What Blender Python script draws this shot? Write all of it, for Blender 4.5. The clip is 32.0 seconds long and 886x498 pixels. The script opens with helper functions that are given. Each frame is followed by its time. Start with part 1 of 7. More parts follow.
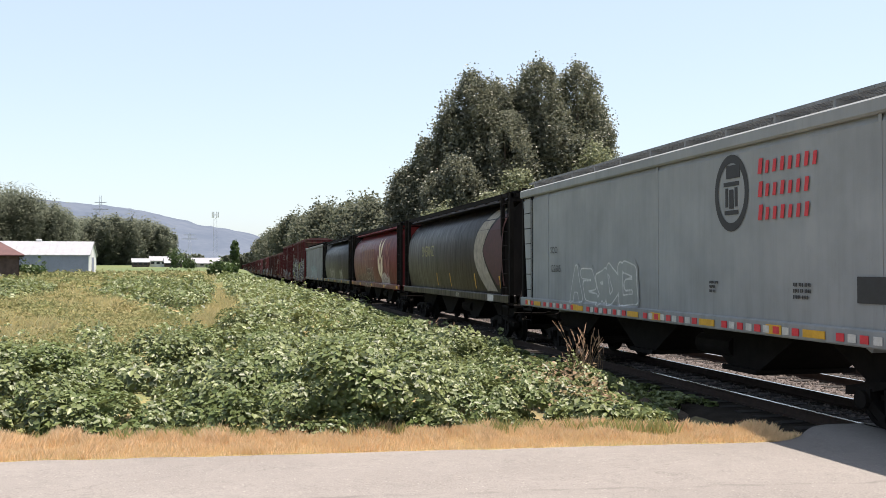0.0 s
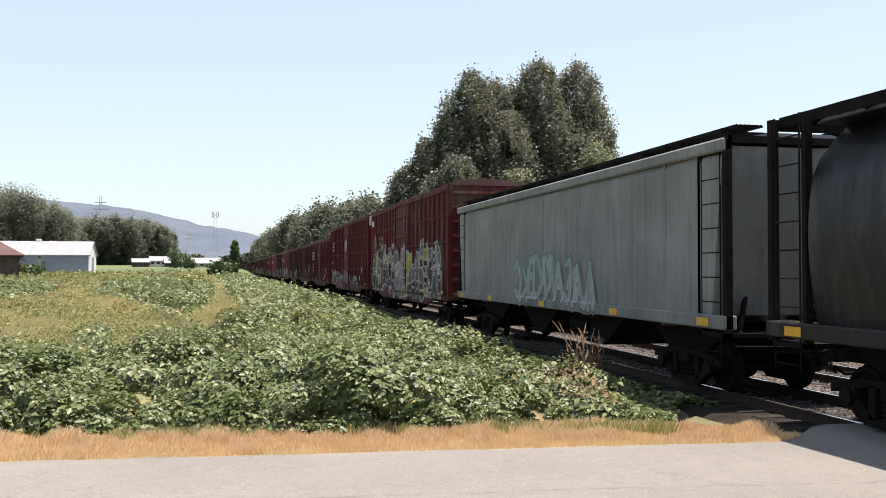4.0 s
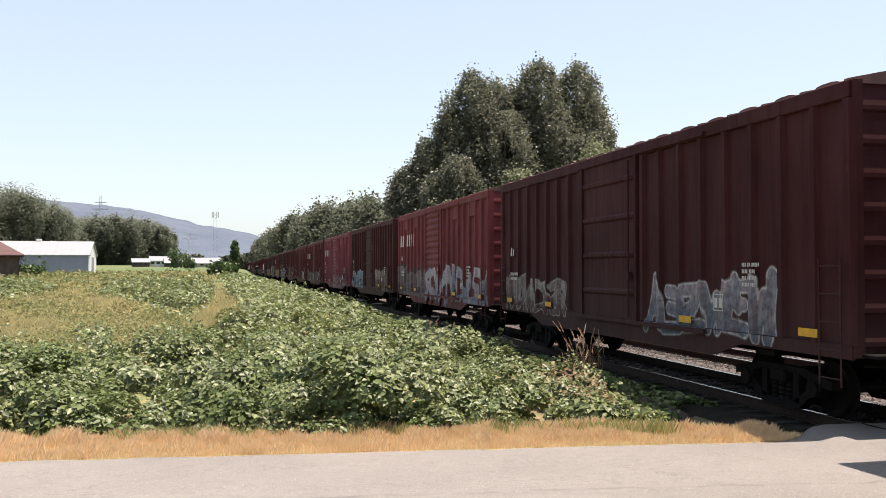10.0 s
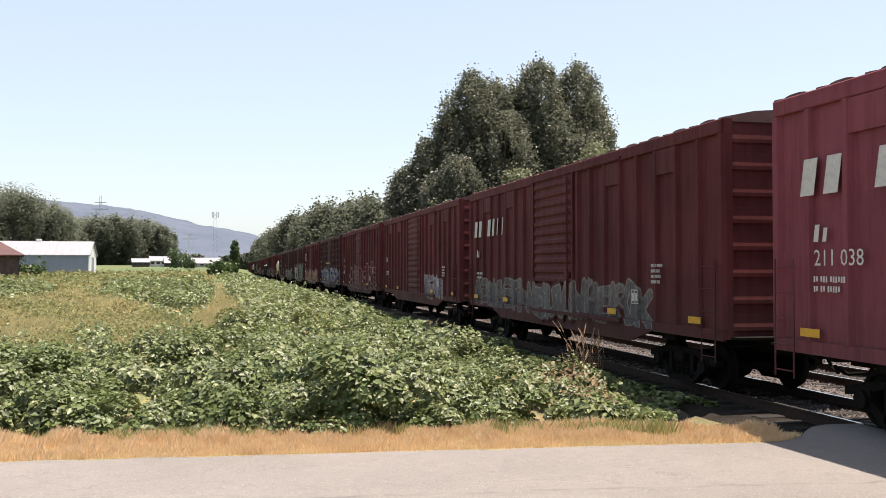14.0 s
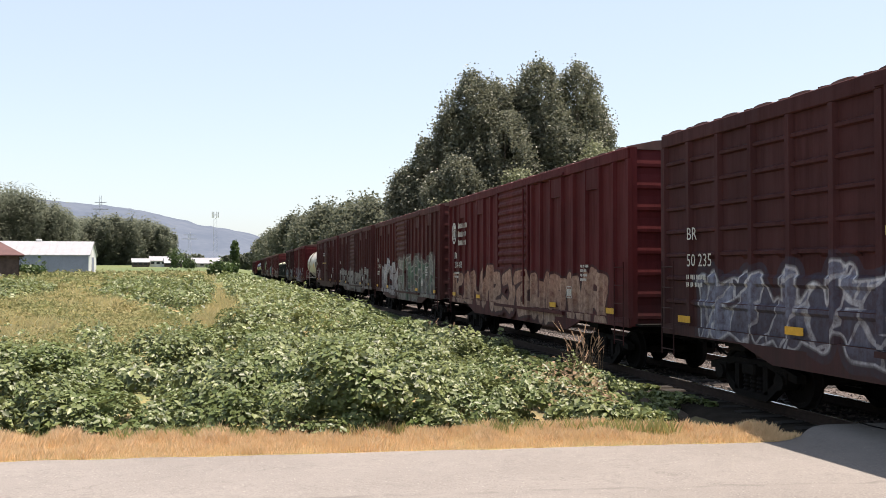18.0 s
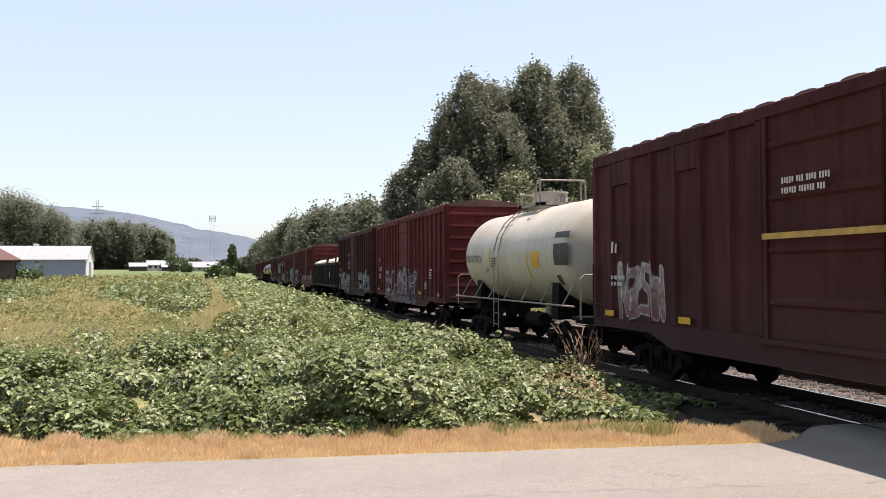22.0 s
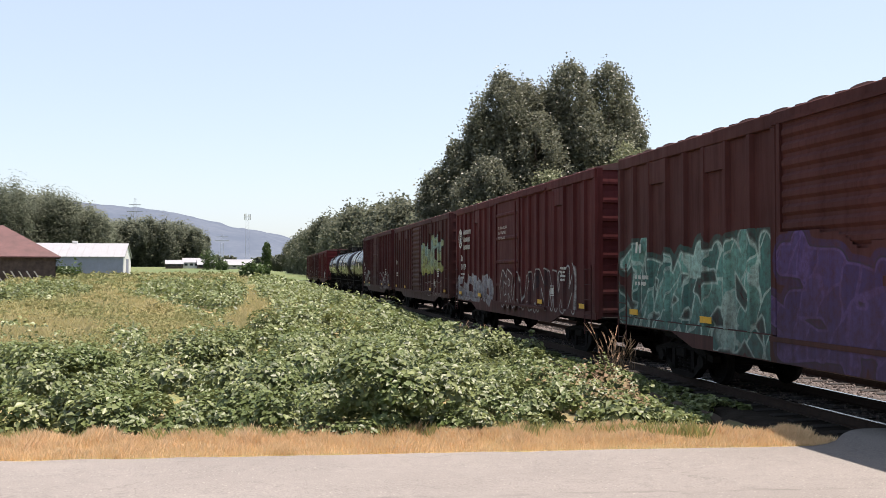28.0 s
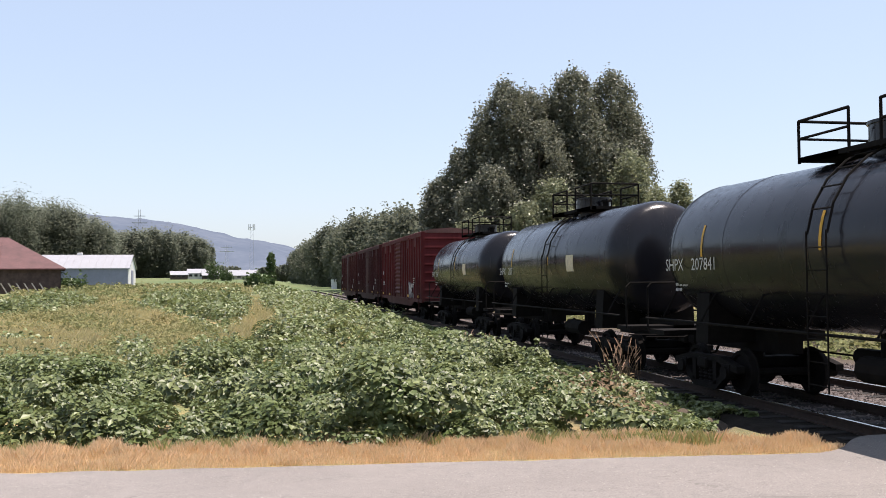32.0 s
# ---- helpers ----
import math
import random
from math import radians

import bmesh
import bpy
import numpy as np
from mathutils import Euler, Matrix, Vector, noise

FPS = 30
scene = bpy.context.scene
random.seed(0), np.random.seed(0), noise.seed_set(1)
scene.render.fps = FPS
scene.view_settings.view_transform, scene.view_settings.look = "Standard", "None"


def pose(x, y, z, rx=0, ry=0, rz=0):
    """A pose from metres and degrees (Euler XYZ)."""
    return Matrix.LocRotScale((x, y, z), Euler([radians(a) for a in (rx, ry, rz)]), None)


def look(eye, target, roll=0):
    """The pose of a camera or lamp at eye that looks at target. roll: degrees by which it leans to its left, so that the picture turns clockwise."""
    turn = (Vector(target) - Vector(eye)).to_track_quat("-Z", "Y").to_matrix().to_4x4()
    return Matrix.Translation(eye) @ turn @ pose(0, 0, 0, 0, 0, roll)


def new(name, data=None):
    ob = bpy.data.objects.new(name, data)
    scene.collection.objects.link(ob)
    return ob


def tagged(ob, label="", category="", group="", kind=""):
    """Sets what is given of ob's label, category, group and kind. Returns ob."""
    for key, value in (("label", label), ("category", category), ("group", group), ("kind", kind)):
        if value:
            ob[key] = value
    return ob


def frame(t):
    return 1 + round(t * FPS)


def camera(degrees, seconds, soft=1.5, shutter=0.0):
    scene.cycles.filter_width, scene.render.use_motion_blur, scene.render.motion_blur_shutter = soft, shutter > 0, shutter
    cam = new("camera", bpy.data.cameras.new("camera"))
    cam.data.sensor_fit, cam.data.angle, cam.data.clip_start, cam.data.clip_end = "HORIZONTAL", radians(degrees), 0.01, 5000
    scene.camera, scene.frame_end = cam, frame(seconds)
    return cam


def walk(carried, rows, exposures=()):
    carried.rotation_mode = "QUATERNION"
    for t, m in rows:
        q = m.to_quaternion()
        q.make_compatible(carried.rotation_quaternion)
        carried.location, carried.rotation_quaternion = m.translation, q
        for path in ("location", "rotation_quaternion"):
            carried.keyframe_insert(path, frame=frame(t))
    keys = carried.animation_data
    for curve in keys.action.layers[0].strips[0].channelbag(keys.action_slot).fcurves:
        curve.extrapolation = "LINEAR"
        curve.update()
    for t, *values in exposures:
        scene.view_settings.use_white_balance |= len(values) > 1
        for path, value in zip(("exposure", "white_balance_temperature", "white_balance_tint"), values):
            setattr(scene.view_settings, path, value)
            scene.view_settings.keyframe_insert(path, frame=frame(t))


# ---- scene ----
# The world: x across the railway, y along it (away), z up from the rail tops. The tripod stands at x = 0, y = 0.
cam = camera(51.65, 32.0, soft=0.7)
EYE = (0.0, 0.0, 2.2)
TURNS = [(0, 91.254, 0, -13.133), (20, 91.258, -0.01, -13.133), (21, 91.29, -0.1, -13.11), (21.5, 91.16, -0.25, -13.09),
         (22, 91.42, 0.3, -13.28), (22.5, 91.26, -0.12, -13.16), (23, 91.27, -0.07, -13.125), (25.5, 91.27, -0.07, -13.125),
         (27.5, 91.226, -0.09, -13.068), (27.6, 91.226, -0.09, -13.06), (28, 91.359, -0.02, -11.223), (28.5, 91.706, 0.16, -10.953),
         (29, 91.763, 0.0, -11.065), (29.25, 91.83, 0.1, -11.12), (29.5, 92.131, 0.44, -11.963), (30, 92.069, 0.458, -11.569),
         (30.5, 92.032, 0.545, -11.40), (31, 92.038, 0.519, -10.944), (31.5, 91.913, 0.397, -10.975), (32, 91.92, 0.414, -10.943)]
walk(cam, [(t, pose(*EYE, a, b, c)) for t, a, b, c in TURNS], exposures=[(0, 1.03, 6960, 15), (4, 1.03, 7000, 15), (7, 1.03, 7210, 16), (20, 1.03, 7160, 17), (22, 1.02, 7160, 18), (23, 0.9, 6960, 18), (24, 1.0, 7030, 18), (26, 0.99, 7010, 18), (29, 0.96, 6960, 17), (30, 0.92, 6860, 16), (31, 0.9, 6810, 17), (32, 0.86, 6730, 19)])

# ---- light: a high, hazy summer sun beyond the railway ----
SUN_EL, SUN_AZ = radians(75.5), radians(-6.0)
SUN_DIR = Vector((math.cos(SUN_EL) * math.cos(SUN_AZ), math.cos(SUN_EL) * math.sin(SUN_AZ), math.sin(SUN_EL)))
world = bpy.data.worlds.new("world")
scene.world = world
world.use_nodes = True
wn = world.node_tree.nodes
sky = wn.new("ShaderNodeTexSky")
sky.sky_type, sky.sun_disc = "NISHITA", False
sky.sun_elevation = SUN_EL
sky.sun_rotation = math.atan2(SUN_DIR.x, SUN_DIR.y)
sky.air_density, sky.dust_density, sky.ozone_density = 1.0, 1.4, 1.0
wn["Background"].inputs["Strength"].default_value = 0.145
# thick summer haze: the clear sky's colour half lost in an even pale blue
haze = wn.new("ShaderNodeMix")
haze.data_type = "RGBA"
haze.inputs[0].default_value = 0.62
haze.inputs[7].default_value = (2.14, 2.72, 3.24, 1.0)
world.node_tree.links.new(sky.outputs[0], haze.inputs[6])
world.node_tree.links.new(haze.outputs[2], wn["Background"].inputs["Color"])
sun = new("sun", bpy.data.lights.new("sun", "SUN"))
sun.data.energy, sun.data.angle, sun.data.color = 5.0, radians(0.53), (1.0, 0.95, 0.87)
sun.matrix_world = look(SUN_DIR * 60, (0, 0, 0))


# ---- materials ----
class Nodes:
    """A small way to write node trees."""
    def __init__(self, name, rough=0.7, metal=0.0, spec=0.4):
        self.mat = bpy.data.materials.new(name)
        self.mat.use_nodes = True
        self.t = self.mat.node_tree
        self.b = self.t.nodes["Principled BSDF"]
        self.b.inputs["Roughness"].default_value = rough
        self.b.inputs["Metallic"].default_value = metal
        self.b.inputs["Specular IOR Level"].default_value = spec
        self.co = self.node("ShaderNodeTexCoord").outputs["Object"]

    def node(self, kind):
        return self.t.nodes.new(kind)

    def put(self, socket, v):
        if isinstance(v, bpy.types.NodeSocket):
            self.t.links.new(v, socket)
        elif v is not None:
            if isinstance(v, tuple) and len(v) == 3 and socket.type == "RGBA":
                v = (*v, 1.0)
            socket.default_value = v

    def m(self, op, a, b=None, c=None, clamp=False):
        n = self.node("ShaderNodeMath")
        n.operation, n.use_clamp = op, clamp
        for i, v in enumerate((a, b, c)):
            self.put(n.inputs[i], v)
        return n.outputs[0]

    def xyz(self, co=None):
        n = self.node("ShaderNodeSeparateXYZ")
        self.put(n.inputs[0], co or self.co)
        return n.outputs

    def vec(self, x=0.0, y=0.0, z=0.0):
        n = self.node("ShaderNodeCombineXYZ")
        for i, v in enumerate((x, y, z)):
            self.put(n.inputs[i], v)
        return n.outputs[0]

    def scaled(self, co, s, shift=(0.0, 0.0, 0.0)):
        n = self.node("ShaderNodeMapping")
        self.put(n.inputs["Vector"], co)
        n.inputs["Scale"].default_value, n.inputs["Location"].default_value = s, shift
        return n.outputs[0]

    def noise(self, scale, co=None, detail=3.0, rough=0.6, out="Fac"):
        n = self.node("ShaderNodeTexNoise")
        self.put(n.inputs["Vector"], co or self.co)
        n.inputs["Scale"].default_value, n.inputs["Detail"].default_value, n.inputs["Roughness"].default_value = scale, detail, rough
        return n.outputs[out]

    def ramp(self, v, lo, hi, a=0.0, b=1.0):
        n = self.node("ShaderNodeMapRange")
        self.put(n.inputs["Value"], v)
        for k, q in (("From Min", lo), ("From Max", hi), ("To Min", a), ("To Max", b)):
            self.put(n.inputs[k], q)
        return n.outputs[0]

    def mix(self, f, a, b):
        n = self.node("ShaderNodeMix")
        n.data_type = "RGBA"
        self.put(n.inputs["Factor"], f)
        self.put(n.inputs[6], a)
        self.put(n.inputs[7], b)
        return n.outputs[2]

    def bump(self, h, dist, strength=0.6):
        n = self.node("ShaderNodeBump")
        n.inputs["Distance"].default_value, n.inputs["Strength"].default_value = dist, strength
        self.put(n.inputs["Height"], h)
        self.put(self.b.inputs["Normal"], n.outputs[0])

    def done(self, colour, rough=None):
        self.put(self.b.inputs["Base Color"], colour)
        if rough is not None:
            self.put(self.b.inputs["Roughness"], rough)
        return self.mat


def shade(c, k):
    return tuple(min(1.0, v * k) for v in c)


def plain(name, c, rough=0.7, metal=0.0, vary=0.25, scale=6.0, bump=0.0, spec=0.4):
    n = Nodes(name, rough, metal, spec)
    v = n.noise(scale, detail=4)
    w = n.noise(scale * 9, detail=2)
    col = n.mix(n.ramp(v, 0.3, 0.7), shade(c, 1 - vary), shade(c, 1 + vary))
    col = n.mix(n.ramp(w, 0.45, 0.75, 0, 0.35), col, shade(c, 0.55))
    if bump:
        n.bump(w, bump)
    return n.done(col)


GLYPHS = ((((0, 0), (0.05, 1), (0.75, 0.05), (0.85, 1)),), (((0.85, 0.85), (0.4, 1), (0.05, 0.5), (0.3, 0.0), (0.85, 0.15)),),
          (((0.85, 0.9), (0.2, 0.95), (0.1, 0.6), (0.75, 0.42), (0.7, 0.05), (0, 0.08)),), (((0.05, 0), (0.1, 1)), ((0.85, 1), (0.2, 0.5), (0.9, 0))),
          (((0.85, 0.95), (0.05, 0.9), (0.05, 0.05), (0.85, 0)), ((0.1, 0.5), (0.7, 0.5))), (((0, 0), (0.4, 1), (0.85, 0)), ((0.2, 0.35), (0.65, 0.35))),
          (((0.05, 0), (0.1, 1), (0.75, 0.85), (0.65, 0.5), (0.1, 0.45)), ((0.35, 0.45), (0.85, 0))), (((0, 1), (0.2, 0), (0.42, 0.7), (0.65, 0), (0.85, 1)),))


REACH = 0.6


def sprayed(n, col, i, tag, worn, y, z):
    """Colours of one piece of graffiti from the depth of its strokes, which the painted sheet carries."""
    y0, y1, z0, z1, fill, fill2, line, w = tag[:8]
    wild = len(tag) > 8 and tag[8]
    hgt, r = z1 - z0, stroke_width(tag)
    at = n.node("ShaderNodeAttribute")
    at.attribute_name = "spray_%d" % i
    d = n.m("SUBTRACT", REACH, at.outputs["Fac"])
    e = 0.01
    v = n.ramp(n.m("ADD", z, n.m("MULTIPLY", n.noise(1.6, n.scaled(n.co, (0, 1, 1), (tag[0], 0, 0)), 2), 0.9 * hgt)), z0 + 0.35 * hgt, z1 + 0.1 * hgt)
    paint = n.mix(v, fill2, fill)
    # slanting fields of colour with sharp borders
    bent = n.node("ShaderNodeVectorMath")
    bent.operation = "MULTIPLY_ADD"
    n.put(bent.inputs[0], n.noise(1.2, n.scaled(n.co, (0, 1, 1), (tag[0], 0, 0)), 2, out="Color"))
    bent.inputs[1].default_value = (0, 0.5, 0.5)
    n.put(bent.inputs[2], n.vec(0.0, n.m("ADD", y, n.m("MULTIPLY", z, 0.5)), z))
    field = n.node("ShaderNodeTexVoronoi")
    n.put(field.inputs["Vector"], n.scaled(bent.outputs[0], (0, 2.3 / max(0.5, w), 1.1 / max(0.5, w)), (0, tag[0], 0)))
    field.inputs["Scale"].default_value = 1.0
    pick = n.xyz(field.outputs["Color"])[0]
    paint = n.mix(n.ramp(pick, 0.52, 0.54, 0, 0.85 if wild else 0.45), paint, fill2)
    if wild:
        paint = n.mix(n.ramp(pick, 0.9, 0.91), paint, wild if isinstance(wild, tuple) else tuple(min(1.0, q * 1.3) for q in fill))
        border = n.node("ShaderNodeTexVoronoi")
        border.feature = "DISTANCE_TO_EDGE"
        n.put(border.inputs["Vector"], n.scaled(bent.outputs[0], (0, 2.3 / max(0.5, w), 1.1 / max(0.5, w)), (0, tag[0], 0)))
        border.inputs["Scale"].default_value = 1.0
        paint = n.mix(n.ramp(border.outputs["Distance"], 0.025, 0.045, 0.85, 0), paint, line)
        col = n.mix(n.m("MULTIPLY", n.ramp(d, r + 0.16, r + 0.18, 1, 0), worn), col, shade(fill2, 0.6))
    k = 0.14 * r + 0.012
    out = n.ramp(d, r + 1.7 * k - e, r + 1.7 * k + e, 1, 0)
    mid = n.ramp(d, r + k - e, r + k + e, 1, 0)
    ins = n.ramp(d, r - e, r + e, 1, 0)
    rim = shade(line, 0.35) if sum(line) > 0.6 else (0.03, 0.028, 0.03)
    piece = n.mix(ins, n.mix(mid, rim, line), paint)
    return n.mix(n.m("MULTIPLY", out, worn), col, piece)


def letters_in(tag):
    order = tag[9] if len(tag) > 9 else None
    return len(order) if order else max(1, round(abs(tag[1] - tag[0]) / tag[7]))


def stroke_width(tag):
    w = abs(tag[1] - tag[0]) / letters_in(tag)
    return (0.135 if len(tag) > 8 and tag[8] else 0.138) * min(w, tag[3] - tag[2]) * (1.25 if len(tag) > 9 else 1.0)


def strokes_of(tag, rnd):
    """Segments of letter-like strokes along the car's side, as (y, z) pairs."""
    y0, y1, z0, z1 = min(tag[:2]), max(tag[:2]), tag[2], tag[3]
    wild = len(tag) > 8 and tag[8]
    order = tag[9] if len(tag) > 9 else None
    count, r, hgt = letters_in(tag), stroke_width(tag), z1 - z0
    w = (y1 - y0) / count
    segs = []
    for k in range(count):
        strokes = GLYPHS[order[k] if order else rnd.randrange(len(GLYPHS))]
        flip = not order and rnd.random() < 0.55
        lift, tall, lean = rnd.uniform(-0.05, 0.05), rnd.uniform(0.75, 1.0 if not wild else 1.12), rnd.uniform(-0.15, 0.15)
        if not wild and not order and rnd.random() < 0.6:
            a = rnd.uniform(0.1, 0.6)
            strokes = strokes + (((a, rnd.uniform(-0.05, 0.4)), (a + rnd.uniform(-0.4, 0.4), rnd.uniform(0.6, 1.15))),)
        if wild:
            a = rnd.uniform(0.0, 0.4)
            strokes = strokes + (((a, 0.35), (a + rnd.uniform(-0.3, 0.5), 1.08)), ((a + 0.2, -0.02), (a + 0.9, 0.45)))
        for st in strokes:
            pts = []
            for u, v in st:
                u, v = (0.88 - u, v) if flip else (u, v)
                u, v = u + rnd.uniform(-0.05, 0.05) + lean * (v - 0.5), v + rnd.uniform(-0.04, 0.04)
                pts.append((y1 - (k + 0.08 + u * (0.98 if not wild else 1.15)) * w, z0 + r + lift * hgt + v * tall * (hgt - 2 * r)))
            segs += list(zip(pts, pts[1:]))
    return segs


def car_paint(name, c, tags=(), dust=0.35, rust=0.3, fade=0.2, rough=0.72, seed=0.0, bare=None, spec=0.13, streaks=1.0):
    """Weathered paint of a railway car in the car's own space, with sprayed pieces on the side towards the road.
    A tag: (y from, y to, z from, z to, fill, second fill, outline, letter width)."""
    n = Nodes(name, rough, spec=spec)
    c = shade(c, 0.57)
    x, y, z = n.xyz()
    big = n.noise(0.6, n.scaled(n.co, (1, 1, 1), (seed, seed * 2, 0)), 4)
    streak = n.noise(2.2, n.scaled(n.co, (2.5, 2.5, 0.22), (seed, 0, 0)), 4, 0.7)
    fine = n.noise(26, None, 3)
    col = n.mix(n.ramp(big, 0.32, 0.68), shade(c, 0.8), tuple(v * (1 + fade) + 0.02 * fade for v in c))
    col = n.mix(n.ramp(streak, 0.48, 0.78, 0, 0.6 * streaks), col, shade(c, 0.42))
    run = n.noise(3.0, n.scaled(n.co, (1, 3.0, 0.1), (seed + 9, 0, 0)), 3, 0.6)
    col = n.mix(n.ramp(run, 0.56, 0.72, 0, 0.3 * streaks), col, tuple(v * 1.3 + 0.006 for v in c))
    plate = n.node("ShaderNodeTexWhiteNoise")
    plate.noise_dimensions = "2D"
    n.put(plate.inputs["Vector"], n.vec(n.m("FLOOR", n.m("MULTIPLY", y, 0.93)), n.m("FLOOR", n.m("MULTIPLY", z, 0.31)), 0.0))
    col = n.mix(n.ramp(plate.outputs["Value"], 0.0, 1.0, 0, 0.28 * streaks), col, shade(c, 0.5))
    if bare:
        col = n.mix(n.ramp(n.noise(1.1, n.scaled(n.co, (1, 1.2, 0.35), (seed + 3, 0, 0)), 5, 0.7), 0.52, 0.66, 0, 0.75), col, bare)
    spots = n.ramp(n.noise(7, n.scaled(n.co, (1, 1, 0.5), (0, seed, 0)), 5, 0.75), 0.62, 0.72, 0, rust)
    col = n.mix(spots, col, (0.09, 0.035, 0.018))
    col = n.mix(0.1, col, (0.018, 0.0145, 0.0155))
    worn = n.m("MULTIPLY", n.ramp(n.noise(9, None, 4, 0.7), 0.33, 0.6, 0.35, 0.92), n.ramp(n.noise(2.4, n.scaled(n.co, (0, 2.2, 0.35), (seed, 3, 0)), 4, 0.7), 0.36, 0.6, 1.0, 0.62)) if tags else None
    for i, tag in enumerate(tags):
        col = sprayed(n, col, i, tag, worn, y, z)
    low = n.m("MULTIPLY", n.ramp(z, 0.8, 2.3, dust, 0.0), n.ramp(streak, 0.3, 0.7, 0.4, 1.0))
    col = n.mix(low, col, (0.042, 0.034, 0.032))
    n.bump(n.m("ADD", n.m("MULTIPLY", big, 0.6), n.m("MULTIPLY", fine, 0.12)), 0.03, 0.5)
    return n.done(col, n.ramp(streak, 0.3, 0.8, rough - 0.12, rough + 0.15))


def leaf_mat(name, cols, back=0.35, rough=0.45, scale=0.4, spec=0.4):
    n = Nodes(name, rough, spec=spec)
    r = n.node("ShaderNodeNewGeometry").outputs["Random Per Island"]
    p = n.node("ShaderNodeNewGeometry").outputs["Position"]
    patch = n.noise(scale, p, 3)
    col = n.mix(r, cols[0], cols[1])
    col = n.mix(n.ramp(patch, 0.4, 0.65), col, cols[2])
    tr = n.node("ShaderNodeBsdfTranslucent")
    n.put(tr.inputs[0], n.mix(0.5, col, shade(cols[1], 1.6)))
    mx = n.node("ShaderNodeMixShader")
    mx.inputs[0].default_value = back
    n.t.links.new(n.b.outputs[0], mx.inputs[1])
    n.t.links.new(tr.outputs[0], mx.inputs[2])
    n.t.links.new(mx.outputs[0], n.t.nodes["Material Output"].inputs["Surface"])
    return n.done(col)


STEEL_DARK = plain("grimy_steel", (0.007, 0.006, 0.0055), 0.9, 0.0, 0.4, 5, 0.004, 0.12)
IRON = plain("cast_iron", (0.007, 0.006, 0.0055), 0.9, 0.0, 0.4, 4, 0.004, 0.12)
TREAD = plain("wheel_tread", (0.45, 0.43, 0.41), 0.3, 0.9, 0.2, 12)
RAIL_TOP = plain("rail_head_steel", (0.55, 0.54, 0.53), 0.25, 0.95, 0.15, 8)
RAIL_RUST = plain("rusty_rail", (0.03, 0.017, 0.012), 0.85, 0.1, 0.35, 10, 0.003)
WOOD_TIE = plain("creosoted_wood", (0.018, 0.0145, 0.0125), 0.9, 0.0, 0.4, 9, 0.006)
WHITE_PAINT = plain("white_stencil", (0.44, 0.43, 0.41), 0.7, 0, 0.15, 10)
RED_PAINT = plain("red_stencil", (0.5, 0.03, 0.04), 0.6, 0, 0.15, 10)
BLACK_PAINT = plain("black_stencil", (0.02, 0.02, 0.022), 0.6, 0, 0.2, 10)
YELLOW_PAINT = plain("yellow_reflector", (0.52, 0.28, 0.02), 0.5, 0, 0.15, 10)
BEIGE_PAINT = plain("beige_emblem", (0.55, 0.47, 0.33), 0.7, 0, 0.2, 10)


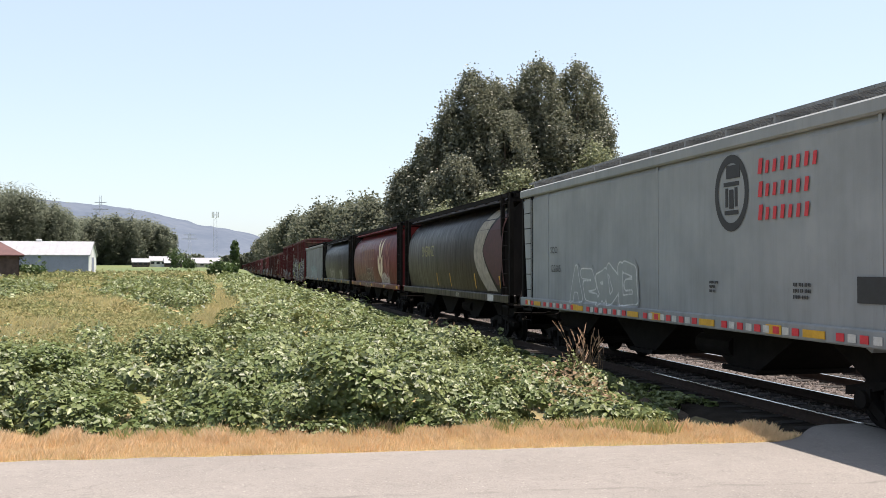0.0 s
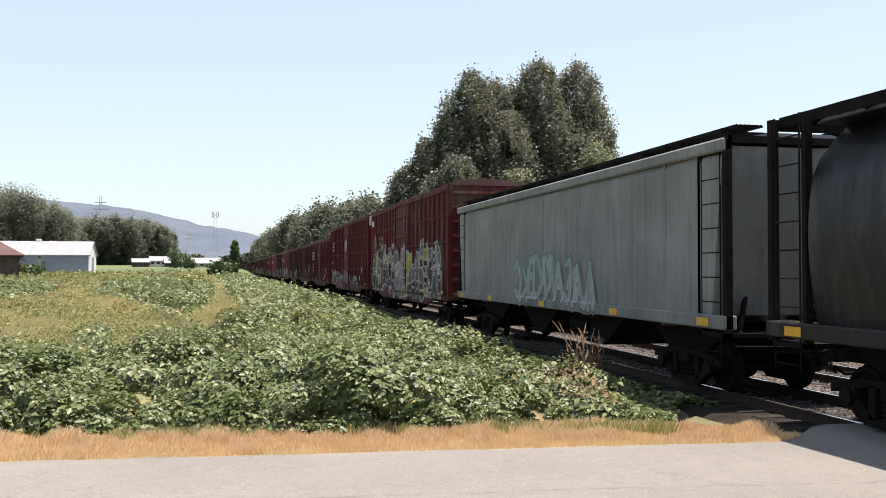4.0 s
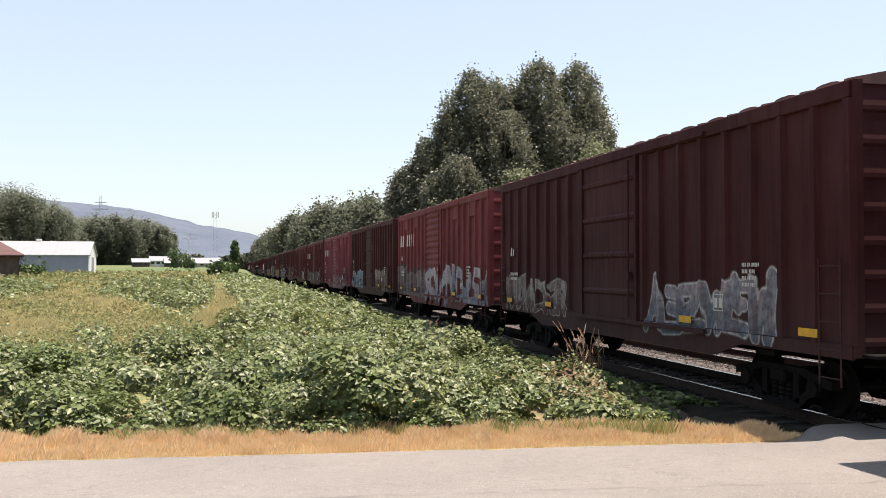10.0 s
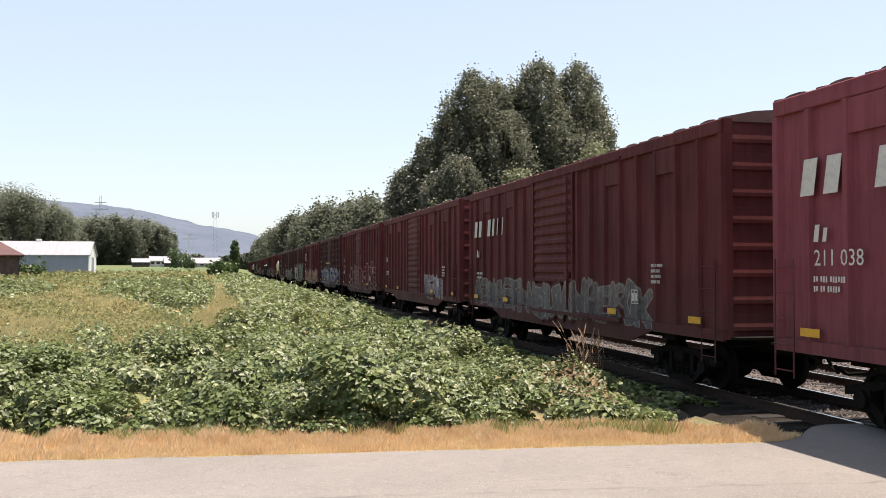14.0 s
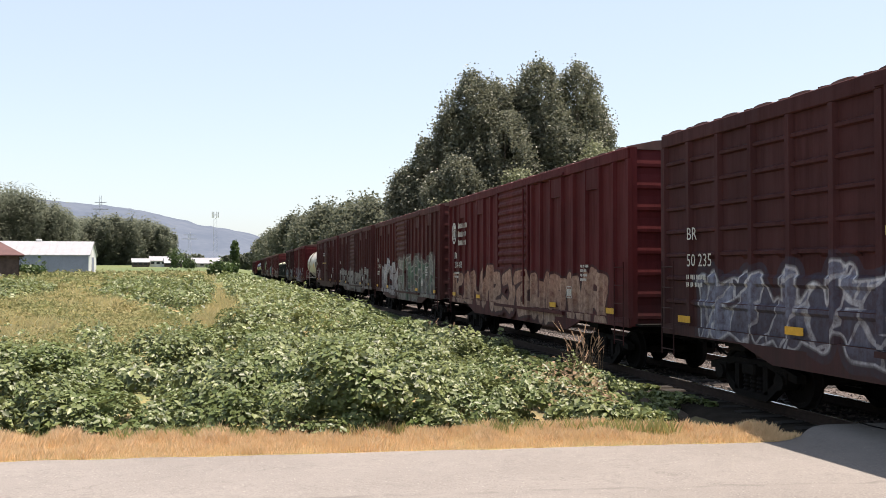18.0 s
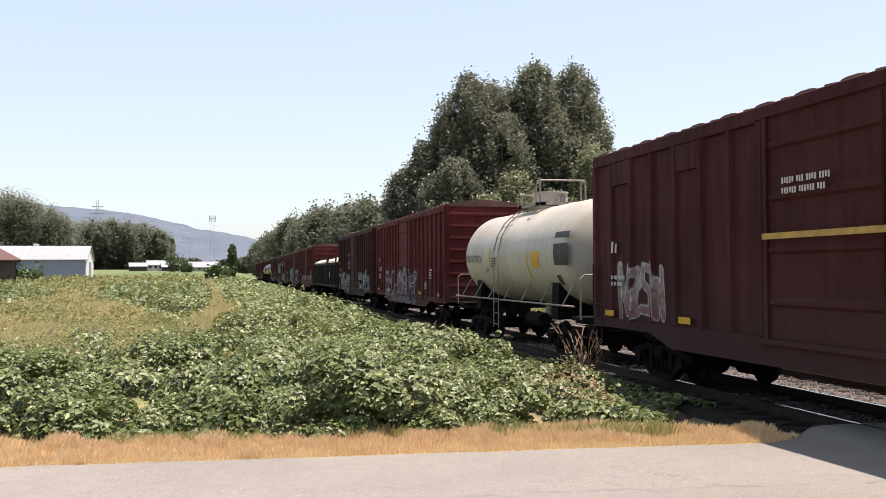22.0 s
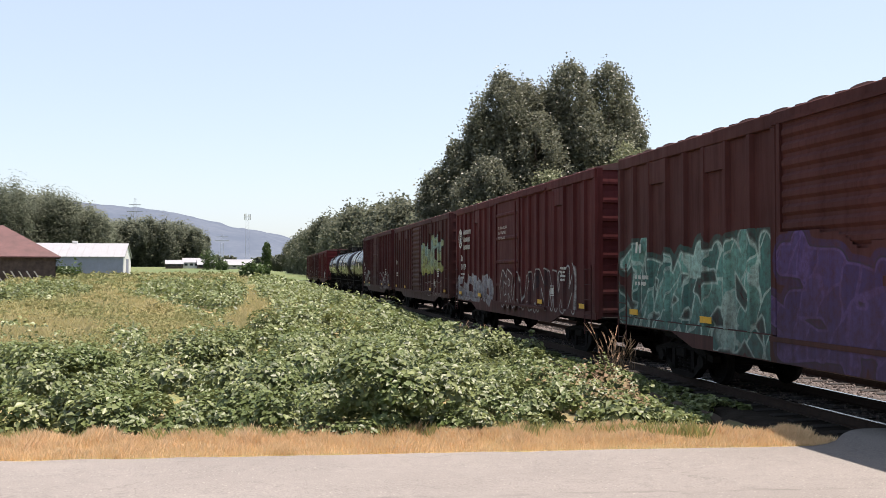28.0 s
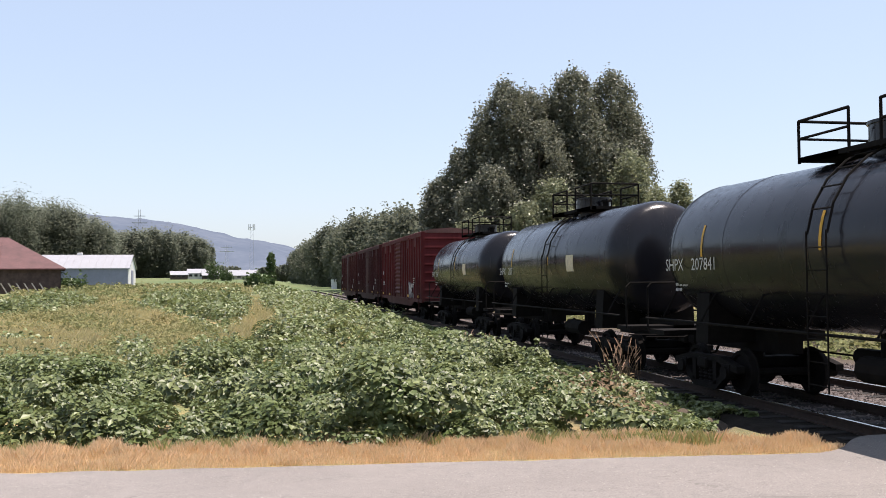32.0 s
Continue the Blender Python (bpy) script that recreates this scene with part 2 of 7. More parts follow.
# ---- mesh helpers ----
class Geo:
    def __init__(self):
        self.v, self.f = [], []

    def add(self, vs, fs):
        o = len(self.v)
        self.v += vs
        self.f += [tuple(i + o for i in f) for f in fs]
        return self

    def box(self, x0, x1, y0, y1, z0, z1, c=0.0):
        """A box; c: chamfer of its upright and level edges on the outer faces."""
        if c <= 0:
            return self.add([(x, y, z) for x in (x0, x1) for y in (y0, y1) for z in (z0, z1)],
                            [(0, 1, 3, 2), (4, 6, 7, 5), (0, 4, 5, 1), (2, 3, 7, 6), (0, 2, 6, 4), (1, 5, 7, 3)])
        bm = bmesh.new()
        bmesh.ops.create_cube(bm, size=1)
        for w in bm.verts:
            w.co = Vector(((x0 + x1) / 2 + w.co.x * (x1 - x0), (y0 + y1) / 2 + w.co.y * (y1 - y0), (z0 + z1) / 2 + w.co.z * (z1 - z0)))
        bmesh.ops.bevel(bm, geom=bm.edges[:], offset=c, segments=1, affect="EDGES")
        bm.verts.index_update()
        self.add([tuple(w.co) for w in bm.verts], [tuple(w.index for w in f.verts) for f in bm.faces])
        bm.free()
        return self

    def prism(self, pts, axis, a, b):
        """A polygon in the plane across the axis (x: y,z; y: x,z; z: x,y), drawn out from a to b."""
        n = len(pts)
        put = {"x": lambda p, s: (s, p[0], p[1]), "y": lambda p, s: (p[0], s, p[1]), "z": lambda p, s: (p[0], p[1], s)}[axis]
        return self.add([put(p, s) for s in (a, b) for p in pts],
                        [tuple(range(n)), tuple(range(2 * n - 1, n - 1, -1))] + [(i, (i + 1) % n, n + (i + 1) % n, n + i) for i in range(n)])

    def rod(self, p, q, r, n=6, r2=None, cap=True):
        p, q = Vector(p), Vector(q)
        d = (q - p).normalized()
        u = d.orthogonal().normalized()
        w = d.cross(u)
        r2 = r if r2 is None else r2
        vs = [tuple(c + (u * math.cos(2 * math.pi * i / n) + w * math.sin(2 * math.pi * i / n)) * s) for c, s in ((p, r), (q, r2)) for i in range(n)]
        fs = [(i, (i + 1) % n, n + (i + 1) % n, n + i) for i in range(n)]
        if cap:
            fs += [tuple(range(n)), tuple(range(2 * n - 1, n - 1, -1))]
        return self.add(vs, fs)

    def pipe(self, pts, r, n=6):
        for p, q in zip(pts, pts[1:]):
            self.rod(p, q, r, n)
        return self

    def rings(self, rows, close=True, cap=True):
        """Rings of equally many points, joined one to the next."""
        n = len(rows[0])
        fs = []
        for k in range(len(rows) - 1):
            for i in range(n if close else n - 1):
                fs.append((k * n + i, k * n + (i + 1) % n, (k + 1) * n + (i + 1) % n, (k + 1) * n + i))
        if cap and close:
            fs += [tuple(range(n)), tuple(range(len(rows) * n - 1, (len(rows) - 1) * n - 1, -1))]
        return self.add([tuple(p) for r in rows for p in r], fs)

    def mesh(self, name, smooth=0.0):
        me = bpy.data.meshes.new(name)
        me.from_pydata(self.v, [], self.f)
        bm = bmesh.new()
        bm.from_mesh(me)
        bmesh.ops.recalc_face_normals(bm, faces=bm.faces)
        bm.to_mesh(me)
        bm.free()
        if smooth:
            me.shade_smooth()
            me.set_sharp_from_angle(angle=radians(smooth))
        return me


def part(name, geo, material, parent=None, label="", smooth=0.0):
    """One mesh object under a thing or a part. geo: a Geo or a mesh that several parts share."""
    me = geo.mesh(name, smooth) if isinstance(geo, Geo) else geo
    if not me.materials:
        me.materials.append(None)
    ob = new(name, me)
    ob.material_slots[0].link = "OBJECT"
    ob.material_slots[0].material = material
    ob.parent = parent
    if label:
        ob["label"] = label
    return ob


def thing(name, at, label, category, group="", kind=""):
    ob = new(name)
    ob.location = at
    return tagged(ob, label, category, group, kind)


def single(name, geo, material, label, category="", group="", kind="", smooth=0.0):
    return tagged(part(name, geo, material, None, label, smooth), label, category, group, kind)


STORE = {}


def once(key, make, smooth=0.0):
    """A mesh made once and shared by all the parts that ask for the same key."""
    if key not in STORE:
        STORE[key] = make().mesh(str(key[0]), smooth)
    return STORE[key]


def words(text, size):
    key = ("words", text, size)
    if key not in STORE:
        cu = bpy.data.curves.new("words", "FONT")
        cu.body, cu.size, cu.align_x, cu.fill_mode, cu.resolution_u = text, size, "LEFT", "FRONT", 2
        ob = bpy.data.objects.new("words", cu)
        STORE[key] = bpy.data.meshes.new_from_object(ob)
        bpy.data.objects.remove(ob)
    return STORE[key]


# Writing on the side towards the road runs from far to near.
SIDE = Matrix(((0, 0, -1, 0), (-1, 0, 0, 0), (0, 1, 0, 0), (0, 0, 0, 1)))


def letter(car, text, y, z, size, material, x=-1.56, name="number"):
    ob = part(name, words(text, size), material, car)
    ob.matrix_basis = Matrix.Translation((x, y, z)) @ SIDE
    return ob


def bars(car, y, z, rows, material, x=-1.56, name="stencil"):
    """Lines of small writing, a short bar for each character: (characters, height) from the top down."""
    for chars, h in rows:
        k = y
        for n in chars:
            def word():
                g = Geo()
                for i in range(n):
                    g.box(-0.004, 0, -i * h * 0.62 - h * 0.36, -i * h * 0.62, -h * (0.92 if (i + n) % 3 else 0.8), 0)
                return g
            part(name, once(("stencil", n, h), word), material, car).location = (x, k, z)
            k -= n * h * 0.62 + h * 0.45
        z -= h * 1.5


def blocks(car, y, z, rows, material, x=-1.56, name="lettering", thick=0.42):
    """A painted trade name as one plain leaning bar for each character, the first of a line larger."""
    for n, h in rows:
        for i in range(n):
            t = h if i == 0 else h * (0.8 if i % 3 else 0.86)
            bar = once(("block", t, thick), lambda: Geo().prism([(0, -h), (-t * thick, -h), (-t * (thick + 0.16), t - h), (-t * 0.16, t - h)], "x", -0.004, 0))
            part(name, bar, material, car).location = (x, y - i * h * 0.82, z)
        z -= h * 1.5


# ---- the train ----
TRACK_X, NEAR = 9.55, -1.55
WHEEL_R = 0.42
WHEELSETS = []


def wheelset_geo():
    g = Geo()
    for s in (-1, 1):
        prof = [(0.08, 0.66), (0.12, 0.64), (0.14, 0.70), (0.33, 0.72), (0.355, 0.655), (0.455, 0.66), (0.46, 0.685), (0.425, 0.70), (0.41, 0.80), (0.34, 0.80), (0.32, 0.755), (0.14, 0.77), (0.13, 0.82), (0.08, 0.83)]
        g.rings([[(s * h, r * math.cos(i * math.pi / 10), r * math.sin(i * math.pi / 10)) for i in range(20)] for r, h in prof])
    g.rod((-1.0, 0, 0), (1.0, 0, 0), 0.075, 8)
    return g


def sideframe_geo(s):
    g = Geo()
    x0, x1 = (s * 0.93, s * 1.09)
    a, b = min(x0, x1), max(x0, x1)
    # cast frame: level top, arched lower bar, two windows left open round the spring nest
    g.prism([(-1.28, 0.56), (-0.62, 0.70), (0.62, 0.70), (1.28, 0.56), (1.28, 0.44), (1.02, 0.47), (0.5, 0.60), (-0.5, 0.60), (-1.02, 0.47), (-1.28, 0.44)], "x", a, b)
    g.prism([(-1.02, 0.46), (-0.86, 0.50), (-0.36, 0.17), (0.36, 0.17), (0.86, 0.50), (1.02, 0.46), (0.46, 0.06), (-0.46, 0.06)], "x", a, b)
    for k in (-1, 1):
        g.box(a, b, k * 0.42 - 0.07, k * 0.42 + 0.07, 0.16, 0.62)
        g.rod((s * 0.9, k * 0.89, 0.42), (s * 1.16, k * 0.89, 0.42), 0.13, 10)
        g.box(a - 0.02, b + 0.02, k * 0.89 - 0.15, k * 0.89 + 0.15, 0.40, 0.58)
    return g


def springs_geo(s):
    g = Geo()
    for y in (-0.2, 0.0, 0.2):
        prof = [(0.06 if k % 2 else 0.088, 0.18 + 0.035 * k) for k in range(9)]
        g.rings([[(s * 1.01 + r * math.cos(i * math.pi / 4), y + r * math.sin(i * math.pi / 4), z) for i in range(8)] for r, z in prof])
    return g


def truck(car, y):
    """A two-axle bogie; its wheelsets turn."""
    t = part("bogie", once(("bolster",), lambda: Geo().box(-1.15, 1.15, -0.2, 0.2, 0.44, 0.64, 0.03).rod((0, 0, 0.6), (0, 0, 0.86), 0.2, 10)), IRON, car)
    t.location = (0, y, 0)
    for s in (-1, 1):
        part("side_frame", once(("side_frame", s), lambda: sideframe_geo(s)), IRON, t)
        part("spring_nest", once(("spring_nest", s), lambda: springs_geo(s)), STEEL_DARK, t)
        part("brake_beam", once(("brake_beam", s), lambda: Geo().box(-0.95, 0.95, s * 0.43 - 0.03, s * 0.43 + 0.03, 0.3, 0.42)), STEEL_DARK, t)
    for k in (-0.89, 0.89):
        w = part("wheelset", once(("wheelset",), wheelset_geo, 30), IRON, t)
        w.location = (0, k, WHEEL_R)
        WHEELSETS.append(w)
    return t


def running_gear(car, half, gap, inset=2.3, sill=True):
    """Bogies, couplers, centre sill and brake gear under a body that reaches from -half to half."""
    for s in (-1, 1):
        truck(car, s * (half - inset))
        g = Geo().box(-0.16, 0.16, s * (half - 0.5) if s > 0 else -half - gap / 2 + 0.22, s * (half - 0.5) if s < 0 else half + gap / 2 - 0.22, 0.76, 1.02)
        g.box(-0.2, 0.2, s * (half + gap / 2 - 0.24) - 0.13, s * (half + gap / 2 - 0.24) + 0.13, 0.72, 1.04, 0.04)
        g.box(-0.12, 0.22, s * (half + gap / 2 - 0.1) - 0.11, s * (half + gap / 2 - 0.1) + 0.11, 0.74, 1.02, 0.03)
        part("coupler", g, IRON, car)
        h = Geo().pipe([(0.35, s * (half + 0.02), 0.82), (0.33, s * (half + gap * 0.2), 0.55), (0.2, s * (half + gap * 0.42), 0.5), (0.05, s * (half + gap * 0.5), 0.62)], 0.03, 6)
        part("air_hose", h, STEEL_DARK, car)
        part("uncoupling_lever", Geo().pipe([(-1.4, s * (half + 0.08), 0.92), (-0.5, s * (half + 0.1), 0.9), (-0.2, s * (half + 0.25), 0.98)], 0.016, 5), IRON, car)
    if sill:
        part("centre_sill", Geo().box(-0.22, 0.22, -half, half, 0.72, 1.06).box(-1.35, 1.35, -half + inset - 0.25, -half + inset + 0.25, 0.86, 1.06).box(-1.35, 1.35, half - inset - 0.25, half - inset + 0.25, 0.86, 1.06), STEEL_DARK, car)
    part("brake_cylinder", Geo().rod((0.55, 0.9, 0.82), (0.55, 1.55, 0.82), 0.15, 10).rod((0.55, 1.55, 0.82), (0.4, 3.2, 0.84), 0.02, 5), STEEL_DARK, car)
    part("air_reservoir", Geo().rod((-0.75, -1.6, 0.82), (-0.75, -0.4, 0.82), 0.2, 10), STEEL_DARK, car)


def add_ladder(name, x, y, z0, z1, w, step, axis, material, car):
    """A ladder: its two stringers and each rung; d runs across it."""
    d = Vector((0, w / 2, 0)) if axis == "y" else Vector((w / 2, 0, 0))
    bar = once(("stringer", round(z1 - z0, 3)), lambda: Geo().rod((0, 0, 0), (0, 0, z1 - z0), 0.015, 5))
    t = part(name, bar, material, car)
    t.location = Vector((x, y, z0)) - d
    part("stringer", bar, material, t).location = 2 * d
    rung = once(("rung", axis, w), lambda: Geo().rod((0, 0, 0), tuple(2 * d), 0.011, 5))
    z = 0.1
    while z < z1 - z0:
        part("rung", rung, material, t).location = (0, 0, z)
        z += step
    return t


def boxcar(s_left, pitch, paint, label, eave=4.62, posts=8, door="corrugated", door_w=3.0, gap=1.5, grid=False, sill_drop=0.28, caps=(2, 5),
           end_paint=None, end_band=None, group="boxcars of the train", roof_mat=None, door_paint=None, door_at=0.0, high_sill=False):
    """A steel boxcar with outside posts. Its far body end lies at s_left on the train's own scale."""
    half = (pitch - gap) / 2
    car = thing("boxcar", (0, 0, 0), label, "railway car", group)
    car["s"] = s_left - half
    key = (round(half, 2), eave, posts, door_w, grid, sill_drop, door_at)
    b = 1.02
    xo = 1.47
    for s in (-1, 1):
        part("side_panel", once(("side_panel", s) + key, lambda: Geo().box(*sorted((s * xo, s * (xo - 0.05))), -half, half, b, eave - 0.12)), paint, car)
        f = half - 3.6
        part("side_sill", once(("side_sill", s) + key, lambda: Geo().prism([(-half, b + 0.16), (half, b + 0.16), (half, b - 0.03), (f + 0.9, b - 0.03), (f, b - sill_drop), (-f, b - sill_drop), (-f - 0.9, b - 0.03), (-half, b - 0.03)], "x", *sorted((s * xo, s * (xo + 0.05))))), paint, car)
        part("eave_rail", once(("eave_rail", s) + key, lambda: Geo().box(*sorted((s * (xo - 0.06), s * (xo + 0.07))), -half, half, eave - 0.24, eave, 0.015)), paint, car)
        # outside posts on each side of the doorway
        zones = ((door_at + door_w / 2 + 0.1, half), (-half, door_at - door_w / 2 - 0.1))
        for zi, (a, c) in enumerate(zones):
            for i in range(posts + 1):
                y = a + (c - a) * i / posts
                w = 0.09 if (0 < i < posts) else 0.12
                y = min(max(y, a + w / 2), c - w / 2)
                part("post", once(("post", s, zi, i) + key, lambda: Geo().prism([(s * xo, y - w), (s * (xo + 0.075), y - w * 0.55), (s * (xo + 0.075), y + w * 0.55), (s * xo, y + w)], "z", b + 0.16, eave - 0.24)), paint, car)
            if grid:
                for k in range(1, grid + 1):
                    z = b + 0.16 + (eave - 0.3 - b) * k / (grid + 1)
                    part("rail", once(("rail", s, zi, k) + key, lambda: Geo().prism([(s * xo, z - 0.05), (s * (xo + 0.05), z - 0.025), (s * (xo + 0.05), z + 0.025), (s * xo, z + 0.05)], "y", a, c)), paint, car)
            # stiffening plates between two posts under the eave
            for i in caps:
                if i < posts and not grid:
                    y0, y1 = sorted((a + (c - a) * i / posts, a + (c - a) * (i + 1) / posts))
                    part("gusset_plate", once(("gusset", s, zi, i) + key, lambda: Geo().box(*sorted((s * (xo + 0.004), s * (xo + 0.06))), y0 + 0.05, y1 - 0.05, eave - 0.72, eave - 0.25)), paint, car)
        # sliding door with its rails and lock gear
        d0, d1 = door_at - door_w / 2, door_at + door_w / 2

        def door_rib(i):
            n = 13 if door == "corrugated" else 4
            z = b + 0.3 + (eave - 0.55 - b) * (i + 0.5) / n
            h = (eave - b) / n * (0.32 if door == "corrugated" else 0.08)
            return Geo().prism([(s * (xo + 0.06), z - h), (s * (xo + 0.1), z - h * 0.4), (s * (xo + 0.1), z + h * 0.4), (s * (xo + 0.06), z + h)], "y", d0 + 0.14, d1 - 0.14)
        dr = part("door", once(("door", s) + key, lambda: Geo().box(*sorted((s * xo, s * (xo + 0.06))), d0, d1, b + 0.14, eave - 0.2)), door_paint or paint, car)
        for i in range(13 if door == "corrugated" else 4):
            part("rib", once(("door_rib", s, door, i) + key, lambda: door_rib(i)), door_paint or paint, dr)
        for y in (d0, d1 - 0.1):
            part("stile", once(("stile", s, y) + key, lambda: Geo().box(*sorted((s * (xo + 0.06), s * (xo + 0.11))), y, y + 0.1, b + 0.14, eave - 0.2)), door_paint or paint, dr)
        part("lock_bar", once(("lock_bar", s) + key, lambda: Geo().rod((s * (xo + 0.14), d0 + 0.3, b + 0.2), (s * (xo + 0.14), d0 + 0.3, eave - 0.3), 0.022, 6).box(*sorted((s * (xo + 0.1), s * (xo + 0.18))), d0 + 0.2, d0 + 0.4, 2.0, 2.14)), paint, dr)
        part("lower_door_rail", once(("lower_rail", s) + key, lambda: Geo().box(*sorted((s * xo, s * (xo + 0.13))), d0 - door_w * 0.9, d1 + 0.2, b + 0.06, b + 0.14)), paint, car)
        part("upper_door_rail", once(("upper_rail", s) + key, lambda: Geo().box(*sorted((s * xo, s * (xo + 0.11))), d0 - door_w * 0.9, d1 + 0.2, eave - 0.21, eave - 0.145)), paint, car)
        for e in (-1, 1):
            add_ladder("ladder", s * (xo + 0.13), e * (half - 0.35), b - 0.4, 2.35, 0.46, 0.38, "y", paint, car)
    # ends with pressed ribs
    for e in (-1, 1):
        ew = part("end_wall", once(("end_wall", e) + key, lambda: Geo().prism([(-xo, b), (xo, b), (xo, eave - 0.02), (0.9, eave + 0.1), (-0.9, eave + 0.1), (-xo, eave - 0.02)], "y", *sorted((e * (half - 0.06), e * half)))), end_paint or paint, car)
        for i in range(8):
            z = b + 0.25 + (eave - b - 0.55) * i / 7
            part("end_rib", once(("end_rib", e, i) + key, lambda: Geo().prism([(e * half, z - 0.13), (e * (half + 0.035), z - 0.1), (e * (half + 0.035), z - 0.04), (e * half, z + 0.19)], "x", -xo + 0.1, xo - 0.1)), end_paint or paint, ew)
        for k in (-1, 1):
            part("corner_post", once(("corner", e, k) + key, lambda: Geo().box(*sorted((k * (xo - 0.12), k * (xo + 0.03))), *sorted((e * (half + 0.002), e * (half + 0.04))), b, eave)), end_paint or paint, ew)
        part("end_platform", once(("end_platform", e) + key, lambda: Geo().box(-1.4, 1.4, *sorted((e * (half + 0.03), e * (half + 0.32))), 1.03, 1.07)), STEEL_DARK, car)
        if end_band:
            part("end_band", Geo().box(-xo + 0.02, xo - 0.02, *sorted((e * (half + 0.1), e * (half + 0.13))), eave - 0.62, eave - 0.05), end_band, car)
    hand = once(("brake_wheel",), lambda: Geo().rings([[(0.45 + r * math.cos(q * math.pi / 8), y, 2.6 + r * math.sin(q * math.pi / 8)) for q in range(16)] for r, y in ((0.26, 0), (0.3, 0.02), (0.26, 0.04), (0.22, 0.02), (0.26, 0))], True, False).box(0.2, 0.7, 0.01, 0.03, 2.58, 2.62).box(0.43, 0.47, 0.01, 0.03, 2.35, 2.85))
    part("brake_wheel", hand, IRON, car).location = (0, -half - 0.26, 0)

    def roof_geo():
        g = Geo()
        n = 16
        r = [(-xo - 0.05, eave), (-0.9, eave + 0.13), (0, eave + 0.2), (0.9, eave + 0.13), (xo + 0.05, eave)]
        g.prism(r + [(xo, eave - 0.05), (-xo, eave - 0.05)], "y", -half - 0.03, half + 0.03)
        for i in range(n + 1):
            y = -half + 0.06 + (2 * half - 0.12) * i / n
            g.prism([(p, q + 0.022) for p, q in r] + [(p, q - 0.01) for p, q in reversed(r)], "y", y - 0.05, y + 0.05)
        for i in range(n):
            y = -half + (2 * half) * (i + 0.5) / n
            if eave > 5:
                continue
            # pressed ribs of the roof sheets, which end in low bumps over the eaves
            g.prism([(y - 0.34, eave - 0.02), (y - 0.22, eave + 0.03), (y - 0.1, eave + 0.045), (y + 0.1, eave + 0.045), (y + 0.22, eave + 0.03), (y + 0.34, eave - 0.02)], "x", -xo - 0.03, xo + 0.03)
        return g
    part("roof", once(("roof",) + key, roof_geo), roof_mat or paint, car)
    running_gear(car, half, gap)
    # small reflectors along the sill
    for y in (-half + 0.9, -half + 4.5, half - 4.2, half - 0.9):
        part("reflector", Geo().box(NEAR - 0.012, NEAR - 0.004, y - 0.22, y + 0.22, b + 0.22, b + 0.34), YELLOW_PAINT, car)
    return car, half


def box_side(half, posts=8, door_w=3.0, rails=()):
    """The outer face of a boxcar's side: (breaks along y, depth at y and z)."""
    marks, cent = [-half, half, -door_w / 2, door_w / 2], []
    for a, c in ((door_w / 2 + 0.1, half), (-half, -door_w / 2 - 0.1)):
        for i in range(posts + 1):
            y = min(max(a + (c - a) * i / posts, a + 0.06), c - 0.06)
            w = 0.09 if 0 < i < posts else 0.12
            cent.append((y, w))
            marks += [y - w, y - w * 0.55, y + w * 0.55, y + w]

    def depth(y, z):
        d = np.full(y.shape, 1.47)
        for p, w in cent:
            d = np.maximum(d, 1.47 + 0.075 * np.clip((w - np.abs(y - p)) / (0.45 * w), 0, 1))
        for r in rails:
            d = np.maximum(d, np.where(np.abs(z - r) < 0.06, 1.522, 0))
        d = np.where(np.abs(y) <= door_w / 2, 1.58, d)
        return np.where(z < 1.18, np.maximum(1.52, np.where(d > 1.57, d, 0)), d)
    return marks, depth


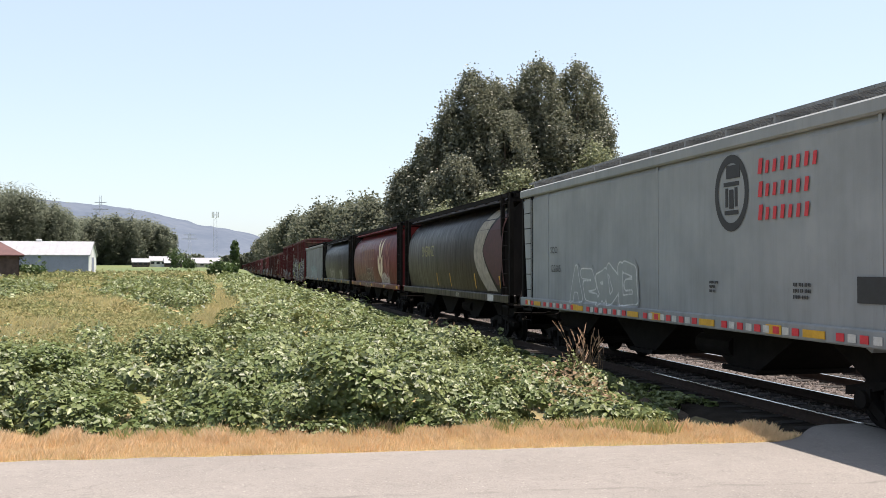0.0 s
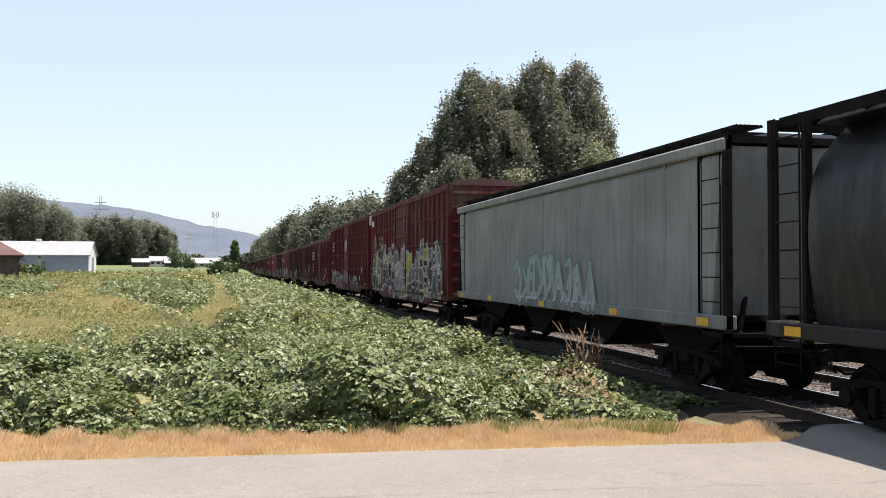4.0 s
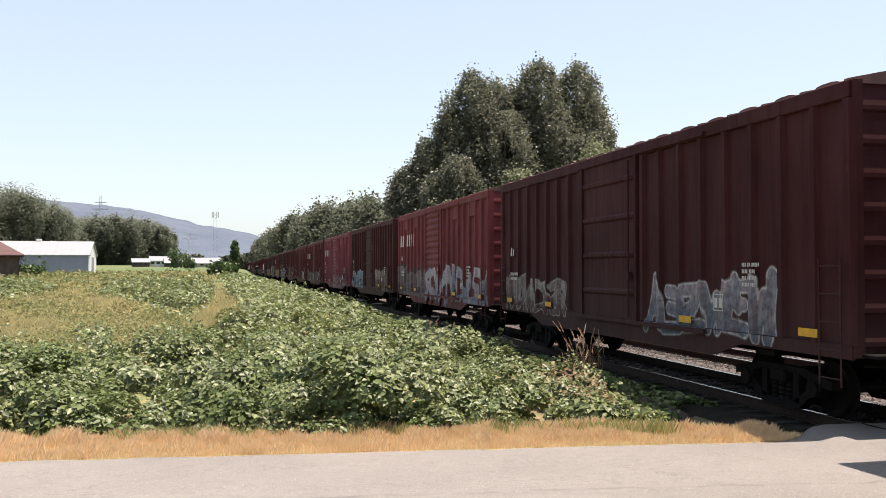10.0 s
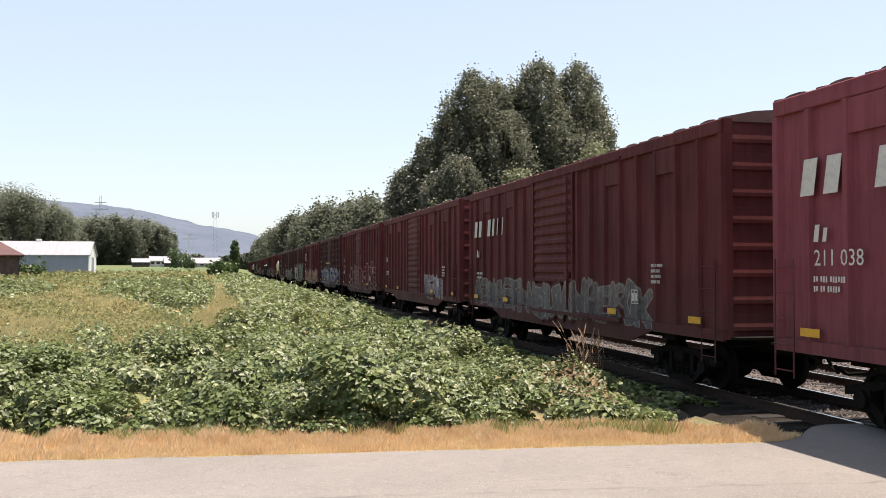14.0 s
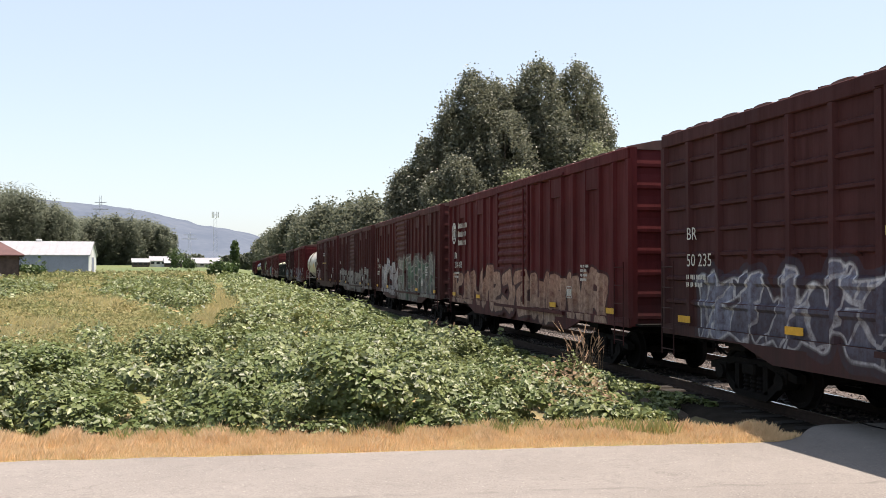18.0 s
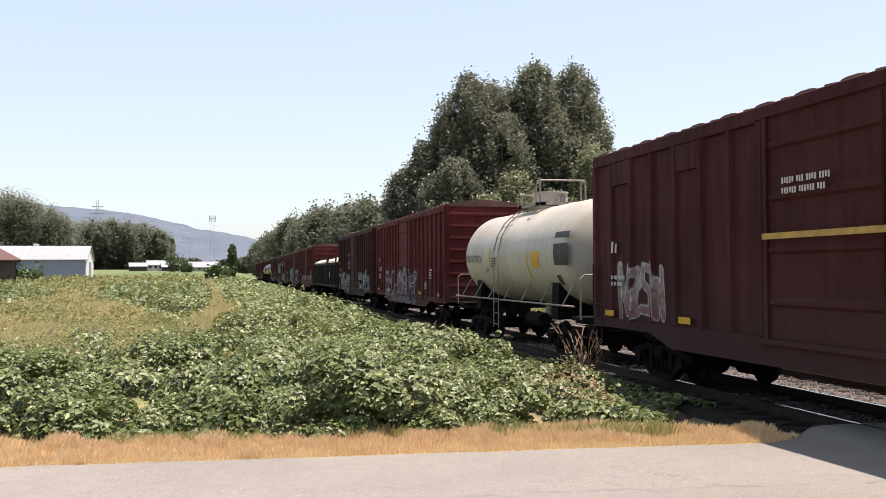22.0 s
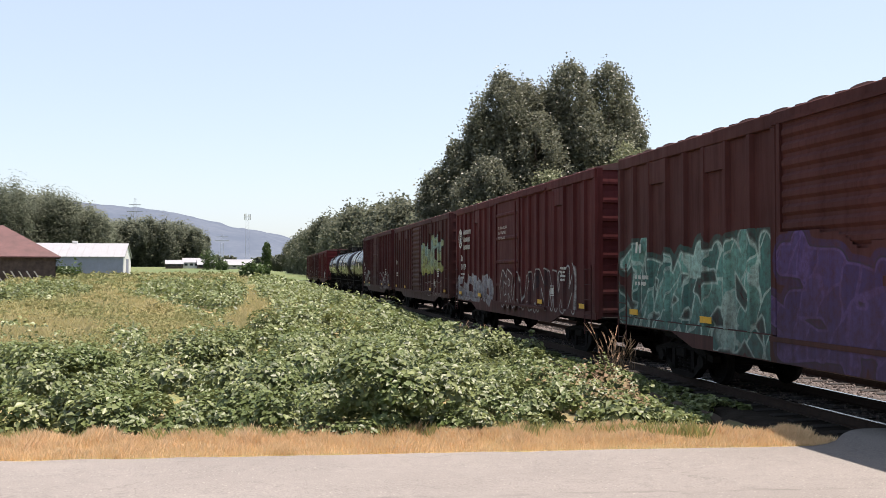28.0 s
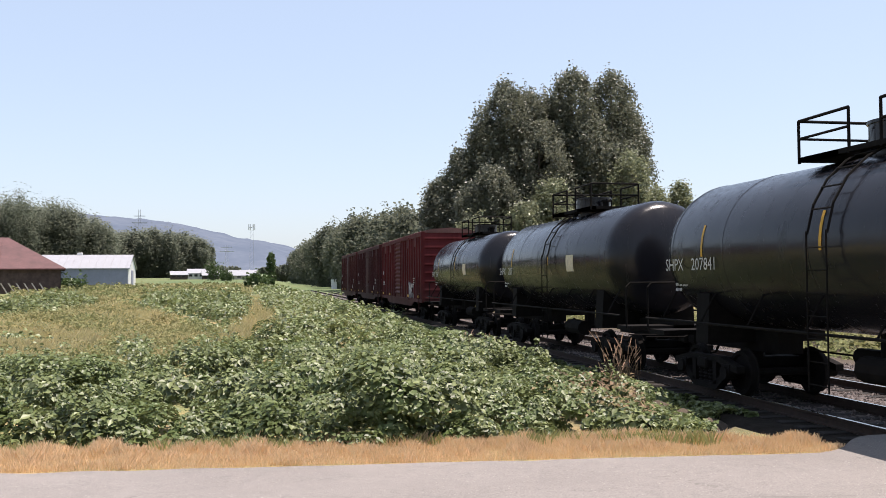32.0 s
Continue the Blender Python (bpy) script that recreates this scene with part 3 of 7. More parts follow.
def spray(car, half, tags, paint, seed, side, low=1.0):
    """Thin sheets of sprayed paint that follow the posts and panels of the side towards the road."""
    marks, depth = side
    for i, tag in enumerate(tags):
        rnd = random.Random(int(seed * 10 + i * 3 + 1))
        segs = strokes_of(tag, rnd)
        ya, yb = max(min(tag[:2]) - 0.35, -half), min(max(tag[:2]) + 0.35, half)
        za, zb = max(tag[2] - 0.25, 0.76), tag[3] + 0.35
        ys = np.array(sorted(set(np.round(np.arange(ya, yb, 0.05), 3)) | {round(m, 3) for m in marks if ya < m < yb}))
        zs = np.array(sorted(set(np.round(np.arange(za, zb, 0.05), 3)) | {1.18}))
        zs = zs[(zs >= za) & (zs <= zb)]
        Y, Z = np.meshgrid(ys, zs, indexing="ij")
        wob = np.array([[noise.noise((y * 0.9 + seed, z * 0.9, i)) for z in zs] for y in ys])
        wob2 = np.array([[noise.noise((y * 0.9, z * 0.9 + seed, i + 7.5)) for z in zs] for y in ys])
        py, pz = Y + 0.14 * wob, Z + 0.12 * wob2
        d = np.full(Y.shape, 9.0)
        for (a0, a1), (b0, b1) in segs:
            uy, uz = b0 - a0, b1 - a1
            t = np.clip(((py - a0) * uy + (pz - a1) * uz) / (uy * uy + uz * uz + 1e-9), 0, 1)
            d = np.minimum(d, np.hypot(py - a0 - t * uy, pz - a1 - t * uz))
        X = -(depth(Y, Z) + 0.0035 + 0.002 * i)
        ok = (Z > low - 0.02) | (np.abs(Y) < half - 4.4)
        near = (d < stroke_width(tag) * 1.6 + (0.2 if len(tag) > 8 and tag[8] else 0.07)) & ok
        nz = len(zs)
        quads_at = [(a, b) for a in range(len(ys) - 1) for b in range(nz - 1) if near[a, b] and near[a + 1, b] and near[a, b + 1] and near[a + 1, b + 1]]
        g = Geo()
        g.v = [tuple(v) for v in np.stack([X, Y, Z], 2).reshape(-1, 3)]
        g.f = [(a * nz + b, a * nz + b + 1, (a + 1) * nz + b + 1, (a + 1) * nz + b) for a, b in quads_at]
        used = sorted({v for f in g.f for v in f})
        new_at = {v: k for k, v in enumerate(used)}
        g.v = [g.v[v] for v in used]
        g.f = [tuple(new_at[v] for v in f) for f in g.f]
        if not g.f:
            continue
        o = part("graffiti", g, paint, car)
        lay = o.data.attributes.new("spray_%d" % i, "FLOAT", "POINT")
        depth_of = (REACH - np.minimum(d, REACH)).reshape(-1)[used]
        lay.data.foreach_set("value", depth_of.astype(np.float32))


def curved_side(z0, z1, bulge, x0, n=10):
    """A half outline of a barrel-shaped hopper, from the sill up."""
    pts = []
    for i in range(n + 1):
        q = i / n
        z = z0 + (z1 - z0) * q
        pts.append((x0 + bulge * math.sin(math.pi * min(1, q * 0.92 + 0.1)) - 0.55 * max(0, q - 0.72) ** 1.6 / 0.13, z))
    return pts


def hopper(s_left, pitch, paint, label, barrel=True, gap=1.15, frame_mat=None, eave=4.38, deck_mat=None, refl=None):
    """A covered hopper car: barrel-sided, or flat-sided with raked end sheets."""
    half = (pitch - gap) / 2
    frame_mat = frame_mat or STEEL_DARK
    car = thing("hopper_car", (0, 0, 0), label, "railway car", "hopper cars of the train")
    car["s"] = s_left - half
    y1 = half - (1.0 if barrel else 0.12)
    g = Geo()
    if barrel:
        rt = curved_side(1.35, eave, 0.22, 1.3)
        ring = [(-x, z) for x, z in rt] + [(x, z) for x, z in reversed(rt)]
        cy = 2.7
        def at(y, k):
            return [(x * k, y, cy + (z - cy) * k) for x, z in ring]
        g.rings([at(-y1, 0.985), at(-y1 + 0.06, 1), at(y1 - 0.06, 1), at(y1, 0.985)])
        part("body", g, paint, car, smooth=35)
    else:
        # flat sides; the end sheets slope in under the roof
        ring = [(-1.5, 1.4), (-1.5, eave - 0.3), (-1.35, eave), (1.35, eave), (1.5, eave - 0.3), (1.5, 1.4)]
        rows = []
        for s in (-1, 1):
            rows.append([(x, s * (y1 - (0.35 if z < 1.8 else (0.0 if z > 2.9 else 0.2))), z) for x, z in ring])
        g.rings(rows)
        part("body", g, paint, car)
        for s in (-1, 1):
            part("top_chord", Geo().box(*sorted((s * 1.36, s * 1.56)), -half, half, eave - 0.2, eave + 0.02, 0.03), paint, car)
            for i in range(3):
                y = -half + 2.2 + (2 * half - 4.4) * i / 2
                part("seam", Geo().box(*sorted((s * 1.5, s * 1.508)), y - 0.03, y + 0.03, 1.42, eave - 0.2), paint, car)
    for s in (-1, 1):
        part("side_sill", Geo().box(*sorted((s * 1.3, s * 1.55)), -half, half, 1.18, 1.42, 0.02), paint, car)
        # corner posts, ladders and the open end frame
        for e in (-1, 1):
            part("corner_post", Geo().box(*sorted((s * 1.38, s * 1.5)), *sorted((e * (half - 0.12), e * half)), 1.05, eave + 0.1).box(*sorted((s * 1.38, s * 1.5)), *sorted((e * (half - 0.95), e * (half - 0.86))), 1.05, eave), frame_mat, car)
            add_ladder("ladder", s * 1.5, e * (half - 0.5), 0.7, eave + 0.1, 0.62, 0.42, "y", frame_mat, car)
    for e in (-1, 1):
        part("end_platform", Geo().box(-1.5, 1.5, *sorted((e * (half - 0.95), e * half)), 1.05, 1.12), frame_mat, car)
        for k in (-1, 1):
            part("end_brace", Geo().rod((k * 1.2, e * (half - 0.1), 1.1), (k * 0.4, e * (half - 1.0), 2.6), 0.05, 6), frame_mat, car)
        part("end_beam", Geo().box(-1.45, 1.45, *sorted((e * (half - 0.1), e * half)), eave - 0.06, eave + 0.06), frame_mat, car)
        part("end_sheet", Geo().prism([(e * (half - 1.0), 3.2), (e * (half - 2.6), 1.1), (e * (half - 2.7), 1.15), (e * (half - 1.06), 3.25)], "x", -1.35, 1.35), paint, car)
    # running board of open grating over the roof, with its brackets
    up = eave + (0.1 if barrel else 0.2)
    rb = Geo()
    for k in range(7):
        x = -1.28 + k * 0.075
        rb.box(x - 0.012, x + 0.012, -half, half, up, up + 0.05)
    for i in range(int(half * 2 / 0.32)):
        y = -half + i * 0.32
        rb.box(-1.3, -0.8, y, y + 0.02, up + 0.005, up + 0.035)
    part("running_board", rb, deck_mat or frame_mat, car)
    if barrel:
        part("roof_fascia", Geo().box(-1.33, -1.3, -half, half, up - 0.12, up + 0.01), frame_mat, car)
    part("running_board", Geo().box(0.8, 1.3, -half, half, up, up + 0.04), frame_mat, car)
    for i in range(12):
        y = -half + 0.5 + (2 * half - 1) * i / 11
        part("roof_bracket", once(("roof_bracket", eave, barrel), lambda: Geo().box(-1.3, 1.3, -0.03, 0.03, up - 0.14, up)), deck_mat or frame_mat, car).location = (0, y, 0)
    part("roof", Geo().prism([(-1.35, eave - 0.1), (-1.2, eave + 0.02), (-0.6, eave + 0.14), (0.6, eave + 0.14), (1.2, eave + 0.02), (1.35, eave - 0.1)], "y", -y1, y1), paint, car)
    for i in range(4):
        y = -half + 2.6 + (2 * half - 5.2) * i / 3
        part("hatch", Geo().box(-0.5, 0.5, y - 1.1, y + 1.1, eave + 0.14, eave + 0.26, 0.04), frame_mat, car)
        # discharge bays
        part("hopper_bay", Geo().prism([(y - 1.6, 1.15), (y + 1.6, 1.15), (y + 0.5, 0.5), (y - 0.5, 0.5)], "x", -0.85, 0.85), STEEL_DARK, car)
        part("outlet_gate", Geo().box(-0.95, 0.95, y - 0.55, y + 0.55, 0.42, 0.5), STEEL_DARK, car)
    running_gear(car, half, gap, 2.2, False)
    for y in refl if refl is not None else (-half + 0.7, -half + 4.5, 0, half - 4.2, half - 0.7):
        part("reflector", Geo().box(NEAR - 0.012, NEAR - 0.004, y - 0.2, y + 0.2, 1.22, 1.36), YELLOW_PAINT, car)
    return car, half


def tank(s_left, pitch, paint, label, gap=1.1, rail_mat=None, radius=1.42, zc=2.69, deck=(-1.6, 1.6), lad=0.0, hoops=False, rail_z=1.35):
    """A tank car: round shell with domed ends, stub sills, top platform with rails, side ladders and handrail."""
    half = (pitch - gap) / 2
    rail_mat = rail_mat or STEEL_DARK
    car = thing("tank_car", (0, 0, 0), label, "railway car", "tank cars of the train")
    car["s"] = s_left - half
    yl = half - 0.75
    rows = []
    for q, r in ((-yl, 0.1), (-yl + 0.03, 0.5), (-yl + 0.16, 0.85), (-yl + 0.36, 0.97), (-yl + 0.6, 1.0), (yl - 0.6, 1.0), (yl - 0.36, 0.97), (yl - 0.16, 0.85), (yl - 0.03, 0.5), (yl, 0.1)):
        rows.append([(r * radius * math.cos(i * math.pi / 24), q, zc + r * radius * math.sin(i * math.pi / 24)) for i in range(48)])
    part("shell", Geo().rings(rows), paint, car, smooth=40)
    for y in (-yl + 0.62, -yl / 2, 0.0, yl / 2, yl - 0.62):
        part("weld_seam", Geo().rings([[((radius + h) * math.cos(i * math.pi / 24), y + k, zc + (radius + h) * math.sin(i * math.pi / 24)) for i in range(48)] for h, k in ((0, -0.025), (0.008, 0), (0, 0.025))], True, False), paint, car, smooth=60)
    for e in (-1, 1):
        part("stub_sill", Geo().box(-0.25, 0.25, *sorted((e * (half - 3.3), e * half)), 0.78, 1.2).box(-1.35, 1.35, *sorted((e * (half - 0.75), e * half)), 1.0, 1.1), STEEL_DARK, car)
        part("saddle", Geo().prism([(-1.25, 0.95), (1.25, 0.95), (1.2, 1.9), (0.6, 1.4), (-0.6, 1.4), (-1.2, 1.9)], "y", *sorted((e * (half - 2.5), e * (half - 2.0)))), STEEL_DARK, car)
        part("end_rail", Geo().pipe([(-1.4, e * (half - 0.05), 1.05), (-1.4, e * (half - 0.05), 2.0), (-1.3, e * (half - 0.05), 2.1), (1.3, e * (half - 0.05), 2.1), (1.4, e * (half - 0.05), 2.0), (1.4, e * (half - 0.05), 1.05)], 0.02, 6), rail_mat, car)
    for s in (-1, 1):
        part("side_rail", Geo().rod((s * 1.5, -half + 0.2, rail_z), (s * 1.5, half - 0.2, rail_z), 0.025, 6), rail_mat, car)
        for i in range(7):
            y = -half + 1.0 + (2 * half - 2) * i / 6
            part("rail_bracket", once(("rail_bracket", s, i, round(half, 2)), lambda: Geo().rod((s * 1.5, y, rail_z), (s * 1.15, y, 1.95), 0.02, 5)), rail_mat, car)
    # top platform round the manway
    zt = zc + radius
    a0, a1 = deck
    man = (a0 + a1) / 2
    part("platform", Geo().box(-0.72, 0.72, a0, man - 0.6, zt + 0.02, zt + 0.1).box(-0.72, 0.72, man + 0.6, a1, zt + 0.02, zt + 0.1).box(-0.72, -0.55, a0, a1, zt + 0.02, zt + 0.1).box(0.55, 0.72, a0, a1, zt + 0.02, zt + 0.1), rail_mat, car)
    part("manway", Geo().rod((0, man, zt - 0.1), (0, man, zt + 0.42), 0.5, 18).rod((0, man, zt + 0.42), (0, man, zt + 0.47), 0.53, 18), paint, car, smooth=40)
    part("valve", Geo().rod((0.1, man - 0.75, zt), (0.1, man - 0.75, zt + 0.3), 0.09, 8).rod((0.1, man - 0.75, zt + 0.3), (0.1, man - 0.75, zt + 0.36), 0.14, 8), rail_mat, car)
    for s in (-1, 1):
        x = s * 0.7
        if hoops:
            part("guard_rail", Geo().pipe([(x, a0 + 0.05, zt), (x, a0 + 0.05, zt + 0.72), (x, a0 + 0.3, zt + 0.72), (x, a0 + 0.42, zt + 0.6), (x, a0 + 0.42, zt)], 0.026, 6), rail_mat, car)
            part("guard_rail", Geo().pipe([(x, a1 - 0.4, zt), (x, a1 - 0.4, zt + 0.42), (x, a1 - 0.3, zt + 0.5), (x, a1, zt + 0.44), (x, a1, zt)], 0.026, 6), rail_mat, car)
        else:
            for c0, c1 in ((a0, lad - 0.38), (lad + 0.38, a1)):
                part("guard_rail", Geo().pipe([(x, c0, zt), (x, c0, zt + 0.72), (x, c1, zt + 0.72), (x, c1, zt)], 0.026, 6).pipe([(x, c0, zt + 0.42), (x, c1, zt + 0.42)], 0.022, 6), rail_mat, car)
        add_ladder("side_ladder", s * (radius + 0.13), lad, 0.5, zc + 0.2, 0.5, 0.34, "y", rail_mat, car)
        for k in (lad - 0.25, lad + 0.25):
            part("ladder_stringer", Geo().pipe([(s * (radius + 0.12) * math.cos(q), k, zc + (radius + 0.12) * math.sin(q)) for q in (0.1, 0.4, 0.7, 1.0, 1.25)], 0.02, 5), rail_mat, car)
        for q in (0.35, 0.6, 0.85, 1.1):
            part("rung", Geo().rod((s * (radius + 0.12) * math.cos(q), lad - 0.25, zc + (radius + 0.12) * math.sin(q)), (s * (radius + 0.12) * math.cos(q), lad + 0.25, zc + (radius + 0.12) * math.sin(q)), 0.014, 5), rail_mat, car)
    for y, z in ((a0 + 0.05, 0.74), (a1, 0.46 if hoops else 0.72)):
        part("end_guard_rail", Geo().pipe([(-0.7, y, zt + z), (0.7, y, zt + z)], 0.026, 6), rail_mat, car)
        if not hoops:
            part("end_guard_rail", Geo().pipe([(-0.7, y, zt + 0.42), (0.7, y, zt + 0.42)], 0.022, 6), rail_mat, car)
    part("outlet", Geo().rod((0, 0, zc - radius - 0.5), (0, 0, zc - radius + 0.1), 0.16, 10).box(-0.3, 0.3, -0.3, 0.3, zc - radius - 0.55, zc - radius - 0.45), rail_mat, car)
    running_gear(car, half, gap, 2.0, False)
    return car, half


def on_tank(z, radius=1.42, zc=2.69):
    """x of the shell's near face at height z."""
    return -math.sqrt(max(0.01, radius ** 2 - (z - zc) ** 2))


def tank_plate(car, y0, y1, z0, z1, material, name="placard", lift=0.006, radius=1.42, zc=2.69):
    """A thin plate that follows the round shell."""
    rows = []
    for i in range(7):
        z = z0 + (z1 - z0) * i / 6
        x = on_tank(z, radius, zc) - lift
        rows.append([(x, y0, z), (x, y1, z)])
    return part(name, Geo().rings(rows, False, False), material, car)


def gondola(s_left, pitch, paint, label, tarp, gap=1.05):
    half = (pitch - gap) / 2
    car = thing("gondola_car", (0, 0, 0), label, "railway car")
    car["s"] = s_left - half
    top, b = 2.94, 1.1
    for s in (-1, 1):
        part("side_panel", Geo().box(*sorted((s * 1.42, s * 1.47)), -half, half, b, top), paint, car)
        part("top_chord", Geo().box(*sorted((s * 1.38, s * 1.56)), -half, half, top - 0.16, top, 0.03), paint, car)
        part("side_sill", Geo().box(*sorted((s * 1.4, s * 1.55)), -half, half, b - 0.06, b + 0.12, 0.02), paint, car)
        for i in range(19):
            y = -half + 0.1 + (2 * half - 0.2) * i / 18
            part("post", once(("gpost", s), lambda: Geo().prism([(s * 1.47, -0.12), (s * 1.56, -0.07), (s * 1.56, 0.07), (s * 1.47, 0.12)], "z", b + 0.1, top - 0.15)), paint, car).location = (0, y, 0)
    for e in (-1, 1):
        part("end_wall", Geo().box(-1.42, 1.42, *sorted((e * (half - 0.06), e * half)), b, top).box(-1.45, 1.45, *sorted((e * half, e * (half + 0.1))), top - 0.25, top - 0.05).box(-1.45, 1.45, *sorted((e * half, e * (half + 0.1))), 1.9, 2.05), paint, car)
        add_ladder("ladder", -1.6, e * (half - 0.35), 0.6, top, 0.46, 0.38, "y", paint, car)
    part("floor", Geo().box(-1.42, 1.42, -half, half, b, b + 0.08), paint, car)
    # rigid covers, in two lengths
    for a, c, z in ((-half + 0.05, -half + 6.0, 0.42), (-half + 6.3, half - 0.05, 0.34)):
        n = 10
        g = Geo()
        rows = []
        for i in range(13):
            y = a + (c - a) * i / 12
            sag = 0.05 * math.sin(i * 1.9)
            rows.append([(1.5 * math.cos(math.pi * k / n), y, top + 0.03 + (z + sag) * math.sin(math.pi * k / n)) for k in range(n + 1)])
        g.rings(rows, False, False)
        cv = part("cover", g, tarp, car, smooth=50)
        part("cover_edge", Geo().box(-1.57, -1.47, a, c, top + 0.004, top + 0.14, 0.02).box(1.47, 1.57, a, c, top + 0.004, top + 0.14, 0.02), tarp, car)
        for y in (a + 0.25, c - 0.3):
            part("cover_bracket", Geo().prism([(y - 0.16, top - 0.1), (y + 0.16, top - 0.1), (y + 0.1, top + 0.5), (y - 0.05, top + 0.5)], "x", -1.62, -1.5), paint, car)
        part("cover_end", Geo().prism([(1.5 * math.cos(math.pi * k / n), top + 0.02 + (z + 0.12) * math.sin(math.pi * k / n)) for k in range(n + 1)], "y", a, a + 0.05), tarp, car)
        part("cover_end", Geo().prism([(1.5 * math.cos(math.pi * k / n), top + 0.02 + (z + 0.12) * math.sin(math.pi * k / n)) for k in range(n + 1)], "y", c - 0.05, c), tarp, car)
    running_gear(car, half, gap)
    return car, half


# ---- ground ----
ROAD_A = math.atan2(-0.97, 9.67)  # the road's heading from +x


def road_edge(x):
    """y of the road's far edge."""
    return 11.4 - 0.1 * x + 0.9 * soft(6.9, 8.4, x) * (1 - soft(16, 20, x))


def soft(a, b, v):
    q = min(1.0, max(0.0, (v - a) / (b - a)))
    return q * q * (3 - 2 * q)


def ground_z(x, y):
    """Height of the land: level at the road, a shallow ditch beside the bank, fields that rise a little with distance."""
    d = math.hypot(x, y)
    z = -0.06
    off = soft(0.3, 3.0, y - road_edge(x))
    z += -0.25 * off * (1 - soft(60, 120, d)) if x < 7.0 else 0.0
    if y > 0 and x < 40:
        z += 1.5 * soft(45, 140, d) * (1 - soft(-2.0, 6.0, x)) + 2.3 * soft(140, 420, d) * (1 - soft(-2.0, 6.0, x) * 0.55)
    if x >= 7.0:
        z -= 0.3 * soft(7.0, 8.0, x) * (1 if y > road_edge(x) + 0.2 or y < 3.0 else 0)
    z += 0.05 * noise.noise((x * 0.35, y * 0.35, 0)) * off
    return z


def ground():
    rad = [0.0]
    r = 1.2
    while r < 4500:
        rad.append(r)
        r *= 1.045 if r < 60 else 1.075
    n = 240
    vs, fs = [(0, 0, -0.06)], []
    for r in rad[1:]:
        for i in range(n):
            a = 2 * math.pi * i / n
            x, y = r * math.sin(a), r * math.cos(a)
            vs.append((x, y, ground_z(x, y)))
    for i in range(n):
        fs.append((0, 1 + (i + 1) % n, 1 + i))
    for k in range(len(rad) - 2):
        for i in range(n):
            a, b = 1 + k * n + i, 1 + k * n + (i + 1) % n
            fs.append((a, b, b + n, a + n))
    g = Geo()
    g.v, g.f = vs, fs
    m = Nodes("meadow_ground", 0.95)
    p = m.node("ShaderNodeNewGeometry").outputs["Position"]
    x, y, z = m.xyz(p)
    a = m.noise(0.35, p, 6, 0.7)
    b = m.noise(1.6, p, 4)
    c = m.noise(14, p, 3)
    gold, green, earth = (0.33, 0.235, 0.115), (0.14, 0.155, 0.06), (0.17, 0.14, 0.08)
    col = m.mix(m.ramp(a, 0.38, 0.62), gold, green)
    col = m.mix(m.ramp(b, 0.45, 0.7, 0, 0.6), col, (0.2, 0.19, 0.06))
    col = m.mix(m.ramp(c, 0.5, 0.75, 0, 0.6), col, earth)
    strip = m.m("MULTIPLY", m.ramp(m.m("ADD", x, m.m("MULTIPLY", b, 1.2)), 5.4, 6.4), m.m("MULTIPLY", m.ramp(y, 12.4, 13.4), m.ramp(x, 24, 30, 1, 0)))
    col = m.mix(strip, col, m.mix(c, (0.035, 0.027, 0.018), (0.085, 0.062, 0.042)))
    far = m.ramp(y, 75, 110)
    col = m.mix(far, col, m.mix(m.ramp(m.noise(0.03, m.scaled(p, (1, 0.3, 1)), 3), 0.4, 0.6), (0.075, 0.11, 0.04), (0.11, 0.13, 0.05)))
    m.bump(m.m("ADD", b, c), 0.08, 0.7)
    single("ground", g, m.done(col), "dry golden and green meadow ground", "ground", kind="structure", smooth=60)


ground()


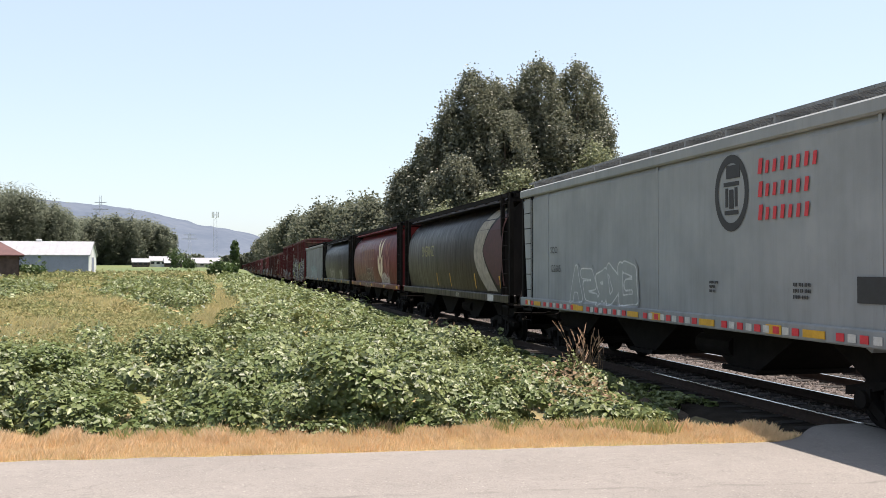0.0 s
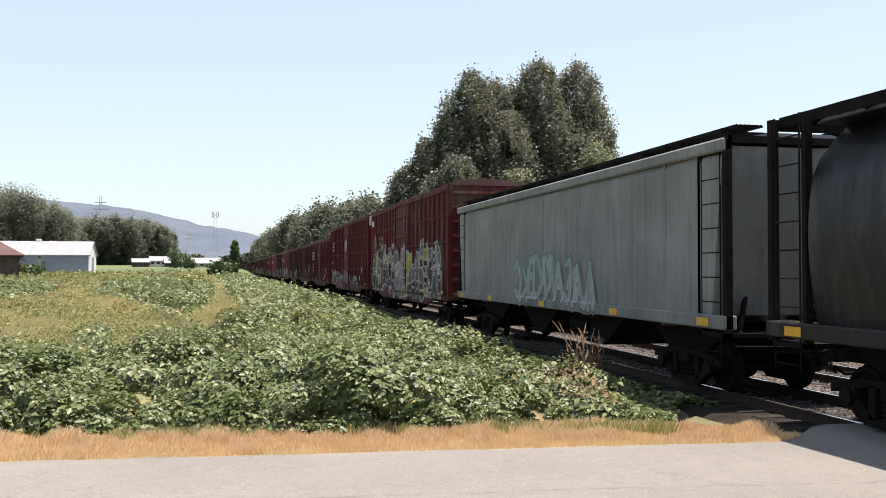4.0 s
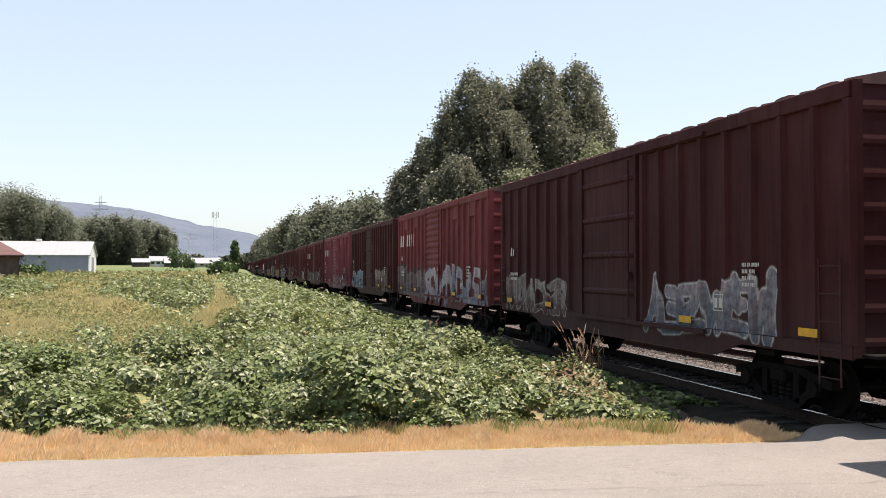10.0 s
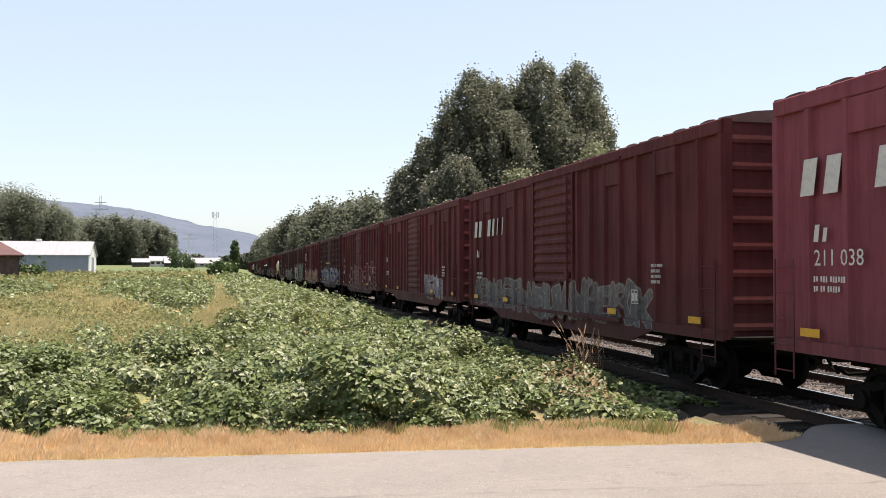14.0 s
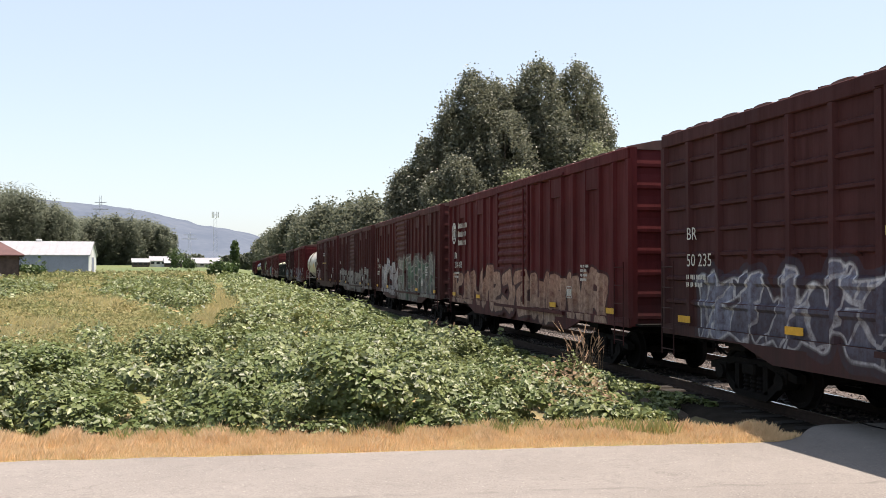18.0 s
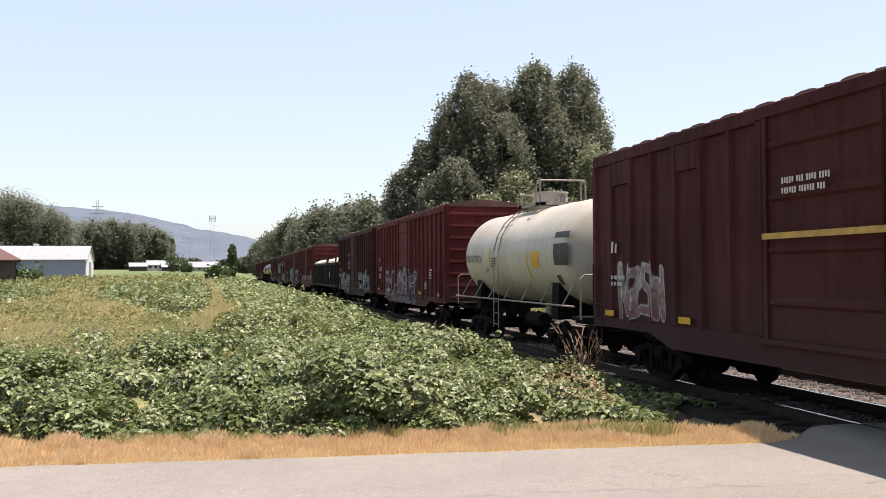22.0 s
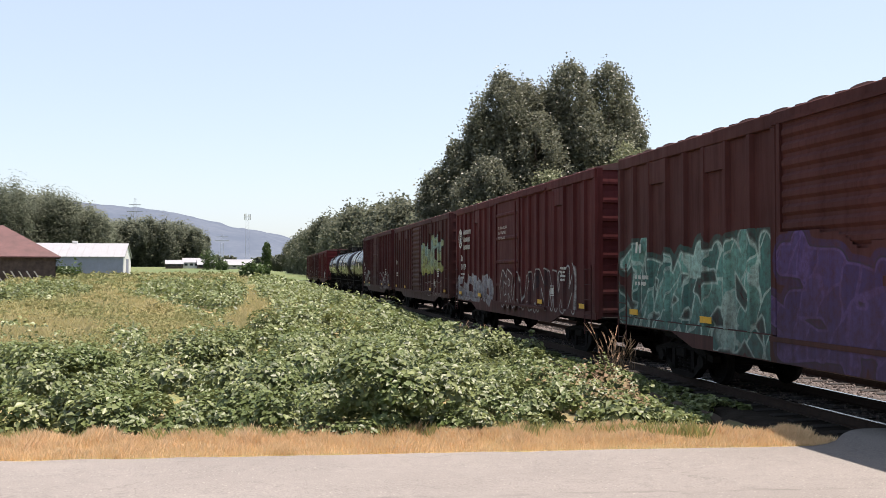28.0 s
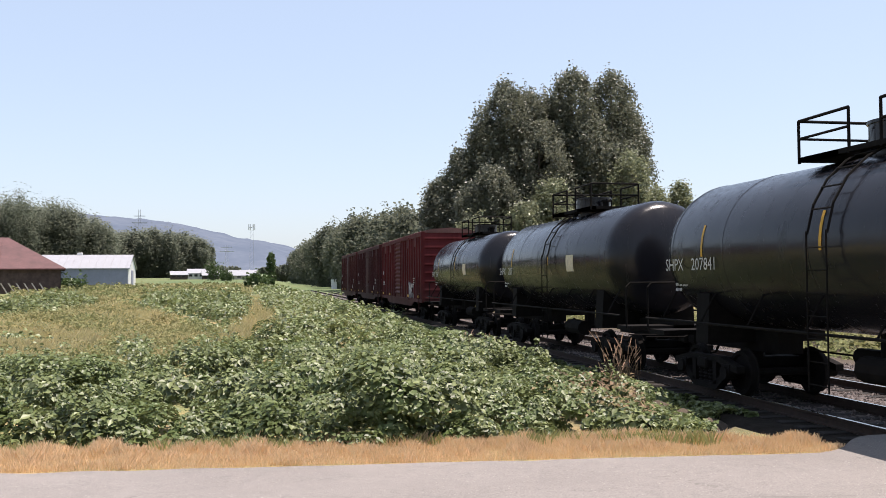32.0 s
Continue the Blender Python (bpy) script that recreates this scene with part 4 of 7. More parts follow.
def road():
    m = Nodes("old_asphalt", 0.9, spec=0.3)
    p = m.node("ShaderNodeNewGeometry").outputs["Position"]
    a, b, c = m.noise(0.5, p, 4), m.noise(5, p, 3), m.noise(60, p, 2)
    col = m.mix(m.ramp(a, 0.3, 0.7), (0.15, 0.136, 0.128), (0.19, 0.173, 0.163))
    col = m.mix(m.ramp(b, 0.5, 0.75, 0, 0.35), col, (0.10, 0.095, 0.092))
    col = m.mix(m.ramp(c, 0.5, 0.62, 0, 0.5), col, (0.25, 0.235, 0.21))
    col = m.mix(m.ramp(c, 0.3, 0.42, 0.55, 0), col, (0.05, 0.047, 0.045))
    crack = m.node("ShaderNodeTexVoronoi")
    crack.feature = "DISTANCE_TO_EDGE"
    wp = m.node("ShaderNodeVectorMath")
    wp.operation = "MULTIPLY_ADD"
    m.put(wp.inputs[0], m.noise(1.4, p, 4, out="Color"))
    wp.inputs[1].default_value = (1.1, 1.1, 0)
    m.put(wp.inputs[2], p)
    m.put(crack.inputs["Vector"], m.scaled(wp.outputs[0], (0.12, 0.3, 0)))
    line = m.m("MULTIPLY", m.ramp(crack.outputs["Distance"], 0.003, 0.007, 1, 0), m.ramp(m.noise(0.4, p, 2), 0.45, 0.55))
    col = m.mix(m.m("MULTIPLY", line, 0.35), col, (0.06, 0.055, 0.05))
    # pale chips of stone, and the worn seam between two strips of paving
    chip = m.node("ShaderNodeTexVoronoi")
    m.put(chip.inputs["Vector"], p)
    chip.inputs["Scale"].default_value = 26
    col = m.mix(m.m("MULTIPLY", m.ramp(chip.outputs["Distance"], 0.16, 0.24, 1, 0), m.ramp(m.xyz(chip.outputs["Color"])[0], 0.8, 0.85, 0, 0.6)), col, (0.42, 0.4, 0.36))
    px, py, pz = m.xyz(p)
    seam = m.m("ABSOLUTE", m.m("ADD", m.m("ADD", py, m.m("MULTIPLY", px, 0.12)), m.ramp(m.noise(1.3, p, 4), 0.0, 1.0, -9.3, -8.9)))
    col = m.mix(m.m("MULTIPLY", m.ramp(seam, 0.015, 0.06, 0.5, 0), m.ramp(m.noise(2.2, p, 3), 0.35, 0.6)), col, (0.085, 0.078, 0.074))
    m.bump(m.m("ADD", m.m("MULTIPLY", c, 0.6), b), 0.012, 0.7)
    mat = m.done(col)
    rows = []
    rnd = random.Random(4)
    x = -90.0
    while x <= 90.0:
        e = road_edge(x) + 0.07 * noise.noise((x * 1.7, 3.1, 0)) + 0.04 * noise.noise((x * 6, 1, 0))
        rows.append([(x, e - k * 7.6 / 6 - (0 if k == 0 else 0), 0.0 - 0.05 * abs(k - 3) / 3 if k else -0.055) for k in range(7)] if not 7.6 < x < 18 else [(x, e - k * 7.6 / 6, 0.0) for k in range(7)])
        x += 0.25 if -12 < x < 20 else 3.0
    g = Geo().rings(rows, False, False)
    single("road", g, mat, "worn pale grey asphalt road with fine cracks", "road", kind="structure", smooth=60)
    # crossing panels between the rails
    pan = plain("crossing_rubber", (0.06, 0.058, 0.056), 0.9, 0, 0.3, 7, 0.004)
    for tx, z in ((TRACK_X, 0.0), (13.55, -0.12)):
        for i in range(4):
            y0 = 3.4 + i * 1.75
            part("crossing_panel", Geo().box(tx - 0.62, tx + 0.62, y0, y0 + 1.73, z - 0.1, z + 0.004, 0.02), pan, bpy.data.objects["road"])


road()


def ballast_mat():
    m = Nodes("ballast_stone", 0.9)
    p = m.node("ShaderNodeNewGeometry").outputs["Position"]
    v = m.node("ShaderNodeTexVoronoi")
    m.put(v.inputs["Vector"], p)
    v.inputs["Scale"].default_value = 13
    r = m.xyz(v.outputs["Color"])[0]
    col = m.mix(m.ramp(r, 0.15, 0.9), (0.022, 0.017, 0.016), (0.135, 0.11, 0.1))
    col = m.mix(m.ramp(m.noise(0.7, p, 3), 0.4, 0.7, 0, 0.5), col, (0.05, 0.036, 0.03))
    m.bump(v.outputs["Distance"], 0.05, 0.9)
    return m.done(col)


BALLAST = ballast_mat()


def railway():
    bed = Geo()
    rows = []
    y = -120.0
    while y < 1600:
        k = 0.04 * noise.noise((0, y * 0.4, 0))
        rows.append([(6.95 + k * 3, y, -0.5), (7.75 + k, y, -0.19), (11.4, y, -0.18), (12.0, y, -0.3), (12.5, y, -0.31), (16.1, y, -0.31), (17.4, y, -0.7)])
        y += 1.0 if -10 < y < 80 else 20.0
    # the bed stops at the road and goes on beyond it
    near = [r for r in rows if r[0][1] < 3.2]
    far = [r for r in rows if r[0][1] > 10.4]
    bed.rings([r[2:] for r in near], False, False).rings([r[2:] for r in far], False, False)
    edge = Geo()
    for rs in (near, far):
        edge.rings([[r[0], r[1], (8.75, r[0][1], -0.185), r[2]][:3] for r in rs], False, False)
        bed.rings([[(8.75, r[0][1], -0.185), r[2]] for r in rs], False, False)
    # dirt shoulder, its colour darkened to carry the shade beside the train
    single("track_shoulder", edge, plain("shade_dark_cinder_dirt", (0.024, 0.020, 0.016), 0.95, 0, 0.45, 3, 0.03, 0.1), "shoulder of cinders and dirt beside the track, darkened for the shade of the train", "ground", kind="structure", smooth=50)
    single("track_bed", bed, BALLAST, "crushed brown-grey stone ballast of a double track", "ballast", kind="structure", smooth=50)
    for tx, z in ((TRACK_X, 0.0), (13.55, -0.12)):
        t = thing("railway_track", (tx, 0, z), "steel rails on dark wooden ties in stone ballast", "railway track", kind="structure")
        for s in (-1, 1):
            x = s * 0.7525
            part("rail", Geo().prism([(x - 0.07, -0.17), (x + 0.07, -0.17), (x + 0.07, -0.155), (x + 0.012, -0.14), (x + 0.012, -0.045), (x + 0.034, -0.035), (x + 0.036, -0.004), (x - 0.036, -0.004), (x - 0.034, -0.035), (x - 0.012, -0.045), (x - 0.012, -0.14), (x - 0.07, -0.155)], "y", -120, 1600), RAIL_RUST, t)
            part("rail_head", Geo().box(x - 0.03, x + 0.03, -120, 1600, -0.0035, 0.0), RAIL_TOP, t)
        tie = once(("tie",), lambda: Geo().box(-1.3, 1.3, -0.115, 0.115, -0.3, -0.165, 0.012))
        for i in range(140):
            y = -6 + i * 0.55
            if 3.2 < y < 10.6:
                continue
            o = part("tie", tie, WOOD_TIE, t)
            o.location, o.rotation_euler = (random.uniform(-0.04, 0.04), y, random.uniform(-0.008, 0.004)), (0, 0, random.uniform(-0.015, 0.015))
    # loose stones
    rnd = np.random.default_rng(7)
    n = 13000
    g = Geo()
    base = np.array([(1, 0, -0.3), (-0.5, 0.87, -0.3), (-0.5, -0.87, -0.3), (0.1, 0.1, 0.8), (-0.4, 0.2, 0.6)])
    faces = [(0, 1, 3), (1, 4, 3), (1, 2, 4), (2, 0, 3), (2, 3, 4), (0, 2, 1)]
    yy = 10.6 + 38 * rnd.random(n) ** 1.6
    xx = 8.7 + 7.7 * rnd.random(n)
    for x, y in zip(xx, yy):
        s = rnd.uniform(0.022, 0.06)
        q = rnd.random() * 6.28
        c, d = math.cos(q), math.sin(q)
        z = -0.18 if x < 11.4 else -0.3
        if x < 7.75:
            z = -0.5 + (x - 6.95) / 0.8 * 0.3
        if abs(abs(x - TRACK_X) - 0.7525) < 0.12:
            continue
        g.add([(x + s * (c * a - d * b), y + s * (d * a + c * b), z + s * e * rnd.uniform(0.7, 1.2)) for a, b, e in base], faces)
    m = Nodes("loose_stone", 0.9)
    r = m.node("ShaderNodeNewGeometry").outputs["Random Per Island"]
    single("loose_ballast", g, m.done(m.mix(r, (0.03, 0.023, 0.021), (0.2, 0.165, 0.15))), "loose angular brown-grey ballast stones", "gravel", kind="stuff")


railway()


# ---- plants ----
def leaf_mesh(name, centres, normals, sizes, rnd, fold=0.25, long=1.35):
    """One folded diamond leaf at each centre: two triangles, an island of its own."""
    n = len(centres)
    t = rnd.normal(size=(n, 3))
    t -= normals * np.sum(t * normals, 1, keepdims=True)
    t /= np.linalg.norm(t, axis=1, keepdims=True) + 1e-9
    b = np.cross(normals, t)
    s = sizes[:, None]
    v = np.empty((n, 4, 3))
    v[:, 0] = centres - t * s * long * 0.5
    v[:, 1] = centres + b * s * 0.5 + normals * s * fold
    v[:, 2] = centres + t * s * long * 0.5
    v[:, 3] = centres - b * s * 0.5 + normals * s * fold
    return quads(name, v.reshape(-1, 3), n, True)


def quads(name, v, n, tri=False):
    me = bpy.data.meshes.new(name)
    me.vertices.add(4 * n)
    me.vertices.foreach_set("co", v.astype(np.float32).ravel())
    i = np.arange(n, dtype=np.int32)[:, None] * 4
    if tri:
        idx = np.concatenate([i + np.array([0, 1, 2]), i + np.array([0, 2, 3])], 1).ravel()
        k, m = 3, 2 * n
    else:
        idx, k, m = (i + np.arange(4)).ravel(), 4, n
    me.loops.add(len(idx))
    me.loops.foreach_set("vertex_index", idx.astype(np.int32))
    me.polygons.add(m)
    me.polygons.foreach_set("loop_start", np.arange(m, dtype=np.int32) * k)
    me.update()
    return me


def blades(name, base, height, width, lean, rnd):
    """Grass blades: a narrow quad that bends over."""
    n = len(base)
    a = rnd.random(n) * 2 * np.pi
    d = np.stack([np.cos(a), np.sin(a), np.zeros(n)], 1)
    side = np.stack([-np.sin(a + 0.7), np.cos(a + 0.7), np.zeros(n)], 1)
    v = np.empty((n, 4, 3))
    h, w = height[:, None], width[:, None]
    up = np.array([0, 0, 1.0])
    v[:, 0] = base - side * w * 0.5
    v[:, 1] = base + side * w * 0.5
    v[:, 2] = base + up * h * 0.6 + d * h * lean * 0.35 + side * w * 0.4
    v[:, 3] = base + up * h + d * h * lean
    return quads(name, v.reshape(-1, 3), n, True)


GZ = np.vectorize(ground_z)


def field_noise(x, y, s, k=0.0):
    return np.array([noise.noise((a * s, b * s, k)) for a, b in zip(x, y)])


BRAMBLE = leaf_mat("bramble_leaves", ((0.012, 0.025, 0.008), (0.2, 0.23, 0.09), (0.08, 0.112, 0.033)), 0.18, 0.45, 0.9, 0.36)
WITHERED = leaf_mat("withered_leaves", ((0.12, 0.07, 0.045), (0.36, 0.25, 0.17), (0.2, 0.17, 0.08)), 0.3, 0.7, 1.0, 0.2)
WEEDS = leaf_mat("meadow_weeds", ((0.06, 0.08, 0.03), (0.21, 0.22, 0.095), (0.25, 0.21, 0.1)), 0.3, 0.7, 0.25, 0.2)
DRY = leaf_mat("dry_grass", ((0.4, 0.33, 0.17), (0.62, 0.53, 0.3), (0.36, 0.34, 0.16)), 0.3, 0.8, 2.0, 0.15)


def bramble_height(x, y):
    """Height of the thicket above the ground; zero where there is none."""
    n1 = noise.noise((x * 0.28, y * 0.22, 5.0))
    n2 = noise.noise((x * 0.9, y * 0.9, 9.0))
    front = soft(1.45, 2.1, y - road_edge(min(x, 6.5)) + 0.5 * n2 + 0.5 * n1)
    bank = 1 - soft(5.6 + 0.9 * soft(13, 18, y), 6.8 + 0.7 * soft(13, 18, y), x + 0.5 * n2)
    left = float(np.interp(y, (21.5, 24, 25.5, 31, 35, 37.5, 45, 62, 80, 106), (-12, -4.2, -2.9, -2.2, -1.6, 0.3, 0.7, 0.4, -0.2, -1.2)))
    west = soft(left - 0.5, left + 0.6, x + 0.9 * n1)
    h = front * bank * west * (0.62 + 0.4 * n1 + 0.2 * n2)
    # a broad mound west of the path, and bushes farther out in the meadow
    if 43 < y < 92:
        edge = float(np.interp(y, (43, 48, 57, 69, 76, 90), (-1.9, -3.2, -5.1, -8.2, -10.5, -10.5)))
        h = max(h, soft(edge - 0.4, edge + 1.0, x + 1.2 * n1) * (1 - soft(-2.3, -1.5, x)) * (1 - soft(86, 92, y)) * (0.95 + 0.5 * n1 + 0.25 * n2))
    for cx, cy, rx, ry, k in ((-17.5, 76, 4.5, 15, 0.9), (-4.6, 32.5, 1.2, 2.0, 0.35), (-6.2, 27.0, 1.6, 2.2, 0.35), (-9.5, 40, 2.2, 3.0, 0.4)):
        q = 1 - ((x - cx) / rx) ** 2 - ((y - cy) / ry) ** 2
        if q > 0:
            h = max(h, k * min(1, q * 1.6) * (0.9 + 0.4 * n1 + 0.25 * n2))
    return max(0.0, h)


def brambles():
    rnd = np.random.default_rng(11)
    C, N, S = [], [], []

    def put(c, n, s):
        C.append(c)
        N.append(n / np.linalg.norm(n, axis=1, keepdims=True))
        S.append(s)

    # rounded cushions of leaves, heaped over and against one another, with dark hollows between
    for y0, y1, per_m, grow, dens, size in ((12.4, 17, 3.5, 0.95, 560, 0.074), (17, 24, 2.1, 1.2, 340, 0.086), (24, 38, 1.0, 1.6, 150, 0.105), (38, 92, 0.34, 2.1, 46, 0.16)):
        x1 = 7.6
        x0 = -0.26 * y1 - 1.5
        for i in range(int((y1 - y0) * (x1 - x0) * per_m)):
            x, y = rnd.uniform(x0, x1), rnd.uniform(y0, y1)
            h = bramble_height(x, y)
            if h < 0.1:
                continue
            r = grow * rnd.uniform(0.18, 0.46) * (0.6 + 0.5 * min(1, h))
            z = ground_z(x, y) + max(0.02, h * rnd.uniform(0.15, 1.4) - r * 0.75)
            m = int(dens * r * (r + 0.12) * 4.2)
            d = rnd.normal(size=(m, 3))
            d[:, 2] = np.abs(d[:, 2]) * 1.1 - 0.45
            d /= np.linalg.norm(d, axis=1, keepdims=True)
            c = np.array([x, y, z]) + d * r * np.array([1.15, 1.15, 0.85]) * (1.08 - 0.45 * rnd.random((m, 1)) ** 2)
            tilt = np.array([rnd.normal(0, 0.2), rnd.normal(-0.15, 0.2), 0.75])
            put(c, 0.55 * d + tilt + rnd.normal(0, 0.3, (m, 3)), size * rnd.uniform(0.55, 1.4, m) * rnd.uniform(0.8, 1.25))
            if rnd.random() < 0.3:
                # an arching cane with leaves along it
                a, ln = rnd.uniform(0, 6.28), grow * rnd.uniform(0.35, 0.8)
                q = np.linspace(0.15, 1, 15)[:, None]
                way = np.array([math.cos(a), math.sin(a), 0])
                put(np.array([x, y, z + 0.6 * r]) + way * q * ln + np.array([0, 0, 1.0]) * (1.5 * q - 1.35 * q * q) * ln + rnd.normal(0, 0.035, (15, 3)),
                    rnd.normal(0, 0.45, (15, 3)) + np.array([0, -0.2, 1]), size * rnd.uniform(0.6, 1.1, 15))
    for y0, y1, dens, size in ((60, 140, 8, 0.26),):
        n = int((y1 - y0) * 30 * dens)
        x, y = rnd.uniform(-22, 8, n), rnd.uniform(y0, y1, n)
        h = np.array([bramble_height(a, b) for a, b in zip(x, y)])
        k = h > 0.08
        x, y, h = x[k], y[k], h[k]

        def heap(a, b):
            return 0.7 * field_noise(a, b, 0.8, 2.0) + 0.55 * field_noise(a, b, 1.9, 14.0)
        cl = heap(x, y)
        thin = rnd.random(len(x)) < np.clip(0.7 + 1.7 * cl, 0.12, 1)
        x, y, h, cl = x[thin], y[thin], h[thin], cl[thin]
        gx, gy = (heap(x + 0.12, y) - cl) / 0.12, (heap(x, y + 0.12) - cl) / 0.12
        z = GZ(x, y) + np.maximum(h * (1 + 1.0 * cl), 0.05) * (1 - 0.8 * rnd.random(len(x)) ** 1.7)
        put(np.stack([x, y, z], 1), np.stack([rnd.normal(0, 0.42, len(x)) - 0.6 * h * gx, rnd.normal(-0.2, 0.42, len(x)) - 0.6 * h * gy, np.ones(len(x))], 1), size * rnd.uniform(0.6, 1.35, len(x)))
    me = leaf_mesh("bramble_thicket", np.concatenate(C), np.concatenate(N), np.concatenate(S), rnd)
    single("bramble_thicket", me, BRAMBLE, "dense low thicket of green bramble leaves", "bramble", kind="stuff")
    # leaves that have withered to brown and pink beside the tall seed grass
    n = 420
    x, y = rnd.normal(6.0, 0.5, n), rnd.normal(15.3, 1.1, n)
    h = np.array([bramble_height(a, b) for a, b in zip(x, y)])
    z = GZ(x, y) + h * rnd.uniform(0.75, 1.3, n) + 0.02
    k = h > 0.12
    nn = rnd.normal(0, 0.5, (n, 3)) + np.array([0, -0.2, 1])
    me = leaf_mesh("withered_leaves", np.stack([x, y, z], 1)[k], (nn / np.linalg.norm(nn, axis=1, keepdims=True))[k], rnd.uniform(0.04, 0.085, k.sum()), rnd)
    single("withered_leaves", me, WITHERED, "withered pinkish brown leaves among the brambles", "leaves", kind="stuff")


brambles()


def shoulder_weeds():
    """Low weeds that creep over the shoulder towards the rails."""
    rnd = np.random.default_rng(41)
    n = 60000
    y = 10.9 + 75 * rnd.random(n) ** 1.9
    x = 5.3 + 2.95 * rnd.random(n) ** 0.9
    keep = 0.25 * (y > 13) + field_noise(x, y, 0.8, 3.3) + 0.6 * field_noise(x, y, 2.4, 5.5) > -0.1 + 0.32 * np.maximum(x - 6.9, 0)
    keep &= y > 11.36 - 0.1 * x + 1.9 + 1.2 * np.clip(x - 6.2, 0, 1)
    x, y = x[keep], y[keep]
    z = np.where(x < 7.0, GZ(x, y), -0.45 + 0.27 * np.clip((x - 6.95) / 0.8, 0, 1)) + (0.28 - 0.13 * np.maximum(x - 6.5, 0)) * rnd.random(len(x)) ** 0.8
    nn = rnd.normal(0, 0.5, (len(x), 3)) + np.array([-0.2, -0.1, 1.0])
    me = leaf_mesh("shoulder_weeds", np.stack([x, y, z], 1), nn / np.linalg.norm(nn, axis=1, keepdims=True), rnd.uniform(0.04, 0.1, len(x)) * (0.7 + y / 30), rnd)
    single("shoulder_weeds", me, BRAMBLE, "low green weeds creeping over the track shoulder", "weeds", kind="stuff")


shoulder_weeds()


def far_side_bushes():
    rnd = np.random.default_rng(31)
    n = 26000
    y = 6 + 90 * rnd.random(n) ** 1.5
    x = 17.6 + 5.5 * rnd.random(n)
    keep = y > np.array([road_edge(v) for v in x]) + 0.8
    x, y = x[keep], y[keep]
    h = np.clip((x - 17.4) / 2.0, 0.1, 1) * (0.75 + 0.55 * field_noise(x, y, 0.5, 8.0))
    z = -0.45 + h * (1 - 0.8 * rnd.random(len(x)) ** 1.6)
    nn = np.stack([rnd.normal(-0.3, 0.5, len(x)), rnd.normal(0, 0.5, len(x)), np.ones(len(x))], 1)
    me = leaf_mesh("trackside_bushes", np.stack([x, y, z], 1), nn / np.linalg.norm(nn, axis=1, keepdims=True), rnd.uniform(0.1, 0.24, len(x)), rnd)
    single("trackside_bushes", me, WEEDS, "low sunlit green bushes beyond the second track", "bushes", kind="stuff")


far_side_bushes()


